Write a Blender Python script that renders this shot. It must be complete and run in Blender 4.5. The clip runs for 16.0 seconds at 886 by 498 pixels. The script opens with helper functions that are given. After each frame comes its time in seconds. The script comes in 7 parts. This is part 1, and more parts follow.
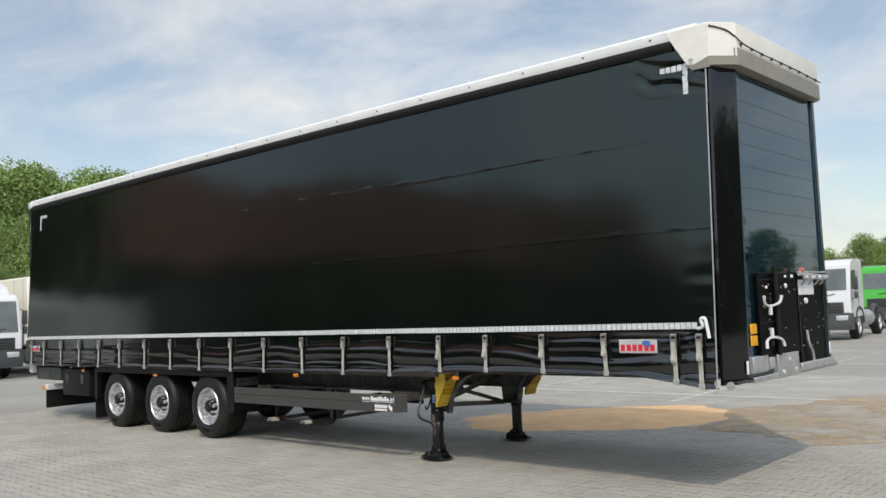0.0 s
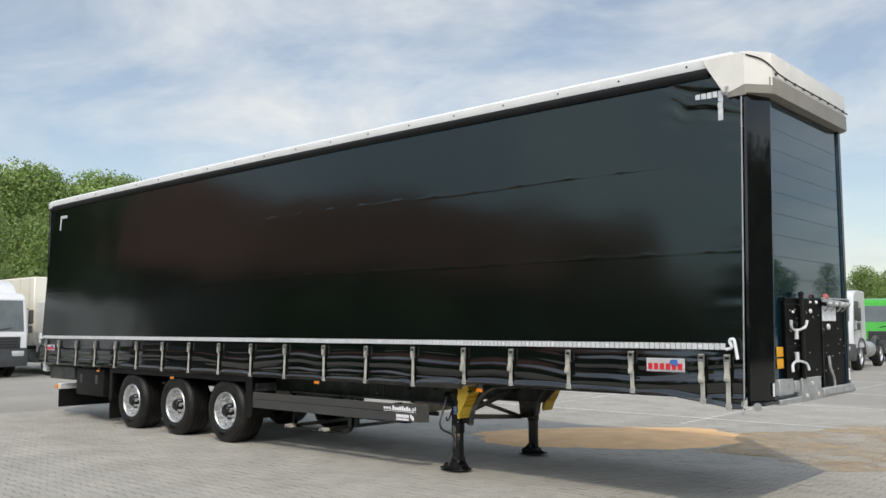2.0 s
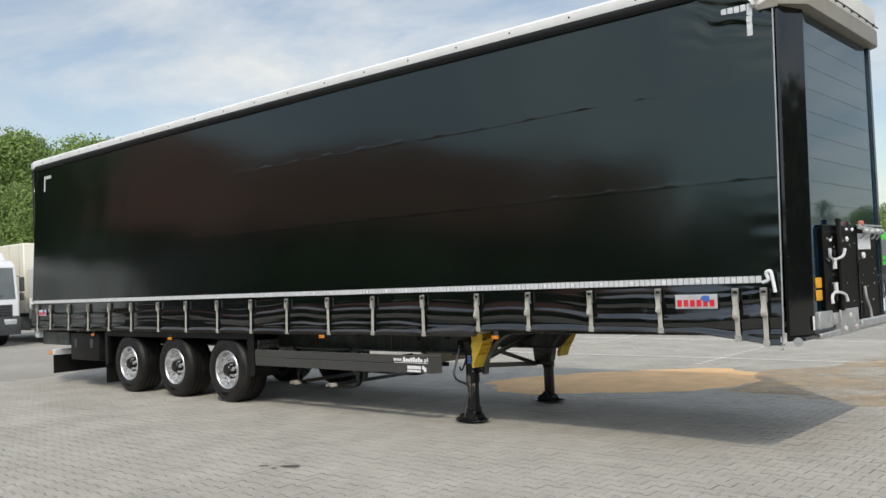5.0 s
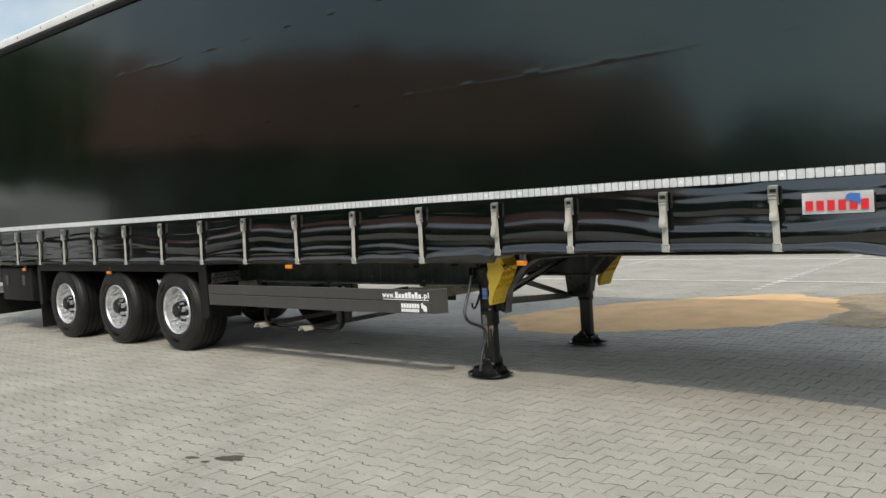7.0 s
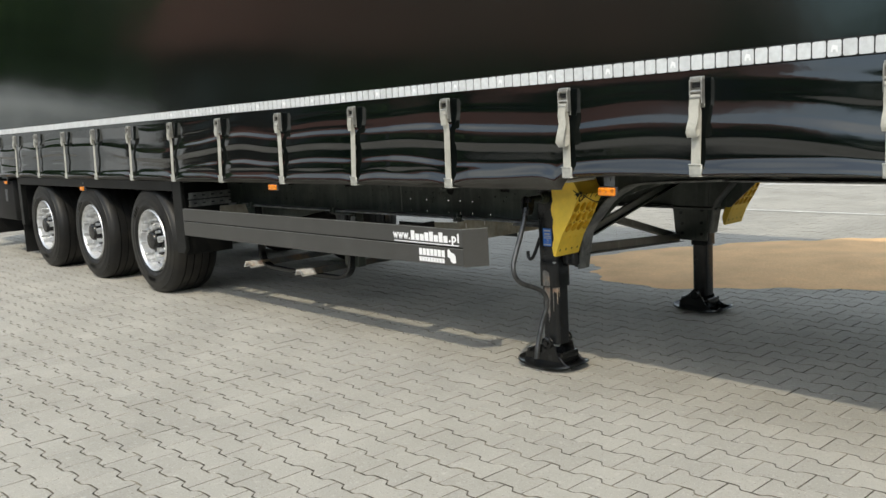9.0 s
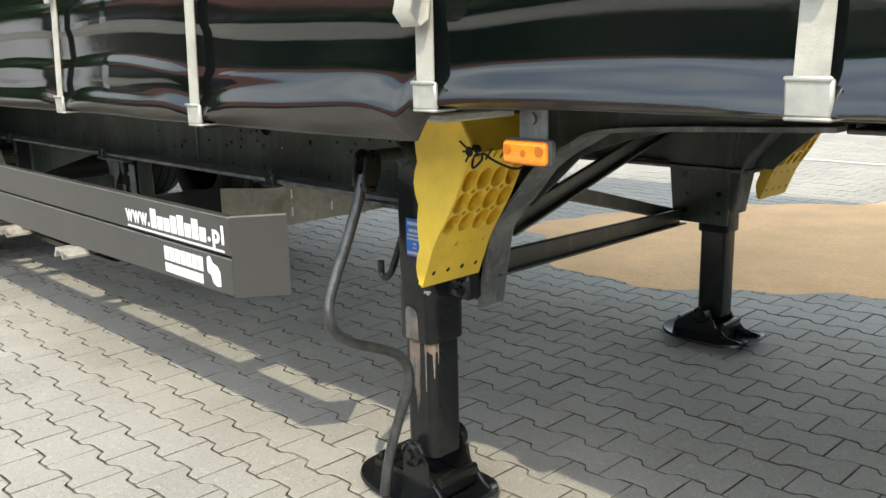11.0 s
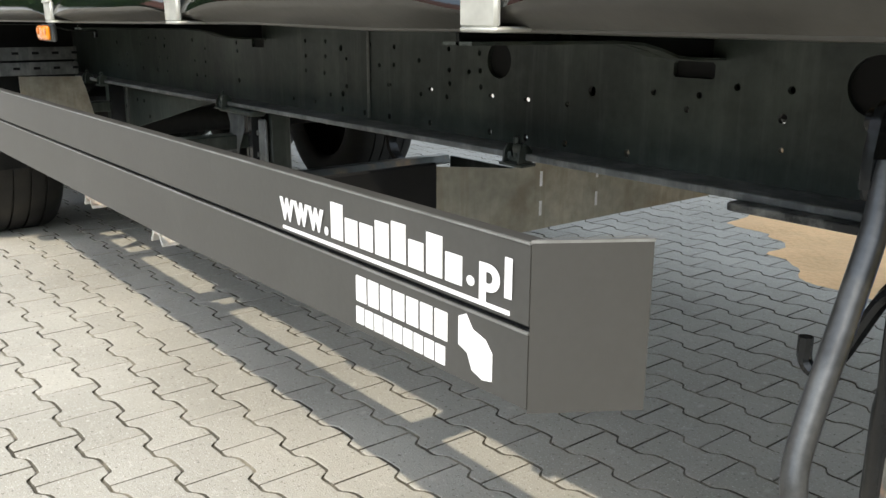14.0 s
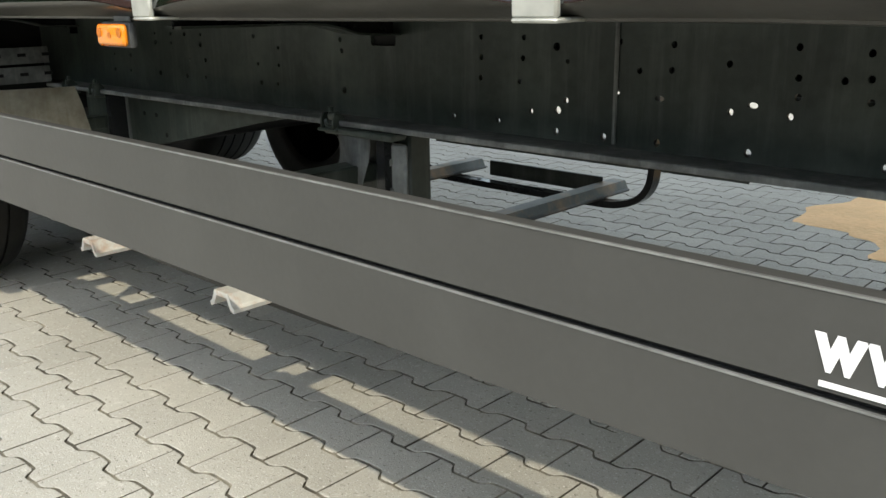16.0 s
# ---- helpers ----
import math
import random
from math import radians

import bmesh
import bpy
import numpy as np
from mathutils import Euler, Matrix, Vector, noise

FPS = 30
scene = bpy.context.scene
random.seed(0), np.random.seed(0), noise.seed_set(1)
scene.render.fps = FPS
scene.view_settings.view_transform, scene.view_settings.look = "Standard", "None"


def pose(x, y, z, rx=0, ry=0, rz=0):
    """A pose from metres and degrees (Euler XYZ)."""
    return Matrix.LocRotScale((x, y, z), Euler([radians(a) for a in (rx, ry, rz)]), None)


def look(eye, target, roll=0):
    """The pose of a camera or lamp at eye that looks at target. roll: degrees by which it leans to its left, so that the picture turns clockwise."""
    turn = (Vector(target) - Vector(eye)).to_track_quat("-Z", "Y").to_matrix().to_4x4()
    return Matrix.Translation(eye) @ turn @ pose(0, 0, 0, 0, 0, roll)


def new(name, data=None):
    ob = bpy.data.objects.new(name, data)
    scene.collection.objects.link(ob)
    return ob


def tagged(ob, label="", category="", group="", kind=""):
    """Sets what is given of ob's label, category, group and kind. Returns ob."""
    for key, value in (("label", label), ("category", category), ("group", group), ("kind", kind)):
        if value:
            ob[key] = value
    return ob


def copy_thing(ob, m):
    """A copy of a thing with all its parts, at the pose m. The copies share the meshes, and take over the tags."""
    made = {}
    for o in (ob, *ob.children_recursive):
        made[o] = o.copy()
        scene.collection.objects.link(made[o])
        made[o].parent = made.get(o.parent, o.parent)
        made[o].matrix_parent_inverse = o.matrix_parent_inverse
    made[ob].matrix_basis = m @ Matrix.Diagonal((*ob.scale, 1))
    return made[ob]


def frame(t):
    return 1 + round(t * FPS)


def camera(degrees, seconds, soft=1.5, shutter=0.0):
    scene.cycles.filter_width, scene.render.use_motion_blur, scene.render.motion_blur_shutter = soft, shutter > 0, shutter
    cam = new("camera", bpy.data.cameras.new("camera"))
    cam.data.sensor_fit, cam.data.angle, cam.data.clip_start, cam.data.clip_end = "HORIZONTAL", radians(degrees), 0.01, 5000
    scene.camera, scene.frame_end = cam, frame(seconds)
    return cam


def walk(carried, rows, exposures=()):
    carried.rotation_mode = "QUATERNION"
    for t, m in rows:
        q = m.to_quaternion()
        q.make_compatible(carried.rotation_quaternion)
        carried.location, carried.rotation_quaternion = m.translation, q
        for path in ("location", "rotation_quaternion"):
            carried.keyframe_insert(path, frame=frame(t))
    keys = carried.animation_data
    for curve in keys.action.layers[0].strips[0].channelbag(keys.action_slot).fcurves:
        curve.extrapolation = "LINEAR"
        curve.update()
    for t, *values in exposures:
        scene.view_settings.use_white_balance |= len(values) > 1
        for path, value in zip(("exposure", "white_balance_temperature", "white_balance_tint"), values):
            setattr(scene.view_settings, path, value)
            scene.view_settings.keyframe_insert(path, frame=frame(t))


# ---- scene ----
cam = camera(54.3, 16.0, soft=1.5)
PATH = [
    (0, (2.979, -6.728, 1.67), (1.644, -5.245, 1.807), -2.4),
    (0.5, (2.904, -7.019, 1.67), (1.599, -5.512, 1.833), -1.9),
    (1, (2.852, -7.088, 1.635), (1.545, -5.585, 1.819), -1.0),
    (1.5, (2.836, -7.065, 1.618), (1.513, -5.577, 1.802), -0.4),
    (2, (2.833, -7.065, 1.627), (1.505, -5.58, 1.803), -0.2),
    (2.5, (2.829, -7.055, 1.62), (1.503, -5.567, 1.792), -0.1),
    (3, (2.826, -7.057, 1.636), (1.499, -5.57, 1.801), -0.3),
    (3.5, (2.817, -7.069, 1.616), (1.485, -5.585, 1.773), -0.3),
    (4, (2.793, -7.029, 1.603), (1.444, -5.557, 1.724), -0.9),
    (4.2, (2.752, -6.985, 1.589), (1.396, -5.519, 1.698), -1.3),
    (6.5, (1.085, -5.638, 1.468), (-0.141, -4.057, 1.449), -5.1),
    (7, (0.668, -4.933, 1.401), (-0.66, -3.44, 1.297), -3.7),
    (7.5, (0.242, -4.485, 1.383), (-1.182, -3.092, 1.208), -2.7),
    (8, (-0.049, -4.013, 1.323), (-1.536, -2.693, 1.106), -2.6),
    (8.5, (-0.448, -3.503, 1.245), (-1.934, -2.184, 1.013), -2.3),
    (9, (-0.787, -2.926, 1.252), (-2.255, -1.597, 0.971), -3.0),
    (9.5, (-1.157, -2.379, 1.259), (-2.615, -1.049, 0.935), -3.6),
    (10, (-1.46, -1.914, 1.224), (-2.921, -0.597, 0.863), -3.4),
    (10.2, (-1.603, -1.687, 1.206), (-3.06, -0.371, 0.827), -3.1),
    (12.3, (-2.629, -0.578, 0.938), (-3.982, 0.791, 0.395), 1.4),
    (12.5, (-2.65, -0.578, 0.933), (-4.038, 0.755, 0.388), 1.1),
    (13, (-2.836, -0.618, 0.939), (-4.286, 0.646, 0.392), 0.7),
    (13.5, (-3.016, -0.634, 0.949), (-4.519, 0.576, 0.422), 0.2),
    (14, (-3.267, -0.589, 0.961), (-4.784, 0.607, 0.444), 0.2),
    (14.5, (-3.487, -0.596, 0.948), (-4.978, 0.629, 0.423), 0.2),
    (15, (-3.692, -0.649, 0.955), (-5.171, 0.592, 0.431), -0.3),
    (15.5, (-3.924, -0.664, 0.955), (-5.371, 0.611, 0.426), -0.7),
    (16, (-4.187, -0.696, 0.975), (-5.517, 0.689, 0.414), -0.9),
]
walk(cam, [(t, look(eye, target, roll)) for t, eye, target, roll in PATH],
     exposures=[(0, -0.17, 7150, 9), (4, -0.17, 7150, 9), (7, -0.11, 7500, 7), (8, -0.08, 7450, 6), (9, 0.14, 7400, 6), (10, 0.46, 7400, 6), (12.5, 1.03, 7300, 7), (14, 0.86, 7350, 7), (16, 0.72, 7450, 4)])

# ---- daylight ----
SUN_TO = Vector((0.57, -0.69, 1.0)).normalized()
world = bpy.data.worlds.new("sky")
scene.world = world
world.use_nodes = True
wt = world.node_tree
wt.nodes.clear()


def wnode(kind, **inputs):
    n = wt.nodes.new(kind)
    for k, v in inputs.items():
        n.inputs[k.replace("_", " ")].default_value = v
    return n


w_out = wt.nodes.new("ShaderNodeOutputWorld")
w_bg = wt.nodes.new("ShaderNodeBackground")
w_sky = wt.nodes.new("ShaderNodeTexSky")
w_sky.sky_type = "NISHITA"
w_sky.sun_disc = False
w_sky.sun_elevation = math.asin(SUN_TO.z)
w_sky.sun_rotation = math.atan2(SUN_TO.x, SUN_TO.y)
w_sky.air_density, w_sky.dust_density, w_sky.ozone_density = 1.0, 1.0, 1.5
# thin broken cloud spread over the whole dome, denser towards the horizon
w_co = wt.nodes.new("ShaderNodeTexCoord")
w_sep = wt.nodes.new("ShaderNodeSeparateXYZ")
wt.links.new(w_co.outputs["Generated"], w_sep.inputs[0])
w_add = wt.nodes.new("ShaderNodeMath"); w_add.operation = "ADD"; w_add.inputs[1].default_value = 0.22
w_abs = wt.nodes.new("ShaderNodeMath"); w_abs.operation = "ABSOLUTE"
wt.links.new(w_sep.outputs["Z"], w_abs.inputs[0])
wt.links.new(w_abs.outputs[0], w_add.inputs[0])
w_dx = wt.nodes.new("ShaderNodeMath"); w_dx.operation = "DIVIDE"
w_dy = wt.nodes.new("ShaderNodeMath"); w_dy.operation = "DIVIDE"
wt.links.new(w_sep.outputs["X"], w_dx.inputs[0]); wt.links.new(w_add.outputs[0], w_dx.inputs[1])
wt.links.new(w_sep.outputs["Y"], w_dy.inputs[0]); wt.links.new(w_add.outputs[0], w_dy.inputs[1])
w_com = wt.nodes.new("ShaderNodeCombineXYZ")
wt.links.new(w_dx.outputs[0], w_com.inputs[0]); wt.links.new(w_dy.outputs[0], w_com.inputs[1])
w_noise = wnode("ShaderNodeTexNoise", Scale=1.5, Detail=9.0, Roughness=0.58, Distortion=0.5)
w_off = wt.nodes.new("ShaderNodeVectorMath"); w_off.operation = "ADD"
w_off.inputs[1].default_value = (0.55, 0.9, 0.0)
wt.links.new(w_com.outputs[0], w_off.inputs[0])
wt.links.new(w_off.outputs[0], w_noise.inputs["Vector"])
w_ramp = wt.nodes.new("ShaderNodeValToRGB")
w_ramp.color_ramp.elements[0].position, w_ramp.color_ramp.elements[0].color = 0.42, (0.20, 0.20, 0.20, 1)
w_ramp.color_ramp.elements[1].position, w_ramp.color_ramp.elements[1].color = 0.70, (1, 1, 1, 1)
wt.links.new(w_noise.outputs["Fac"], w_ramp.inputs[0])
w_mix = wt.nodes.new("ShaderNodeMix"); w_mix.data_type = "RGBA"
w_cloud = wnode("ShaderNodeTexNoise", Scale=3.2, Detail=6.0, Roughness=0.6)
wt.links.new(w_com.outputs[0], w_cloud.inputs["Vector"])
w_cr = wt.nodes.new("ShaderNodeValToRGB")
w_cr.color_ramp.elements[0].position, w_cr.color_ramp.elements[0].color = 0.3, (4.5, 5.05, 5.75, 1)
w_cr.color_ramp.elements[1].position, w_cr.color_ramp.elements[1].color = 0.7, (6.1, 6.45, 6.95, 1)
wt.links.new(w_cloud.outputs["Fac"], w_cr.inputs[0])
wt.links.new(w_ramp.outputs[0], w_mix.inputs["Factor"])
wt.links.new(w_sky.outputs[0], w_mix.inputs["A"])
wt.links.new(w_cr.outputs[0], w_mix.inputs["B"])
# the haze glows round the sun
w_dot = wt.nodes.new("ShaderNodeVectorMath"); w_dot.operation = "DOT_PRODUCT"
w_dot.inputs[1].default_value = SUN_TO
wt.links.new(w_co.outputs["Generated"], w_dot.inputs[0])
w_glow = wt.nodes.new("ShaderNodeMapRange")
w_glow.interpolation_type = "SMOOTHSTEP"
for k, v in zip(("From Min", "From Max", "To Min", "To Max"), (-0.1, 1.0, 1.08, 2.2)):
    w_glow.inputs[k].default_value = v
wt.links.new(w_dot.outputs["Value"], w_glow.inputs["Value"])
w_sc = wt.nodes.new("ShaderNodeVectorMath"); w_sc.operation = "SCALE"
wt.links.new(w_mix.outputs["Result"], w_sc.inputs[0])
wt.links.new(w_glow.outputs[0], w_sc.inputs["Scale"])
wt.links.new(w_sc.outputs[0], w_bg.inputs["Color"])
w_bg.inputs["Strength"].default_value = 0.15
wt.links.new(w_bg.outputs[0], w_out.inputs["Surface"])

sun = new("sun", bpy.data.lights.new("sun", "SUN"))
sun.data.energy, sun.data.angle, sun.data.color = 1.90, radians(0.6), (1.0, 0.94, 0.85)
sun.matrix_world = look((0, 0, 30), Vector((0, 0, 30)) - SUN_TO)


# ---- materials ----
def material(name, color, rough=0.5, metal=0.0, var=0.0, vscale=4.0, bump=0.0, bscale=40.0, spec=0.5, coat=0.0,
             dirt=None, dirt_amount=0.0, dirt_scale=2.0, rand="", rvar=0.0, rough_var=0.0):
    """A surface with colour variation at two scales, fine relief, and worn or dirty patches."""
    m = bpy.data.materials.new(name)
    m.use_nodes = True
    nt = m.node_tree
    b = nt.nodes["Principled BSDF"]
    b.inputs["Roughness"].default_value, b.inputs["Metallic"].default_value = rough, metal
    b.inputs["Specular IOR Level"].default_value = spec
    b.inputs["Coat Weight"].default_value, b.inputs["Coat Roughness"].default_value = coat, 0.08
    co = nt.nodes.new("ShaderNodeTexCoord")
    geo = nt.nodes.new("ShaderNodeNewGeometry")
    n1 = nt.nodes.new("ShaderNodeTexNoise")
    n1.inputs["Scale"].default_value, n1.inputs["Detail"].default_value = vscale, 6
    n2 = nt.nodes.new("ShaderNodeTexNoise")
    n2.inputs["Scale"].default_value, n2.inputs["Detail"].default_value = bscale, 4
    for n in (n1, n2):
        nt.links.new(geo.outputs["Position"], n.inputs["Vector"])

    def mixc(fac, a, bcol, blend="MIX"):
        x = nt.nodes.new("ShaderNodeMix")
        x.data_type, x.blend_type = "RGBA", blend
        for sock, v in (("Factor", fac), ("A", a), ("B", bcol)):
            if isinstance(v, (int, float)):
                x.inputs[sock].default_value = v
            elif isinstance(v, tuple):
                x.inputs[sock].default_value = (*v[:3], 1)
            else:
                nt.links.new(v, x.inputs[sock])
        return x.outputs["Result"]

    def spread(src, lo, hi, a, bb):
        r = nt.nodes.new("ShaderNodeMapRange")
        for k, v in zip(("From Min", "From Max", "To Min", "To Max"), (lo, hi, a, bb)):
            r.inputs[k].default_value = v
        nt.links.new(src, r.inputs["Value"])
        return r.outputs[0]

    col = color
    if var:
        col = mixc(spread(n1.outputs["Fac"], 0.3, 0.7, 0, 1), tuple(c * (1 - var) for c in color), tuple(min(1, c * (1 + var)) for c in color))
        fine = spread(n2.outputs["Fac"], 0.3, 0.7, 1 - var * 0.5, 1 + var * 0.5)
        cmb = nt.nodes.new("ShaderNodeCombineColor")
        for i in range(3):
            nt.links.new(fine, cmb.inputs[i])
        col = mixc(1.0, col, cmb.outputs[0], "MULTIPLY")
    if rand:
        if rand == "object":
            src = nt.nodes.new("ShaderNodeObjectInfo").outputs["Random"]
        else:
            src = geo.outputs["Random Per Island"]
        f = spread(src, 0, 1, 1 - rvar, 1 + rvar)
        cmb = nt.nodes.new("ShaderNodeCombineColor")
        for i in range(3):
            nt.links.new(f, cmb.inputs[i])
        col = mixc(1.0, col, cmb.outputs[0], "MULTIPLY")
    if dirt:
        n3 = nt.nodes.new("ShaderNodeTexNoise")
        n3.inputs["Scale"].default_value, n3.inputs["Detail"].default_value, n3.inputs["Roughness"].default_value = dirt_scale, 8, 0.65
        nt.links.new(geo.outputs["Position"], n3.inputs["Vector"])
        col = mixc(spread(n3.outputs["Fac"], 0.48, 0.68, 0, dirt_amount), col, dirt)
    if isinstance(col, tuple):
        b.inputs["Base Color"].default_value = (*col[:3], 1)
    else:
        nt.links.new(col, b.inputs["Base Color"])
    if rough_var:
        nt.links.new(spread(n1.outputs["Fac"], 0.3, 0.7, max(0.02, rough - rough_var), rough + rough_var), b.inputs["Roughness"])
    if bump:
        bp = nt.nodes.new("ShaderNodeBump")
        bp.inputs["Strength"].default_value, bp.inputs["Distance"].default_value = 1.0, bump
        nt.links.new(n2.outputs["Fac"], bp.inputs["Height"])
        nt.links.new(bp.outputs[0], b.inputs["Normal"])
    return m


M_TARP = material("tarp_black", (0.0036, 0.0056, 0.0044), 0.125, var=0.15, vscale=0.7, bump=0.0003, bscale=14, spec=0.66, rough_var=0.02)
M_TARP.node_tree.nodes["Principled BSDF"].inputs["Specular Tint"].default_value = (0.87, 1.0, 0.94, 1)
M_TARP_LOW = material("tarp_valance", (0.0020, 0.0036, 0.0036), 0.09, var=0.15, vscale=2, bump=0.0002, bscale=30, spec=1.0, dirt=(0.02, 0.02, 0.018), dirt_amount=0.12, dirt_scale=3, rough_var=0.04)
M_WHITE_TARP = material("tarp_white", (0.85, 0.85, 0.835), 0.45, var=0.04, vscale=3, bump=0.0005, bscale=60, dirt=(0.6, 0.59, 0.55), dirt_amount=0.2, dirt_scale=4)
M_WHITE_PAINT = material("paint_white", (0.72, 0.73, 0.74), 0.28, var=0.03, vscale=2, coat=0.4, dirt=(0.5, 0.49, 0.46), dirt_amount=0.2)
M_CREAM = material("paint_cream", (0.82, 0.79, 0.68), 0.35, var=0.04, vscale=2, dirt=(0.55, 0.52, 0.44), dirt_amount=0.2)
M_CAP = material("cap_warm_white", (0.80, 0.775, 0.71), 0.4, var=0.04, vscale=4, bump=0.0003, bscale=40, dirt=(0.55, 0.52, 0.45), dirt_amount=0.25, dirt_scale=5)
M_GREY_CAP = material("plastic_grey", (0.27, 0.25, 0.21), 0.5, var=0.08, vscale=5, bump=0.0004, bscale=60)
M_BLACK_PAINT = material("paint_black_gloss", (0.006, 0.0065, 0.007), 0.06, var=0.1, vscale=3, spec=0.5)
# blue base and gloss tint stand in for mirrored blue sky
M_FRONT_PANEL = material("panel_sky_tinted_black", (0.004, 0.016, 0.028), 0.025, var=0.1, vscale=2, spec=0.95)
M_FRONT_PANEL.node_tree.nodes["Principled BSDF"].inputs["Specular Tint"].default_value = (0.42, 0.80, 1.0, 1)
M_BLUE_TRIM = material("blue_grey_trim", (0.02, 0.05, 0.08), 0.18, var=0.1, vscale=4, spec=0.6)
M_BOARD = material("matt_black_board", (0.003, 0.0033, 0.0035), 0.28, var=0.2, vscale=4, spec=0.03, dirt=(0.02, 0.02, 0.018), dirt_amount=0.12, dirt_scale=6)
# paler than the curtain: dust plus reflected paving, both put into the colour
M_HEM = material("hem_dust_and_paving", (0.040, 0.038, 0.033), 0.28, var=0.2, vscale=5, bump=0.0004, bscale=60)
M_STEEL = material("frame_black_steel", (0.026, 0.034, 0.029), 0.42, var=0.35, vscale=5, bump=0.0006, bscale=55, dirt=(0.110, 0.130, 0.112), dirt_amount=0.48, dirt_scale=4)
M_STEEL_CLEAN = material("black_enamel_steel", (0.010, 0.011, 0.012), 0.20, var=0.2, vscale=8, bump=0.0004, bscale=70, spec=0.33, dirt=(0.05, 0.05, 0.048), dirt_amount=0.12, dirt_scale=9)
M_FOOT = material("foot_black_paint", (0.008, 0.0085, 0.009), 0.20, var=0.2, vscale=8, bump=0.0006, bscale=70, spec=0.35, dirt=(0.05, 0.05, 0.046), dirt_amount=0.2, dirt_scale=9)
M_ARCH = material("dusty_grey_steel", (0.10, 0.106, 0.104), 0.55, var=0.35, vscale=9, bump=0.0006, bscale=60, dirt=(0.26, 0.265, 0.26), dirt_amount=0.6, dirt_scale=12)
M_WORN = material("chipped_black_paint", (0.016, 0.017, 0.017), 0.5, var=0.3, vscale=12, bump=0.0012, bscale=70, dirt=(0.22, 0.22, 0.205), dirt_amount=0.95, dirt_scale=17)
M_GUARD = material("guard_matt_black", (0.007, 0.0075, 0.0075), 0.45, var=0.2, vscale=6, bump=0.0004, bscale=60, spec=0.2, dirt=(0.04, 0.04, 0.038), dirt_amount=0.15, dirt_scale=6)
M_SKIRT = material("skirt_anthracite", (0.058, 0.0575, 0.0545), 0.42, spec=0.34, var=0.06, vscale=3, bump=0.0002, bscale=90, dirt=(0.09, 0.09, 0.085), dirt_amount=0.2, dirt_scale=5)
# pale tone paints the highlight along the skirt's top edges
M_SKIRT_EDGE = material("edge_highlight", (0.22, 0.225, 0.22), 0.35, metal=0.3, var=0.2, vscale=20)
# near-black, mostly to paint the dark inside gaps, slots and holes
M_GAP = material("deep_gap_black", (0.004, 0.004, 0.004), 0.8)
M_LETTER = material("white_vinyl", (0.86, 0.86, 0.87), 0.45, var=0.02, vscale=10)
M_YELLOW = material("yellow_plastic", (0.80, 0.535, 0.060), 0.42, var=0.08, vscale=9, bump=0.0005, bscale=40, dirt=(0.45, 0.32, 0.06), dirt_amount=0.25, dirt_scale=13)
# same yellow turned orange to stand for light bounced inside the cups
M_YELLOW_IN = material("yellow_cup_bounce", (0.84, 0.49, 0.030), 0.5, var=0.1, vscale=12)
# darkened yellow that paints the shade in the guard's small holes
M_HOLE_SHADE = material("yellow_hole_shade", (0.40, 0.20, 0.012), 0.6, var=0.1, vscale=12)
M_ORANGE = material("orange_lens", (0.85, 0.26, 0.015), 0.15, var=0.1, vscale=60, bump=0.001, bscale=300, coat=0.6)
M_ORANGE_DK = material("orange_reflector", (0.50, 0.14, 0.01), 0.3, var=0.1, vscale=60)
M_STRAP = material("strap_webbing", (0.44, 0.43, 0.38), 0.75, var=0.12, vscale=15, bump=0.0006, bscale=400, dirt=(0.25, 0.24, 0.2), dirt_amount=0.5, dirt_scale=14)
M_BUCKLE = material("zinc_buckle", (0.42, 0.41, 0.38), 0.42, metal=0.75, var=0.2, vscale=25, bump=0.0003, bscale=200)
M_HOOK = material("pale_zinc_hook", (0.50, 0.50, 0.46), 0.45, metal=0.45, var=0.15, vscale=20)
M_GALV = material("galvanised_sheet", (0.46, 0.44, 0.37), 0.36, metal=0.75, var=0.25, vscale=7, bump=0.0002, bscale=50, dirt=(0.22, 0.14, 0.07), dirt_amount=0.55, dirt_scale=5)
M_ZINC = material("zinc_plate", (0.45, 0.46, 0.46), 0.5, metal=0.5, var=0.15, vscale=10)
# channel aluminium twice: darkened for its shaded length, pale for its lit end
M_ALU = material("aluminium_shaded", (0.105, 0.112, 0.106), 0.45, metal=0.4, var=0.15, vscale=15, dirt=(0.45, 0.26, 0.12), dirt_amount=0.5, dirt_scale=7)
M_ALU_END = material("pale_aluminium", (0.74, 0.73, 0.70), 0.45, metal=0.2, var=0.12, vscale=15, dirt=(0.5, 0.24, 0.10), dirt_amount=0.8, dirt_scale=14)
M_RIM = material("polished_rim", (0.74, 0.75, 0.76), 0.34, metal=0.8, var=0.15, vscale=18, bump=0.0004, bscale=60, dirt=(0.3, 0.29, 0.27), dirt_amount=0.4, dirt_scale=12)
M_TYRE = material("tyre_rubber", (0.010, 0.0100, 0.0098), 0.48, var=0.3, vscale=5, bump=0.0008, bscale=120, spec=0.35, dirt=(0.060, 0.052, 0.038), dirt_amount=0.28, dirt_scale=4)
M_RUBBER = material("black_rubber", (0.010, 0.010, 0.010), 0.55, var=0.2, vscale=8, spec=0.25)
M_REFLEX = material("reflective_tile", (0.62, 0.64, 0.65), 0.45, var=0.1, vscale=50, bump=0.0004, bscale=500, rand="object", rvar=0.06)
M_REFLEX_LOGO = material("reflective_mark", (0.85, 0.86, 0.87), 0.4)
M_BLUE = material("blue_label", (0.012, 0.12, 0.46), 0.35, var=0.05, vscale=30)
M_RED = material("red_print", (0.70, 0.02, 0.03), 0.4)
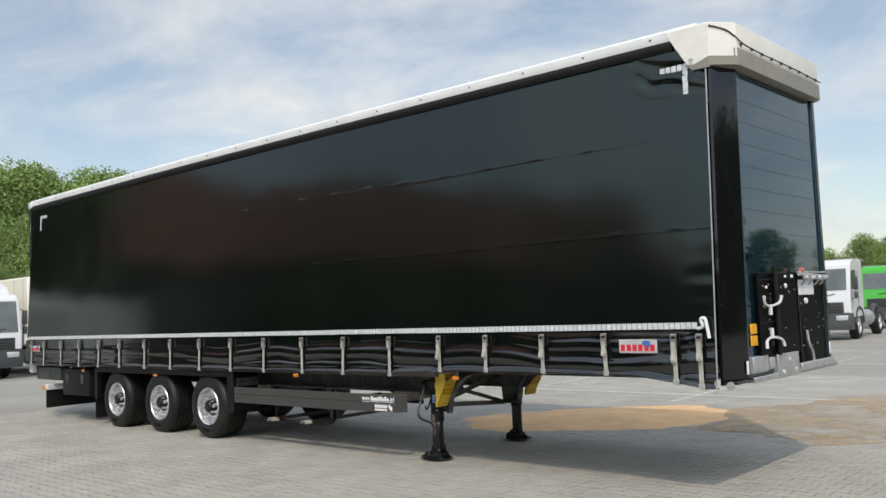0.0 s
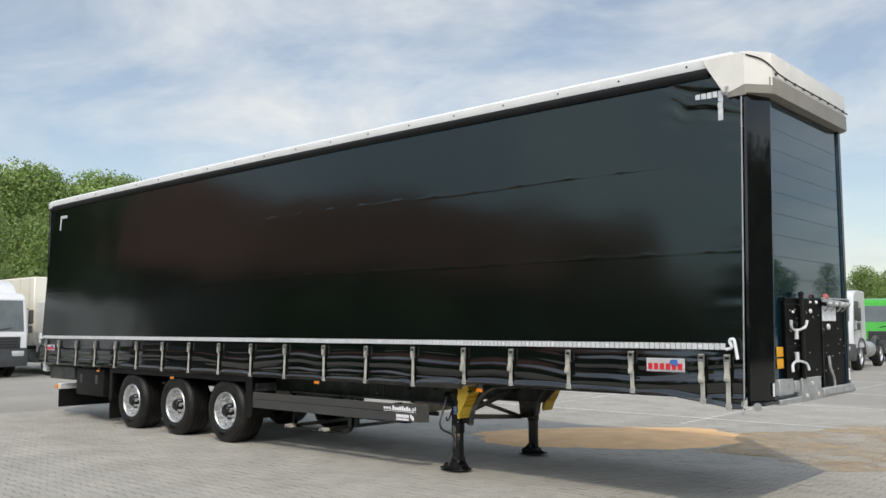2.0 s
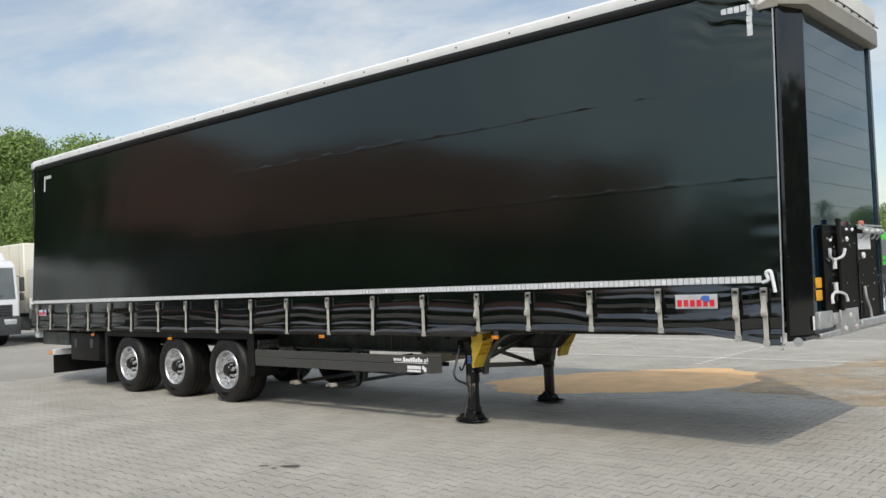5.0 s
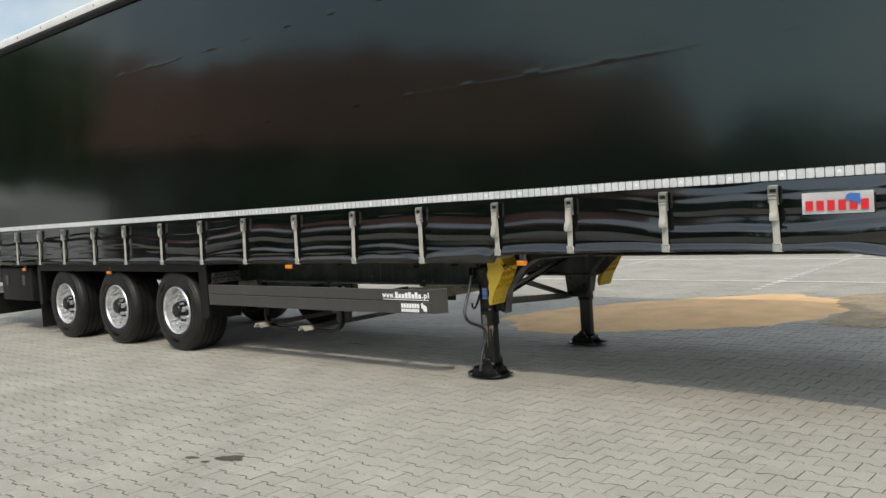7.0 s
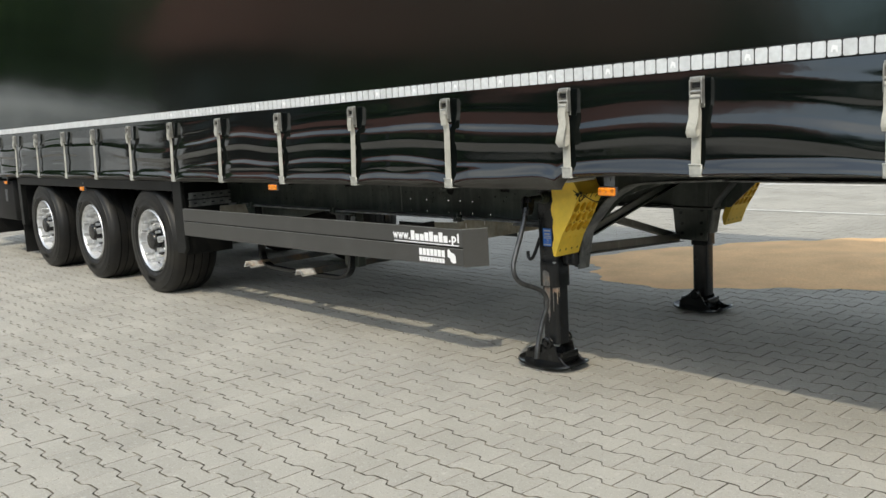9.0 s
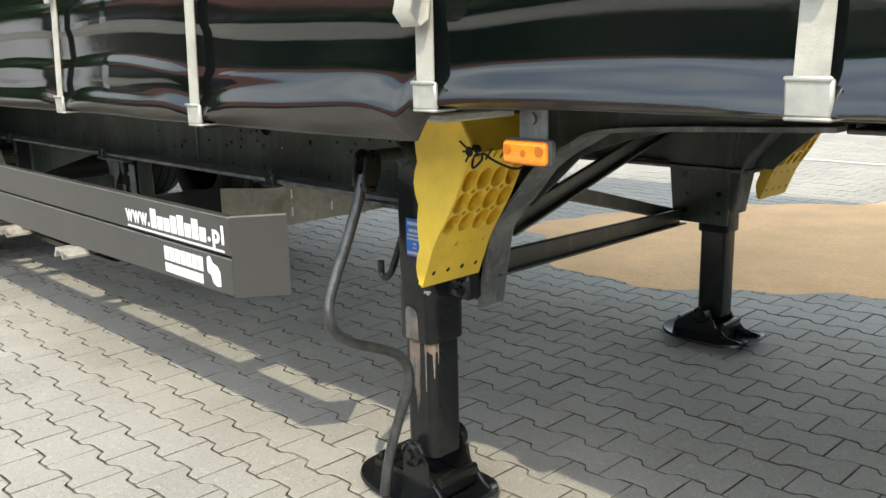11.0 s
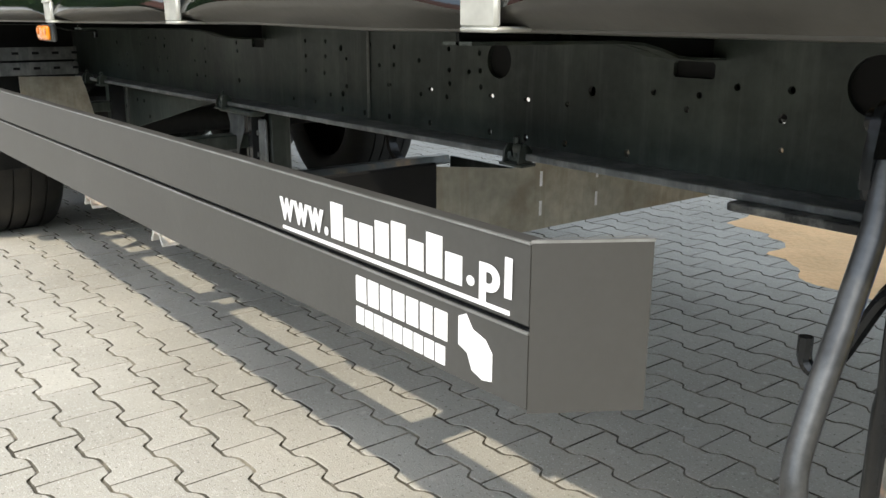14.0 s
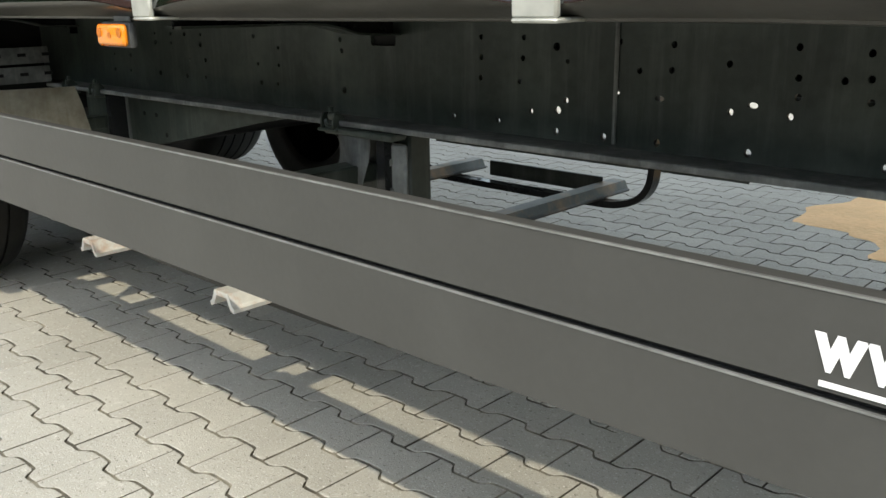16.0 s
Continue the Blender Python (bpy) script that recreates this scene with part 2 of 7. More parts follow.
M_BLUE_PRINT = material("blue_print", (0.05, 0.16, 0.48), 0.4)
M_RED_FADED = material("faded_red_plastic", (0.55, 0.16, 0.13), 0.5, var=0.2, vscale=30)
M_STICKER = material("amber_sticker", (0.85, 0.40, 0.02), 0.4, var=0.05, vscale=20)
M_RUST = material("worn_rust_metal", (0.26, 0.19, 0.145), 0.55, metal=0.5, var=0.4, vscale=25, dirt=(0.42, 0.41, 0.38), dirt_amount=0.9, dirt_scale=22)
M_SCRAPE = material("scraped_bare_metal", (0.12, 0.12, 0.115), 0.42, metal=0.3, var=0.35, vscale=30, bump=0.0005, bscale=120, dirt=(0.36, 0.20, 0.12), dirt_amount=0.75, dirt_scale=26)
M_CRANK = material("worn_crank_steel", (0.060, 0.062, 0.064), 0.30, metal=0.55, var=0.35, vscale=18, bump=0.0004, bscale=90, dirt=(0.17, 0.17, 0.165), dirt_amount=0.4, dirt_scale=16)
M_PAVER = material("concrete_paver", (0.385, 0.368, 0.325), 0.85, var=0.12, vscale=1.3, bump=0.0026, bscale=240, rand="island", rvar=0.06, dirt=(0.29, 0.275, 0.235), dirt_amount=0.5, dirt_scale=0.7)
M_PAVER_OB = material("concrete_paver_single", (0.385, 0.368, 0.325), 0.85, var=0.12, vscale=1.3, bump=0.0026, bscale=240, rand="object", rvar=0.06, dirt=(0.29, 0.275, 0.235), dirt_amount=0.5, dirt_scale=0.7)
M_JOINT = material("joint_sand", (0.098, 0.089, 0.070), 0.95, var=0.35, vscale=9, bump=0.003, bscale=200, dirt=(0.36, 0.33, 0.265), dirt_amount=0.85, dirt_scale=9)
M_GROUND = material("yard_paving", (0.350, 0.333, 0.295), 0.9, var=0.10, vscale=0.35, bump=0.003, bscale=25, dirt=(0.27, 0.26, 0.225), dirt_amount=0.5, dirt_scale=0.25)
nt = M_GROUND.node_tree
brick = nt.nodes.new("ShaderNodeTexBrick")
brick.offset, brick.squash = 0.5, 1.0
for k, v in (("Scale", 1.0), ("Mortar Size", 0.004), ("Mortar Smooth", 0.2), ("Brick Width", 0.19), ("Row Height", 0.1258)):
    brick.inputs[k].default_value = v
brick.inputs["Color1"].default_value = (1, 1, 1, 1)
brick.inputs["Color2"].default_value = (0.94, 0.94, 0.94, 1)
brick.inputs["Mortar"].default_value = (0.35, 0.33, 0.3, 1)
geo = nt.nodes.new("ShaderNodeNewGeometry")
nt.links.new(geo.outputs["Position"], brick.inputs["Vector"])
mul = nt.nodes.new("ShaderNodeMix")
mul.data_type, mul.blend_type = "RGBA", "MULTIPLY"
mul.inputs["Factor"].default_value = 1.0
b = nt.nodes["Principled BSDF"]
nt.links.new(b.inputs["Base Color"].links[0].from_socket, mul.inputs["A"])
nt.links.new(brick.outputs["Color"], mul.inputs["B"])
nt.links.new(mul.outputs["Result"], b.inputs["Base Color"])
M_SAND = material("orange_sand", (0.78, 0.50, 0.26), 0.95, var=0.12, vscale=2.5, bump=0.006, bscale=45, dirt=(0.64, 0.42, 0.23), dirt_amount=0.5, dirt_scale=1.5)
M_LINE = material("road_paint", (0.70, 0.69, 0.65), 0.8, var=0.2, vscale=8, dirt=(0.36, 0.35, 0.31), dirt_amount=0.6, dirt_scale=9)
M_STAIN = material("oil_stain", (0.075, 0.07, 0.06), 0.6, var=0.3, vscale=20)
M_GLASS = material("cab_glass", (0.10, 0.115, 0.118), 0.06, spec=0.7, var=0.25, vscale=1.5)
M_GREEN = material("paint_green", (0.045, 0.42, 0.03), 0.3, var=0.05, vscale=2, coat=0.4)
M_DKGREY = material("cab_plastic_grey", (0.055, 0.058, 0.06), 0.5, var=0.15, vscale=8)
M_LAMP = material("headlamp_glass", (0.6, 0.62, 0.63), 0.1, metal=0.3, coat=0.8)
M_PLY = material("brown_plywood", (0.16, 0.12, 0.085), 0.6, var=0.25, vscale=3, bump=0.0005, bscale=80)
M_CHASSIS = material("truck_chassis", (0.03, 0.03, 0.03), 0.6, var=0.2, vscale=5)
M_BARK = material("bark", (0.10, 0.07, 0.045), 0.9, var=0.3, vscale=6, bump=0.01, bscale=30)
M_LEAF = material("leaves_broad", (0.24, 0.345, 0.12), 0.6, var=0.3, vscale=0.4, rand="island", rvar=0.45, spec=0.3)
M_PINE = material("needles_pine", (0.245, 0.34, 0.135), 0.65, var=0.3, vscale=0.4, rand="island", rvar=0.45, spec=0.3)


def let_light_through(m, color):
    """Thin leaves pass part of the sunlight."""
    nt = m.node_tree
    t = nt.nodes.new("ShaderNodeBsdfTranslucent")
    t.inputs["Color"].default_value = (*color, 1)
    x = nt.nodes.new("ShaderNodeMixShader")
    x.inputs[0].default_value = 0.35
    nt.links.new(nt.nodes["Principled BSDF"].outputs[0], x.inputs[1])
    nt.links.new(t.outputs[0], x.inputs[2])
    nt.links.new(x.outputs[0], nt.nodes["Material Output"].inputs["Surface"])


let_light_through(M_LEAF, (0.26, 0.34, 0.07))
let_light_through(M_PINE, (0.20, 0.27, 0.07))


def speckle(m, scale, low, high, color):
    """Pale grains of aggregate and dark pits over a stone colour."""
    nt = m.node_tree
    b = nt.nodes["Principled BSDF"]
    src = b.inputs["Base Color"].links[0].from_socket
    geo = nt.nodes.new("ShaderNodeNewGeometry")
    for sc, lo, hi, col in ((scale, low, high, color), (scale * 0.55, 0.62, 0.74, (0.14, 0.13, 0.11)), (scale * 0.2, 0.60, 0.95, (0.62, 0.60, 0.55))):
        n = nt.nodes.new("ShaderNodeTexNoise")
        n.inputs["Scale"].default_value, n.inputs["Detail"].default_value = sc, 2
        nt.links.new(geo.outputs["Position"], n.inputs["Vector"])
        r = nt.nodes.new("ShaderNodeMapRange")
        for k, v in zip(("From Min", "From Max", "To Min", "To Max"), (lo, hi, 0, 0.85)):
            r.inputs[k].default_value = v
        nt.links.new(n.outputs["Fac"], r.inputs["Value"])
        x = nt.nodes.new("ShaderNodeMix")
        x.data_type = "RGBA"
        nt.links.new(r.outputs[0], x.inputs["Factor"])
        nt.links.new(src, x.inputs["A"])
        x.inputs["B"].default_value = (*col, 1)
        src = x.outputs["Result"]
    nt.links.new(src, b.inputs["Base Color"])


for stone in (M_PAVER, M_PAVER_OB):
    speckle(stone, 190, 0.62, 0.72, (0.68, 0.66, 0.61))
M_WOODS = material("woods_far", (0.062, 0.110, 0.036), 0.7, var=0.3, vscale=0.2, rand="island", rvar=0.5, spec=0.2)


def streaks(m, color, amount, scale=(26, 26, 1.8)):
    """Rain-washed dust running down an upright face."""
    nt = m.node_tree
    b = nt.nodes["Principled BSDF"]
    src = b.inputs["Base Color"].links[0].from_socket
    geo = nt.nodes.new("ShaderNodeNewGeometry")
    mp = nt.nodes.new("ShaderNodeMapping")
    mp.inputs["Scale"].default_value = scale
    n = nt.nodes.new("ShaderNodeTexNoise")
    n.inputs["Scale"].default_value, n.inputs["Detail"].default_value, n.inputs["Roughness"].default_value = 1.0, 7, 0.7
    r = nt.nodes.new("ShaderNodeMapRange")
    for k, v in zip(("From Min", "From Max", "To Min", "To Max"), (0.5, 0.72, 0, amount)):
        r.inputs[k].default_value = v
    x = nt.nodes.new("ShaderNodeMix")
    x.data_type = "RGBA"
    nt.links.new(geo.outputs["Position"], mp.inputs["Vector"])
    nt.links.new(mp.outputs[0], n.inputs["Vector"])
    nt.links.new(n.outputs["Fac"], r.inputs["Value"])
    nt.links.new(r.outputs[0], x.inputs["Factor"])
    nt.links.new(src, x.inputs["A"])
    x.inputs["B"].default_value = (*color, 1)
    nt.links.new(x.outputs["Result"], b.inputs["Base Color"])


streaks(M_STEEL, (0.15, 0.165, 0.150), 0.42, (15, 15, 1.2))
streaks(M_ARCH, (0.32, 0.325, 0.31), 0.6)
streaks(M_SCRAPE, (0.32, 0.30, 0.27), 0.75, (420, 420, 9))
streaks(M_GALV, (0.26, 0.20, 0.13), 0.5)


# ---- mesh helpers ----
def empty(name, label, category, at=(0, 0, 0), group="", kind="", rz=0):
    ob = new(name)
    ob.empty_display_size = 0.2
    ob.matrix_world = pose(*at, 0, 0, rz)
    return tagged(ob, label, category, group, kind)


def part(name, bm, mat, parent=None, label="", smooth=True, angle=38):
    """Links a bmesh as one mesh object, under a thing or a part where one is given."""
    me = bpy.data.meshes.new(name)
    bmesh.ops.recalc_face_normals(bm, faces=bm.faces)
    bm.to_mesh(me)
    bm.free()
    for one in (mat if isinstance(mat, (list, tuple)) else [mat]):
        me.materials.append(one)
    if smooth:
        me.shade_smooth()
        me.set_sharp_from_angle(angle=radians(angle))
    ob = new(name, me)
    ob.parent = parent
    return tagged(ob, label)


def thing(name, bm, mat, label, category, group="", kind="", smooth=True):
    ob = part(name, bm, mat, None, label, smooth)
    return tagged(ob, label, category, group, kind)


def again(name, data, parent, m=None, label=""):
    """One more object on a mesh that exists."""
    ob = new(name, data)
    ob.parent = parent
    if m is not None:
        ob.matrix_basis = m
    return tagged(ob, label)


def B():
    return bmesh.new()


def box(bm, x0, x1, y0, y1, z0, z1, bevel=0.0, seg=1, m=None):
    vs = [bm.verts.new((x, y, z)) for x in (x0, x1) for y in (y0, y1) for z in (z0, z1)]
    fs = [bm.faces.new([vs[i] for i in q]) for q in ((0, 1, 3, 2), (4, 6, 7, 5), (0, 4, 5, 1), (2, 3, 7, 6), (0, 2, 6, 4), (1, 5, 7, 3))]
    if m is not None:
        bmesh.ops.transform(bm, matrix=m, verts=vs)
    if bevel:
        es = list({e for f in fs for e in f.edges})
        bmesh.ops.bevel(bm, geom=es, offset=bevel, segments=seg, affect="EDGES", profile=0.5)
    return bm


def prism(bm, pts, axis, d0, d1, bevel=0.0):
    """An outline extruded along an axis. pts are the two other coordinates, in the order x, y, z."""
    def at(p, d):
        return {"x": (d, p[0], p[1]), "y": (p[0], d, p[1]), "z": (p[0], p[1], d)}[axis]
    a = [bm.verts.new(at(p, d0)) for p in pts]
    b = [bm.verts.new(at(p, d1)) for p in pts]
    fs = [bm.faces.new(a), bm.faces.new(list(reversed(b)))]
    n = len(pts)
    fs += [bm.faces.new((a[i], b[i], b[(i + 1) % n], a[(i + 1) % n])) for i in range(n)]
    if bevel:
        es = list({e for f in fs[:2] for e in f.edges})
        bmesh.ops.bevel(bm, geom=es, offset=bevel, segments=1, affect="EDGES", profile=0.5)
    return bm


def tube(bm, pts, r, seg=8, closed_ends=True, r2=None):
    """A round bar along a line of points."""
    pts = [Vector(p) for p in pts]
    rings = []
    up = Vector((0.31, 0.17, 0.93))
    for i, p in enumerate(pts):
        d = (pts[min(i + 1, len(pts) - 1)] - pts[max(i - 1, 0)]).normalized()
        u = d.cross(up)
        if u.length < 0.05:
            u = d.cross(Vector((1, 0, 0)))
        u.normalize()
        v = d.cross(u)
        rr = r if r2 is None else r + (r2 - r) * i / (len(pts) - 1)
        rings.append([bm.verts.new(p + (u * math.cos(a) + v * math.sin(a)) * rr) for a in (2 * math.pi * k / seg for k in range(seg))])
    for a, b in zip(rings, rings[1:]):
        for k in range(seg):
            bm.faces.new((a[k], a[(k + 1) % seg], b[(k + 1) % seg], b[k]))
    if closed_ends:
        bm.faces.new(rings[0])
        bm.faces.new(list(reversed(rings[-1])))
    return bm


def bend(pts, n=6):
    """A smooth line through the points (Catmull-Rom)."""
    pts = [Vector(p) for p in pts]
    out = []
    ext = [pts[0] * 2 - pts[1]] + pts + [pts[-1] * 2 - pts[-2]]
    for i in range(1, len(ext) - 2):
        p0, p1, p2, p3 = ext[i - 1:i + 3]
        for k in range(n):
            t = k / n
            out.append(0.5 * (2 * p1 + (p2 - p0) * t + (2 * p0 - 5 * p1 + 4 * p2 - p3) * t * t + (3 * p1 - p0 - 3 * p2 + p3) * t ** 3))
    return out + [pts[-1]]


def lathe(bm, prof, seg=32, axis="y", at=(0, 0, 0)):
    """Turns a profile of (radius, depth) about an axis."""
    rings = []
    for r, d in prof:
        ring = []
        for k in range(seg):
            a = 2 * math.pi * k / seg
            c, s = r * math.cos(a), r * math.sin(a)
            co = {"y": (c, d, s), "x": (d, c, s), "z": (c, s, d)}[axis]
            ring.append(bm.verts.new(Vector(co) + Vector(at)))
        rings.append(ring)
    for a, b in zip(rings, rings[1:]):
        for k in range(seg):
            bm.faces.new((a[k], a[(k + 1) % seg], b[(k + 1) % seg], b[k]))
    for ring in (rings[0], rings[-1]):
        if 1e-4 < (ring[0].co - ring[seg // 2].co).length < 0.092:
            bm.faces.new(ring)
    bmesh.ops.remove_doubles(bm, verts=[v for ring in (rings[0], rings[-1]) for v in ring], dist=1e-5)
    return bm


def disc(bm, c, r, axis, depth, seg=12):
    c = Vector(c)
    d = {"x": Vector((1, 0, 0)), "y": Vector((0, 1, 0)), "z": Vector((0, 0, 1))}[axis] * depth
    return tube(bm, [c, c + d], r, seg)


def plate_holes(bm, outline, holes, y0, y1, seg=10):
    """An upright plate in the xz plane with real holes: outline of (x, z), holes of (x, z, half width, half height, corner cut if square)."""
    edges = []

    def loop(pts):
        vs = [bm.verts.new((x, y0, z)) for x, z in pts]
        edges.extend(bm.edges.new((vs[i], vs[(i + 1) % len(vs)])) for i in range(len(vs)))
    loop(outline)
    for x, z, rx, rz, *square in holes:
        n = 30 if max(rx, rz) > 0.03 and seg == 10 else seg
        if square:
            c = square[0]
            loop([(x + sx * (rx - ax), z + sz * (rz - az)) for sx, sz, ax, az in ((-1, -1, 0, c), (-1, -1, c, 0), (1, -1, c, 0), (1, -1, 0, c), (1, 1, 0, c), (1, 1, c, 0), (-1, 1, c, 0), (-1, 1, 0, c))])
        else:
            loop([(x + rx * math.cos(2 * math.pi * k / n), z + rz * math.sin(2 * math.pi * k / n)) for k in range(n)])
    made = bmesh.ops.triangle_fill(bm, use_beauty=True, use_dissolve=False, edges=edges)
    faces = [g for g in made["geom"] if isinstance(g, bmesh.types.BMFace)]
    ext = bmesh.ops.extrude_face_region(bm, geom=faces)
    bmesh.ops.translate(bm, verts=[g for g in ext["geom"] if isinstance(g, bmesh.types.BMVert)], vec=(0, y1 - y0, 0))
    return bm


def sheet(bm, nx, ny, f):
    """A grid of nx by ny cells whose points f(u, v) gives, u and v from 0 to 1."""
    rows = [[bm.verts.new(f(i / nx, j / ny)) for i in range(nx + 1)] for j in range(ny + 1)]
    for j in range(ny):
        for i in range(nx):
            bm.faces.new((rows[j][i], rows[j][i + 1], rows[j + 1][i + 1], rows[j + 1][i]))
    return bm

# ---- the semi-trailer: front at x = 0, tail at x = -13.6, near side at y = 0 ----
TAIL, WIDE = -13.62, 2.44


def side_y(z):
    return 0.153 * (z - 0.98) / 2.95


def n3(x, y, z):
    return noise.noise(Vector((x, y, z)))


trailer = empty("curtain_trailer", "black curtain-side semi-trailer with white roof standing on its landing legs", "trailer")
STRAPS = [-0.27, -0.50, -1.18, -1.86, -2.55, -3.185, -3.935, -4.70, -5.47, -6.24, -6.98, -7.74, -8.51, -9.25, -10.03, -10.71, -11.41, -12.10, -12.78, -13.30]


def camber(x):
    """The loaded frame is built slightly bowed upwards along its length."""
    return 0.030 * math.sin(math.pi * min(1, max(0, x / TAIL)))


def long_prism(bm, pts, x0, x1, n=30):
    """An outline of (y, z) drawn along the trailer, following its camber."""
    rings = []
    for i in range(n + 1):
        x = x0 + (x1 - x0) * i / n
        rings.append([bm.verts.new((x, y, z + camber(x))) for y, z in pts])
    k = len(pts)
    for a, b in zip(rings, rings[1:]):
        for j in range(k):
            bm.faces.new((a[j], b[j], b[(j + 1) % k], a[(j + 1) % k]))
    bm.faces.new(rings[0])
    bm.faces.new(list(reversed(rings[-1])))
    return bm


def curtain_off(x, z):
    o = 0.021 * n3(x * 0.35, 3.1, z * 0.5) + 0.003 * n3(x * 1.7, 8.0, z * 1.3)
    for zs, k in ((3.058, 0.55), (2.252, 0.30)):
        d = (z - zs - 0.012 * n3(x * 0.8, zs, 0)) / 0.010
        if abs(d) < 3:
            o -= 0.0017 * k * math.exp(-d * d) * max(0.0, 0.28 + 0.75 * min(1, max(0, (x + 4.4) / 1.5)) + 0.9 * n3(x * 2.3, zs, 5.0))
        d = (z - zs - 0.016) / 0.013
        if abs(d) < 3:
            p = (((x + 0.33 * zs) / 0.60) % 1.0 - 0.5) * 0.60 / 0.060
            if abs(p) < 3:
                o -= 0.0034 * k * math.exp(-d * d - p * p) * (1.0 if x > -6.0 else 0.45)
    if x > -1.0 and z > 3.35:
        w = min(1, (x + 1.0) / 0.5) * min(1, (z - 3.35) / 0.2)
        o += w * 0.007 * math.sin(38 * (z + 0.35 * x) + 3 * n3(x * 4, 1, z * 4))
    if x > -0.45:
        o += 0.004 * math.sin(26 * z) * n3(1, 2, z * 3) * (x + 0.45) / 0.3
    return o


def curtain_pt(u, v):
    x, z = TAIL + 0.06 + u * (-0.125 - TAIL - 0.06), 1.385 + v * (3.84 - 1.385)
    return (x, side_y(z) + curtain_off(x, z), z + camber(x) * v)


curtain = part("curtain", sheet(B(), 520, 250, curtain_pt), M_TARP, trailer, "matt black tarpaulin side curtain with faint weld seams", angle=180)


HEM_Z = ((TAIL, 0.952), (-7.2, 0.947), (-5.0, 0.950), (-4.5, 0.953), (-4.2, 0.949), (-3.9, 0.950), (-3.6, 0.948), (-3.245, 0.948), (-3.22, 1.004), (-2.93, 1.012), (-2.17, 1.018), (-0.86, 1.006), (-0.45, 0.955), (-0.25, 0.922), (0.0, 0.920))
TURN_IN = ((TAIL, 0.026), (-5.0, 0.028), (-4.2, 0.034), (-3.6, 0.048), (-3.245, 0.064), (-3.22, 0.012), (0.0, 0.012))


def along(table, x):
    """A height read off a table of (x, height) by straight lines."""
    for (xa, za), (xb, zb) in zip(table, table[1:]):
        if x <= xb:
            return za + (zb - za) * max(0.0, x - xa) / (xb - xa)
    return table[-1][1]


def hem_lift(x):
    """How far the hem rides above its usual height."""
    return along(HEM_Z, x) - 0.954


def fold(p):
    """One fold of the slack curtain: out quickly, a flat, back slowly with the face turned up, a flat."""
    p %= 1.0
    if p < 0.20:
        return 0.5 - 0.5 * math.cos(math.pi * p / 0.20)
    if p < 0.48:
        return 1.0
    if p < 0.69:
        return 0.5 + 0.5 * math.cos(math.pi * (p - 0.48) / 0.21)
    return 0.0


def valance_pt(u, v):
    x = TAIL + 0.05 + u * (-0.14 - TAIL - 0.05)
    hem = along(HEM_Z, x) + 0.006 * n3(x * 1.1, 0, 0)
    z = hem + v * (1.415 - hem)
    near = min(abs(x - s) for s in STRAPS)
    loose = 1 - math.exp(-(near / 0.10) ** 2)
    ph = 2.6 * n3(x * 0.40, 7.7, 0) + 1.0 * n3(x * 1.5, 2.2, z * 2)
    amp = (0.25 + 1.1 * max(0, 0.45 + n3(x * 0.55, 4.0, z * 1.5))) * (0.7 + 0.3 * loose) * (1.30 - 1.10 * v) * (1.0 if x > -4.4 else 0.7)
    turn = along(TURN_IN, x) * (0.45 + 0.55 * loose)
    up = z - hem
    fade = min(1, max(0, up - turn - 0.02) / 0.05) * min(1, (1 - v) / 0.16)
    o = -0.013 * amp * (0.78 + 0.22 * loose) * fade * fold((z - 0.95) / 0.165 + 0.30 * ph)
    o -= 0.003 * fade * math.sin(23 * z + 1.3 * ph)
    o -= 0.0014 * fade * max(0, n3(x * 0.9, 5.5, z * 3)) * math.sin(105 * z + 2.1 * ph + 6 * n3(x, 1, 1))
    o -= 0.006 * loose * math.sin(math.pi * min(1, v * 1.05)) * (0.6 + n3(x * 0.5, 9, 1))
    # the lowest fold swells out, then turns in under itself towards the hem
    swell, deep = 0.015 + 0.005 * loose, 0.058
    if up < turn:
        o -= swell - (swell + 0.030) * (1 - up / turn) ** 1.4
    elif up < turn + deep:
        o -= swell * (0.5 + 0.5 * math.cos(math.pi * (up - turn) / deep))
    return (x, side_y(z) + o - 0.004 + 0.006 * (v - 0.45), z)


def fold_line(u):
    """Where on the valance the lowest fold turns under."""
    x = TAIL + 0.05 + u * (-0.14 - TAIL - 0.05)
    near = min(abs(x - s) for s in STRAPS)
    hem = along(HEM_Z, x) + 0.006 * n3(x * 1.1, 0, 0)
    return along(TURN_IN, x) * (1 - 0.55 * math.exp(-(near / 0.10) ** 2)) / (1.415 - hem)


bm = sheet(B(), 760, 50, lambda u, v: valance_pt(u, fold_line(u) + (1 - fold_line(u)) * v))
part("curtain_valance", bm, M_TARP_LOW, trailer, "glossy creased lower edge of the black curtain", angle=180)
bm = sheet(B(), 760, 6, lambda u, v: valance_pt(u, fold_line(u) * v))
tube(bm, [Vector(valance_pt(i / 600, 0)) + Vector((0, 0.003, 0.002)) for i in range(601)], 0.0055, 6)
part("hem_fold", bm, M_HEM, trailer, "hem turned in under the curtain, paled by dust and mirrored paving", angle=180)

# far side, tail and floor
bm = B()
box(bm, TAIL + 0.05, -0.13, WIDE - 0.03, WIDE, 0.95, 3.86)
part("far_curtain", bm, M_TARP, trailer)
for y0, y1 in ((0.10, 1.21), (1.22, 2.34)):
    bm = B()
    box(bm, TAIL, TAIL + 0.05, y0, y1, 0.98, 3.84, 0.01)
    part("rear_door", bm, M_BLACK_PAINT, trailer)
bm = B()
box(bm, TAIL, -0.12, 0.06, WIDE - 0.05, 1.06, 1.10)
